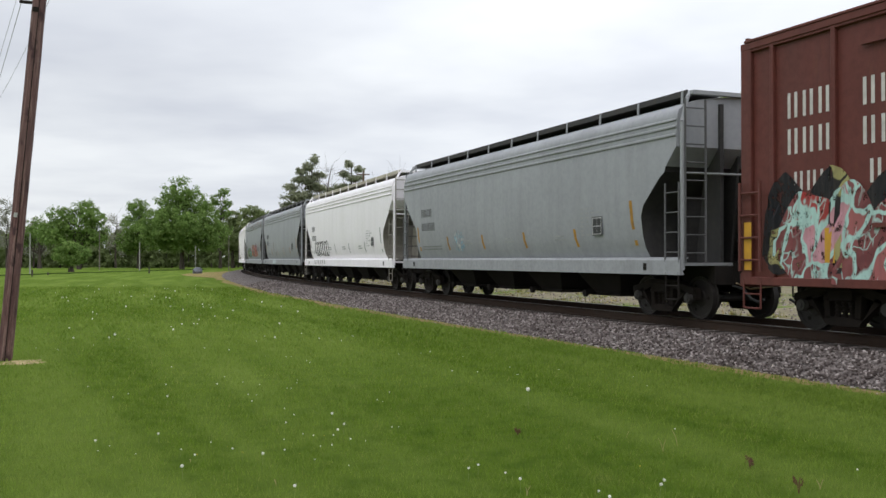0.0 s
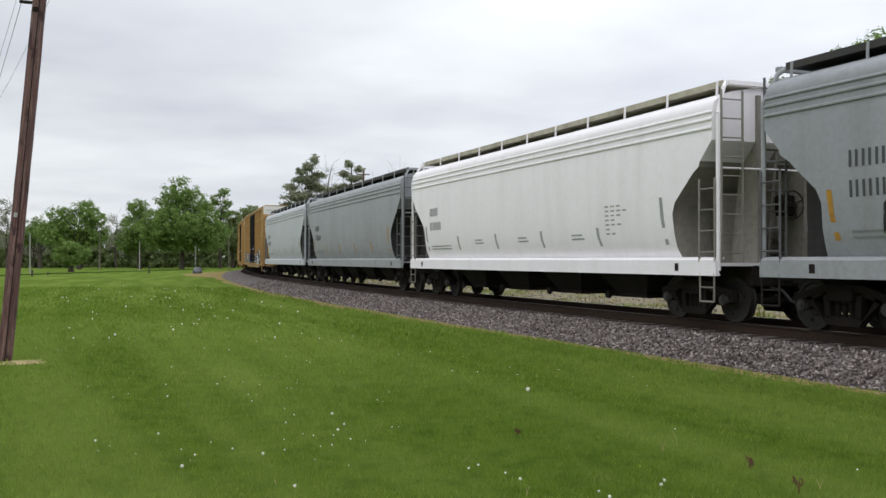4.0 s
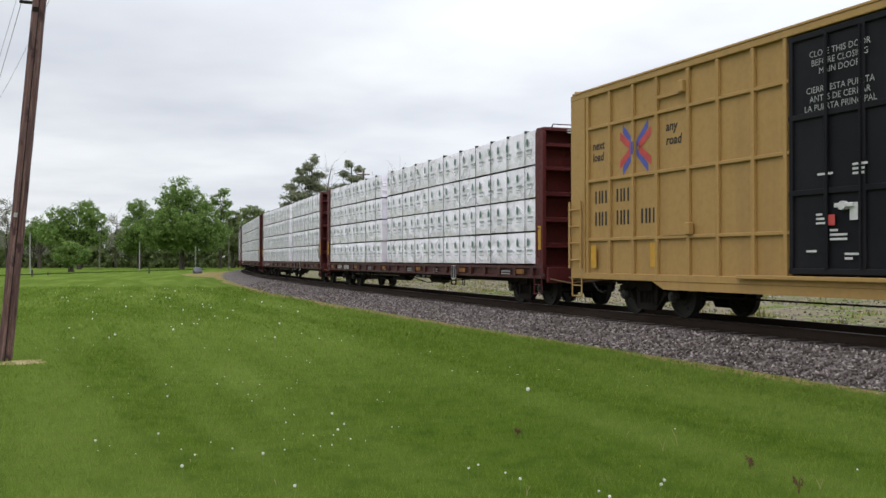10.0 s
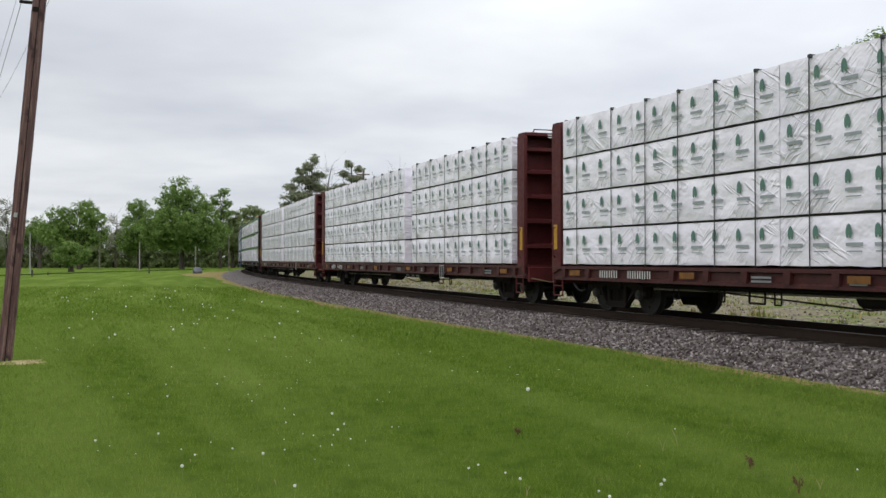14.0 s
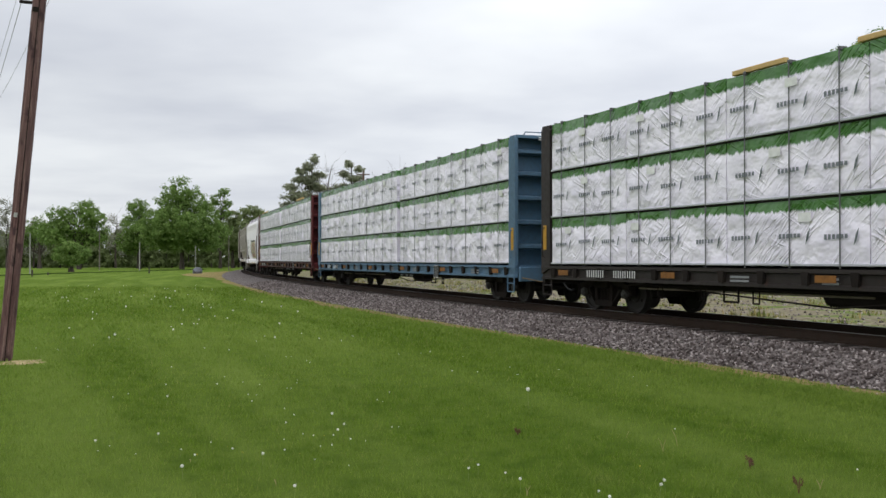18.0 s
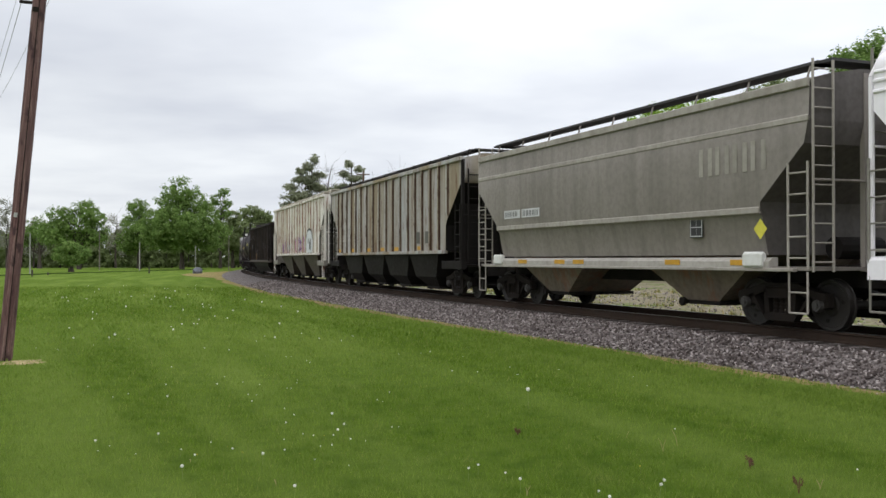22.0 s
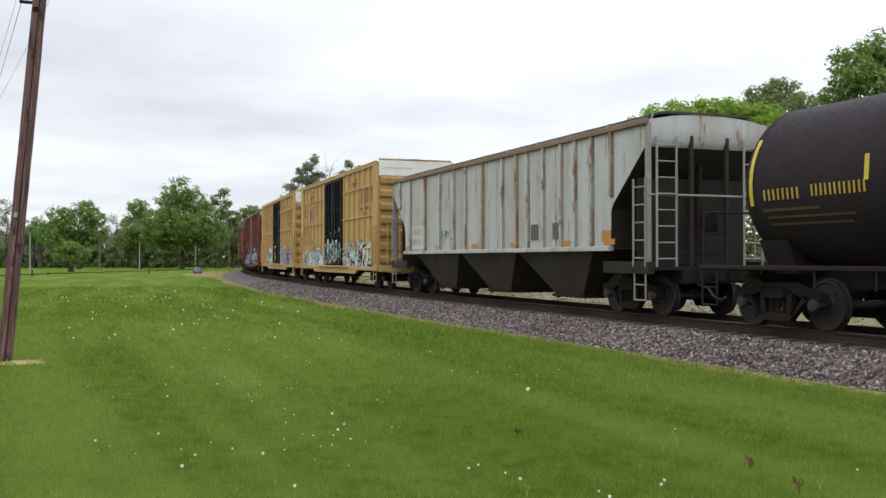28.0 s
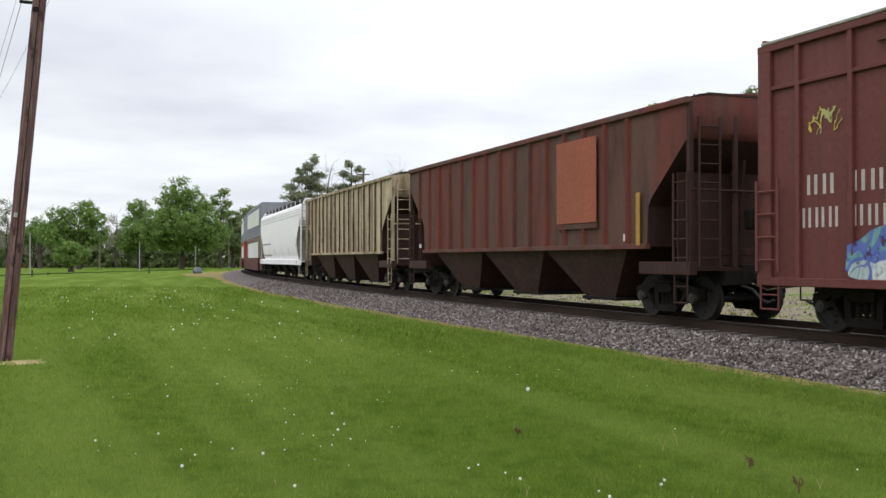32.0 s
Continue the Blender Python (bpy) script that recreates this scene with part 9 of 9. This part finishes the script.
def tank_car(label, t_l, t_r, mat, style):
    """Tank from t_l to t_r; the sills reach further out."""
    car, L, b = new_car("tank_car", label, "tank wagon", t_l - .75, t_r + .75, 1.6)
    h = (t_r - t_l) / 2
    R, cz = 1.465, 2.50
    n = 40
    prof = []
    for k in range(9):
        a = math.pi / 2 * k / 8
        prof.append((-h + .62 * (1 - math.cos(a)), R * math.cos(math.pi / 2 - a) if k else .02))
    ring = lambda x, r: [(x, r * math.cos(2 * math.pi * q / n), cz + r * math.sin(2 * math.pi * q / n)) for q in range(n)]
    rs = [ring(x, max(.02, r)) for x, r in prof] + [ring(-x, max(.02, r)) for x, r in prof[::-1]]
    tank = part("tank", MB().rings(rs), mat, car, smooth=40)
    for x in (-h + .62, -h / 3, h / 3, h - .62):
        part("weld_band", MB().rings([ring(x - .05, R + .006), ring(x + .05, R + .006)], caps=False), mat, tank, smooth=40)
    for sd in (-1, 1):
        part("side_sill", MB().box(-L / 2, L / 2, min(sd * 1.35, sd * 1.50), max(sd * 1.35, sd * 1.50), 1.02, 1.10, c=.01), P_TANK, car)
        for x in [-L / 2 + .4 + (L - .8) * i / 11 for i in range(12)]:
            part("sill_bracket", MB().pipe([(x, sd * 1.45, 1.05), (x, sd * 1.45, .72 if abs(x) < b - 1.2 else .95)], .02, 5), P_TANK, car)
        part("hand_rail", MB().pipe([(-L / 2 + .12, sd * 1.48, 1.1), (-L / 2 + .12, sd * 1.48, 2.02), (-L / 2 + .2, sd * 1.40, 2.10)], .02, 6), P_TANK, car)
        part("hand_rail", MB().pipe([(L / 2 - .12, sd * 1.48, 1.1), (L / 2 - .12, sd * 1.48, 2.02), (L / 2 - .2, sd * 1.40, 2.10)], .02, 6), P_TANK, car)
    for e in (-1, 1):
        xe = e * L / 2
        part("end_hand_rail", MB().pipe([(xe - e * .1, -1.45, 1.1), (xe - e * .1, -1.45, 2.1), (xe - e * .1, 1.45, 2.1), (xe - e * .1, 1.45, 1.1)], .02, 6), P_TANK, car)
        part("end_platform", MB().box(min(xe, xe - e * 1.5), max(xe, xe - e * 1.5), -1.45, 1.45, 1.0, 1.06), UNDER, car)
        part("saddle", MB().prism([(-.9, .95), (.9, .95), (1.15, 1.55), (.75, 1.22), (0, 1.06), (-.75, 1.22), (-1.15, 1.55)], 0, e * b - .35, e * b + .35), P_TANK, car)
        part("stub_sill", MB().box(min(xe, xe - e * 3.0), max(xe, xe - e * 3.0), -.32, .32, .70, 1.08), UNDER, car)
        for sd in (-1, 1):
            step(car, xe - .5 if e > 0 else xe + .08, P_TANK, sd * 1.48, .36, 1.02)
            # upright sighting stripe round the tank's end
            st = MB()
            for q in range(6):
                a0, a1 = radians(-14 + q * 8), radians(-14 + (q + 1) * 8)
                x0, x1 = e * (h - (.70 if style else .66)), e * (h - .61)
                st.add([(x, sd * (R + .012) * math.cos(a), cz + (R + .012) * math.sin(a)) for a in (a0, a1) for x in (x0, x1)], [(0, 1, 3, 2)])
            part("sighting_stripe", st, flat("yellow_stripe", lin(196, 176, 52), .5) if style else LIGHT_MARK, tank, "curved yellow stripe" if style else "thin pale curved stripe")
    # top platform with rails, dome housing
    zt = 3.72
    part("dome_housing", MB().lathe([(0, .55), (.50, .55), (.56, .5), (.58, .1)], (0, 0, 0), 18), P_TANK, car, at=pose(.2, 0, cz + R - .12, 90), smooth=40)
    for sd in (-1, 1):
        pf = part("top_platform", MB().box(-2.35, 2.1, min(sd * .62, sd * 1.08), max(sd * .62, sd * 1.08), zt - .04, zt + .02), P_TANK, car)
        rl = MB()
        y = sd * 1.04
        rl.pipe([(-2.3, y, zt), (-2.3, y, zt + .76), (-.75, y, zt + .88), (-.66, y, zt + .80), (-.66, y, zt)], .024, 6).pipe([(-2.3, y, zt + .38), (-.66, y, zt + .44)], .018, 6)
        part("platform_rail", rl, P_TANK, pf)
        part("platform_rail", MB().pipe([(.1, y, zt), (.1, y, zt + .80), (.2, y, zt + .88), (1.95, y, zt + .88), (2.05, y, zt + .78), (2.05, y, zt)], .024, 6).pipe([(.1, y, zt + .45), (2.05, y, zt + .45)], .018, 6), P_TANK, pf)
        part("tank_ladder", ladder_mb(sd, cz, R), P_TANK, car)
    for x in (-2.3, 2.05):
        part("end_rail", MB().pipe([(x, -1.04, zt + .76), (x, 1.04, zt + .76)], .022, 6), P_TANK, car)
    def on_tank(rows, m, name="stencilling", label=""):
        mb = MB()
        for x0, x1, z0, z1 in rows:
            y0 = -math.sqrt(max(0.01, R * R - (z0 - cz) ** 2)) - .012
            y1 = -math.sqrt(max(0.01, R * R - (z1 - cz) ** 2)) - .012
            mb.add([(x0, y0, z0), (x1, y0, z0), (x1, y1, z1), (x0, y1, z1)], [(0, 1, 2, 3)])
        return part(name, mb, m, tank, label)
    g = -h
    tagged(on_tank(char_bars(4, g + .95, 2.22, .17, .19, .3) + char_bars(6, g + 2.05, 2.24, .15, .19, .3), LETTER_YEL), kind="stuff")
    tagged(on_tank([(g + .9, g + 2.2, 2.03, 2.08), (g + .95, g + 2.9, 1.91, 1.95), (g + 1.0, g + 2.8, 1.79, 1.83)], LETTER_OCHRE), kind="stuff")
    for x in (3.15, 5.3, 8.55):
        on_tank([(g + x, g + x + (.09 if style else .045), 2.42, 2.82)], flat("yellow_stripe", lin(196, 176, 52), .5) if style else LIGHT_MARK, "sighting_mark")
    on_tank([(g + 7.75, g + 8.5, 2.45, 2.72)], flat("yellow_notice", lin(196, 186, 60), .5), "notice_plate", "yellow notice panel")
    tagged(on_tank([(g + 10.75, g + 11.85, 2.62 - i * .085, 2.665 - i * .085) for i in range(6)], GREY_MARK), kind="stuff")
    tagged(on_tank([(g + 9.3, g + 11.4, 2.05, 2.10)], LETTER_OCHRE), kind="stuff")
    on_tank([(g + 10.2, g + 10.65, 1.78, 2.0)], DARK_BOARD, "data_panel")
    part("hazard_placard", MB().add([(g + 11.65, -1.56, 1.05), (g + 11.85, -1.56, 1.25), (g + 11.65, -1.56, 1.45), (g + 11.45, -1.56, 1.25)], [(0, 1, 2, 3)]), flat("white_placard", lin(216, 216, 216), .5), car, "white diamond placard")
    part("bottom_outlet", MB().cyl((.3, 0, 1.05), (.3, 0, .45), .18, 10).box(-.2, .8, -.25, .25, .62, .72), UNDER, car)
    part("brake_cylinder", MB().cyl((-3.2, -.9, .70), (-2.2, -.9, .70), .2, 12), UNDER, car)
    brake_wheel(car, L / 2 + .02, .2, 1.6, P_TANK)
    return car


def ladder_mb(sd, cz, R):
    mb = MB()
    for x in (-.55, -.15):
        pts = [(x, sd * (R + .06) * math.cos(radians(a)), cz + (R + .06) * math.sin(radians(a))) for a in range(-50, 62, 16)]
        mb.pipe([(x, sd * 1.48, 1.05)] + pts, .018, 5)
    for a in range(-45, 60, 12):
        p = (sd * (R + .06) * math.cos(radians(a)), cz + (R + .06) * math.sin(radians(a)))
        mb.pipe([(-.55, *p), (-.15, *p)], .014, 5)
    return mb


tank_car("black tank car with a top platform and yellow stripes", -474.65, -461.9, P_TANK, 0)
tank_car("dark tank car with dusty sheen-lightened paint and a top platform", -489.8, -477.05, P_TANK2, 0)
tank_car("long matt black tank car with yellow lettering", -504.81, -491.9, P_TANK, 1)


def well_car(s_l, s_r, up_mat, low_mat):
    car, L, b = new_car("well_car", "well wagon carrying two stacked containers", "container wagon", s_l, s_r, 1.3)
    h = L / 2
    for sd in (-1, 1):
        part("well_side", MB().box(-h + 2.2, h - 2.2, min(sd * 1.36, sd * 1.48), max(sd * 1.36, sd * 1.48), .35, 1.35, c=.02), P_RED, car)
    part("well_floor", MB().box(-h + 2.2, h - 2.2, -1.4, 1.4, .33, .42), UNDER, car)
    for e in (-1, 1):
        part("end_platform", MB().box(min(e * h, e * (h - 2.4)), max(e * h, e * (h - 2.4)), -1.4, 1.4, .95, 1.15, c=.02), P_RED, car)
    for z0, ht, mt, xl in ((.44, 2.60, low_mat, h - 2.5), (3.08, 2.60, up_mat, h - 1.6)):
        c = part("container", MB().box(-xl, xl, -1.22, 1.22, z0, z0 + ht, c=.02), mt, car, "corrugated freight container")
        nn = int(xl * 2 / .55)
        for sd in (-1, 1):
            for i in range(nn):
                x = -xl + .3 + (2 * xl - .6) * i / (nn - 1)
                part("corrugation", MB().box(x - .12, x + .12, min(sd * 1.22, sd * 1.25), max(sd * 1.22, sd * 1.25), z0 + .18, z0 + ht - .16, c=.008), mt, c)
        part("white_panel", MB().box(-xl + 2.2, xl - 2.2, -1.262, -1.256, z0 + .9, z0 + 2.2), P_ENDWHITE, c, "white sign panel")
    return car


P_CONT_GREY = paint("grey_container_paint", lin(128, 130, 140), dirt=.25, streak=.3)
P_CONT_RED = paint("red_container_paint", lin(150, 58, 52), dirt=.25, streak=.3)
P_CONT_BROWN = paint("brown_container_paint", lin(116, 96, 84), dirt=.25, streak=.3)
well_car(-658.0, -636.2, P_CONT_GREY, P_CONT_BROWN)
well_car(-681.5, -659.5, P_CONT_GREY, P_CONT_RED)


def motions():
    """The train rolls round the curve at a nearly steady speed; the wheels turn with it."""
    for car, s0, b in CARS:
        rows = []
        for k in range(33):
            s = s0 + run(k)
            x0, y0, _ = track(s - b)
            x1, y1, _ = track(s + b)
            rows.append((k, pose((x0 + x1) / 2, (y0 + y1) / 2, RAIL, 0, 0, math.degrees(math.atan2(y1 - y0, x1 - x0)))))
        walk(car, rows)
    first = WHEELSETS[0]
    walk(first, [(k / 30, pose(0, 0, 0, 0, math.degrees(run(k / 30) / WR) % 360, 0)) for k in range(961)])
    for w in WHEELSETS[1:]:
        w.rotation_mode = "QUATERNION"
        w.animation_data_create()
        w.animation_data.action = first.animation_data.action
        w.animation_data.action_slot = first.animation_data.action_slot


motions()
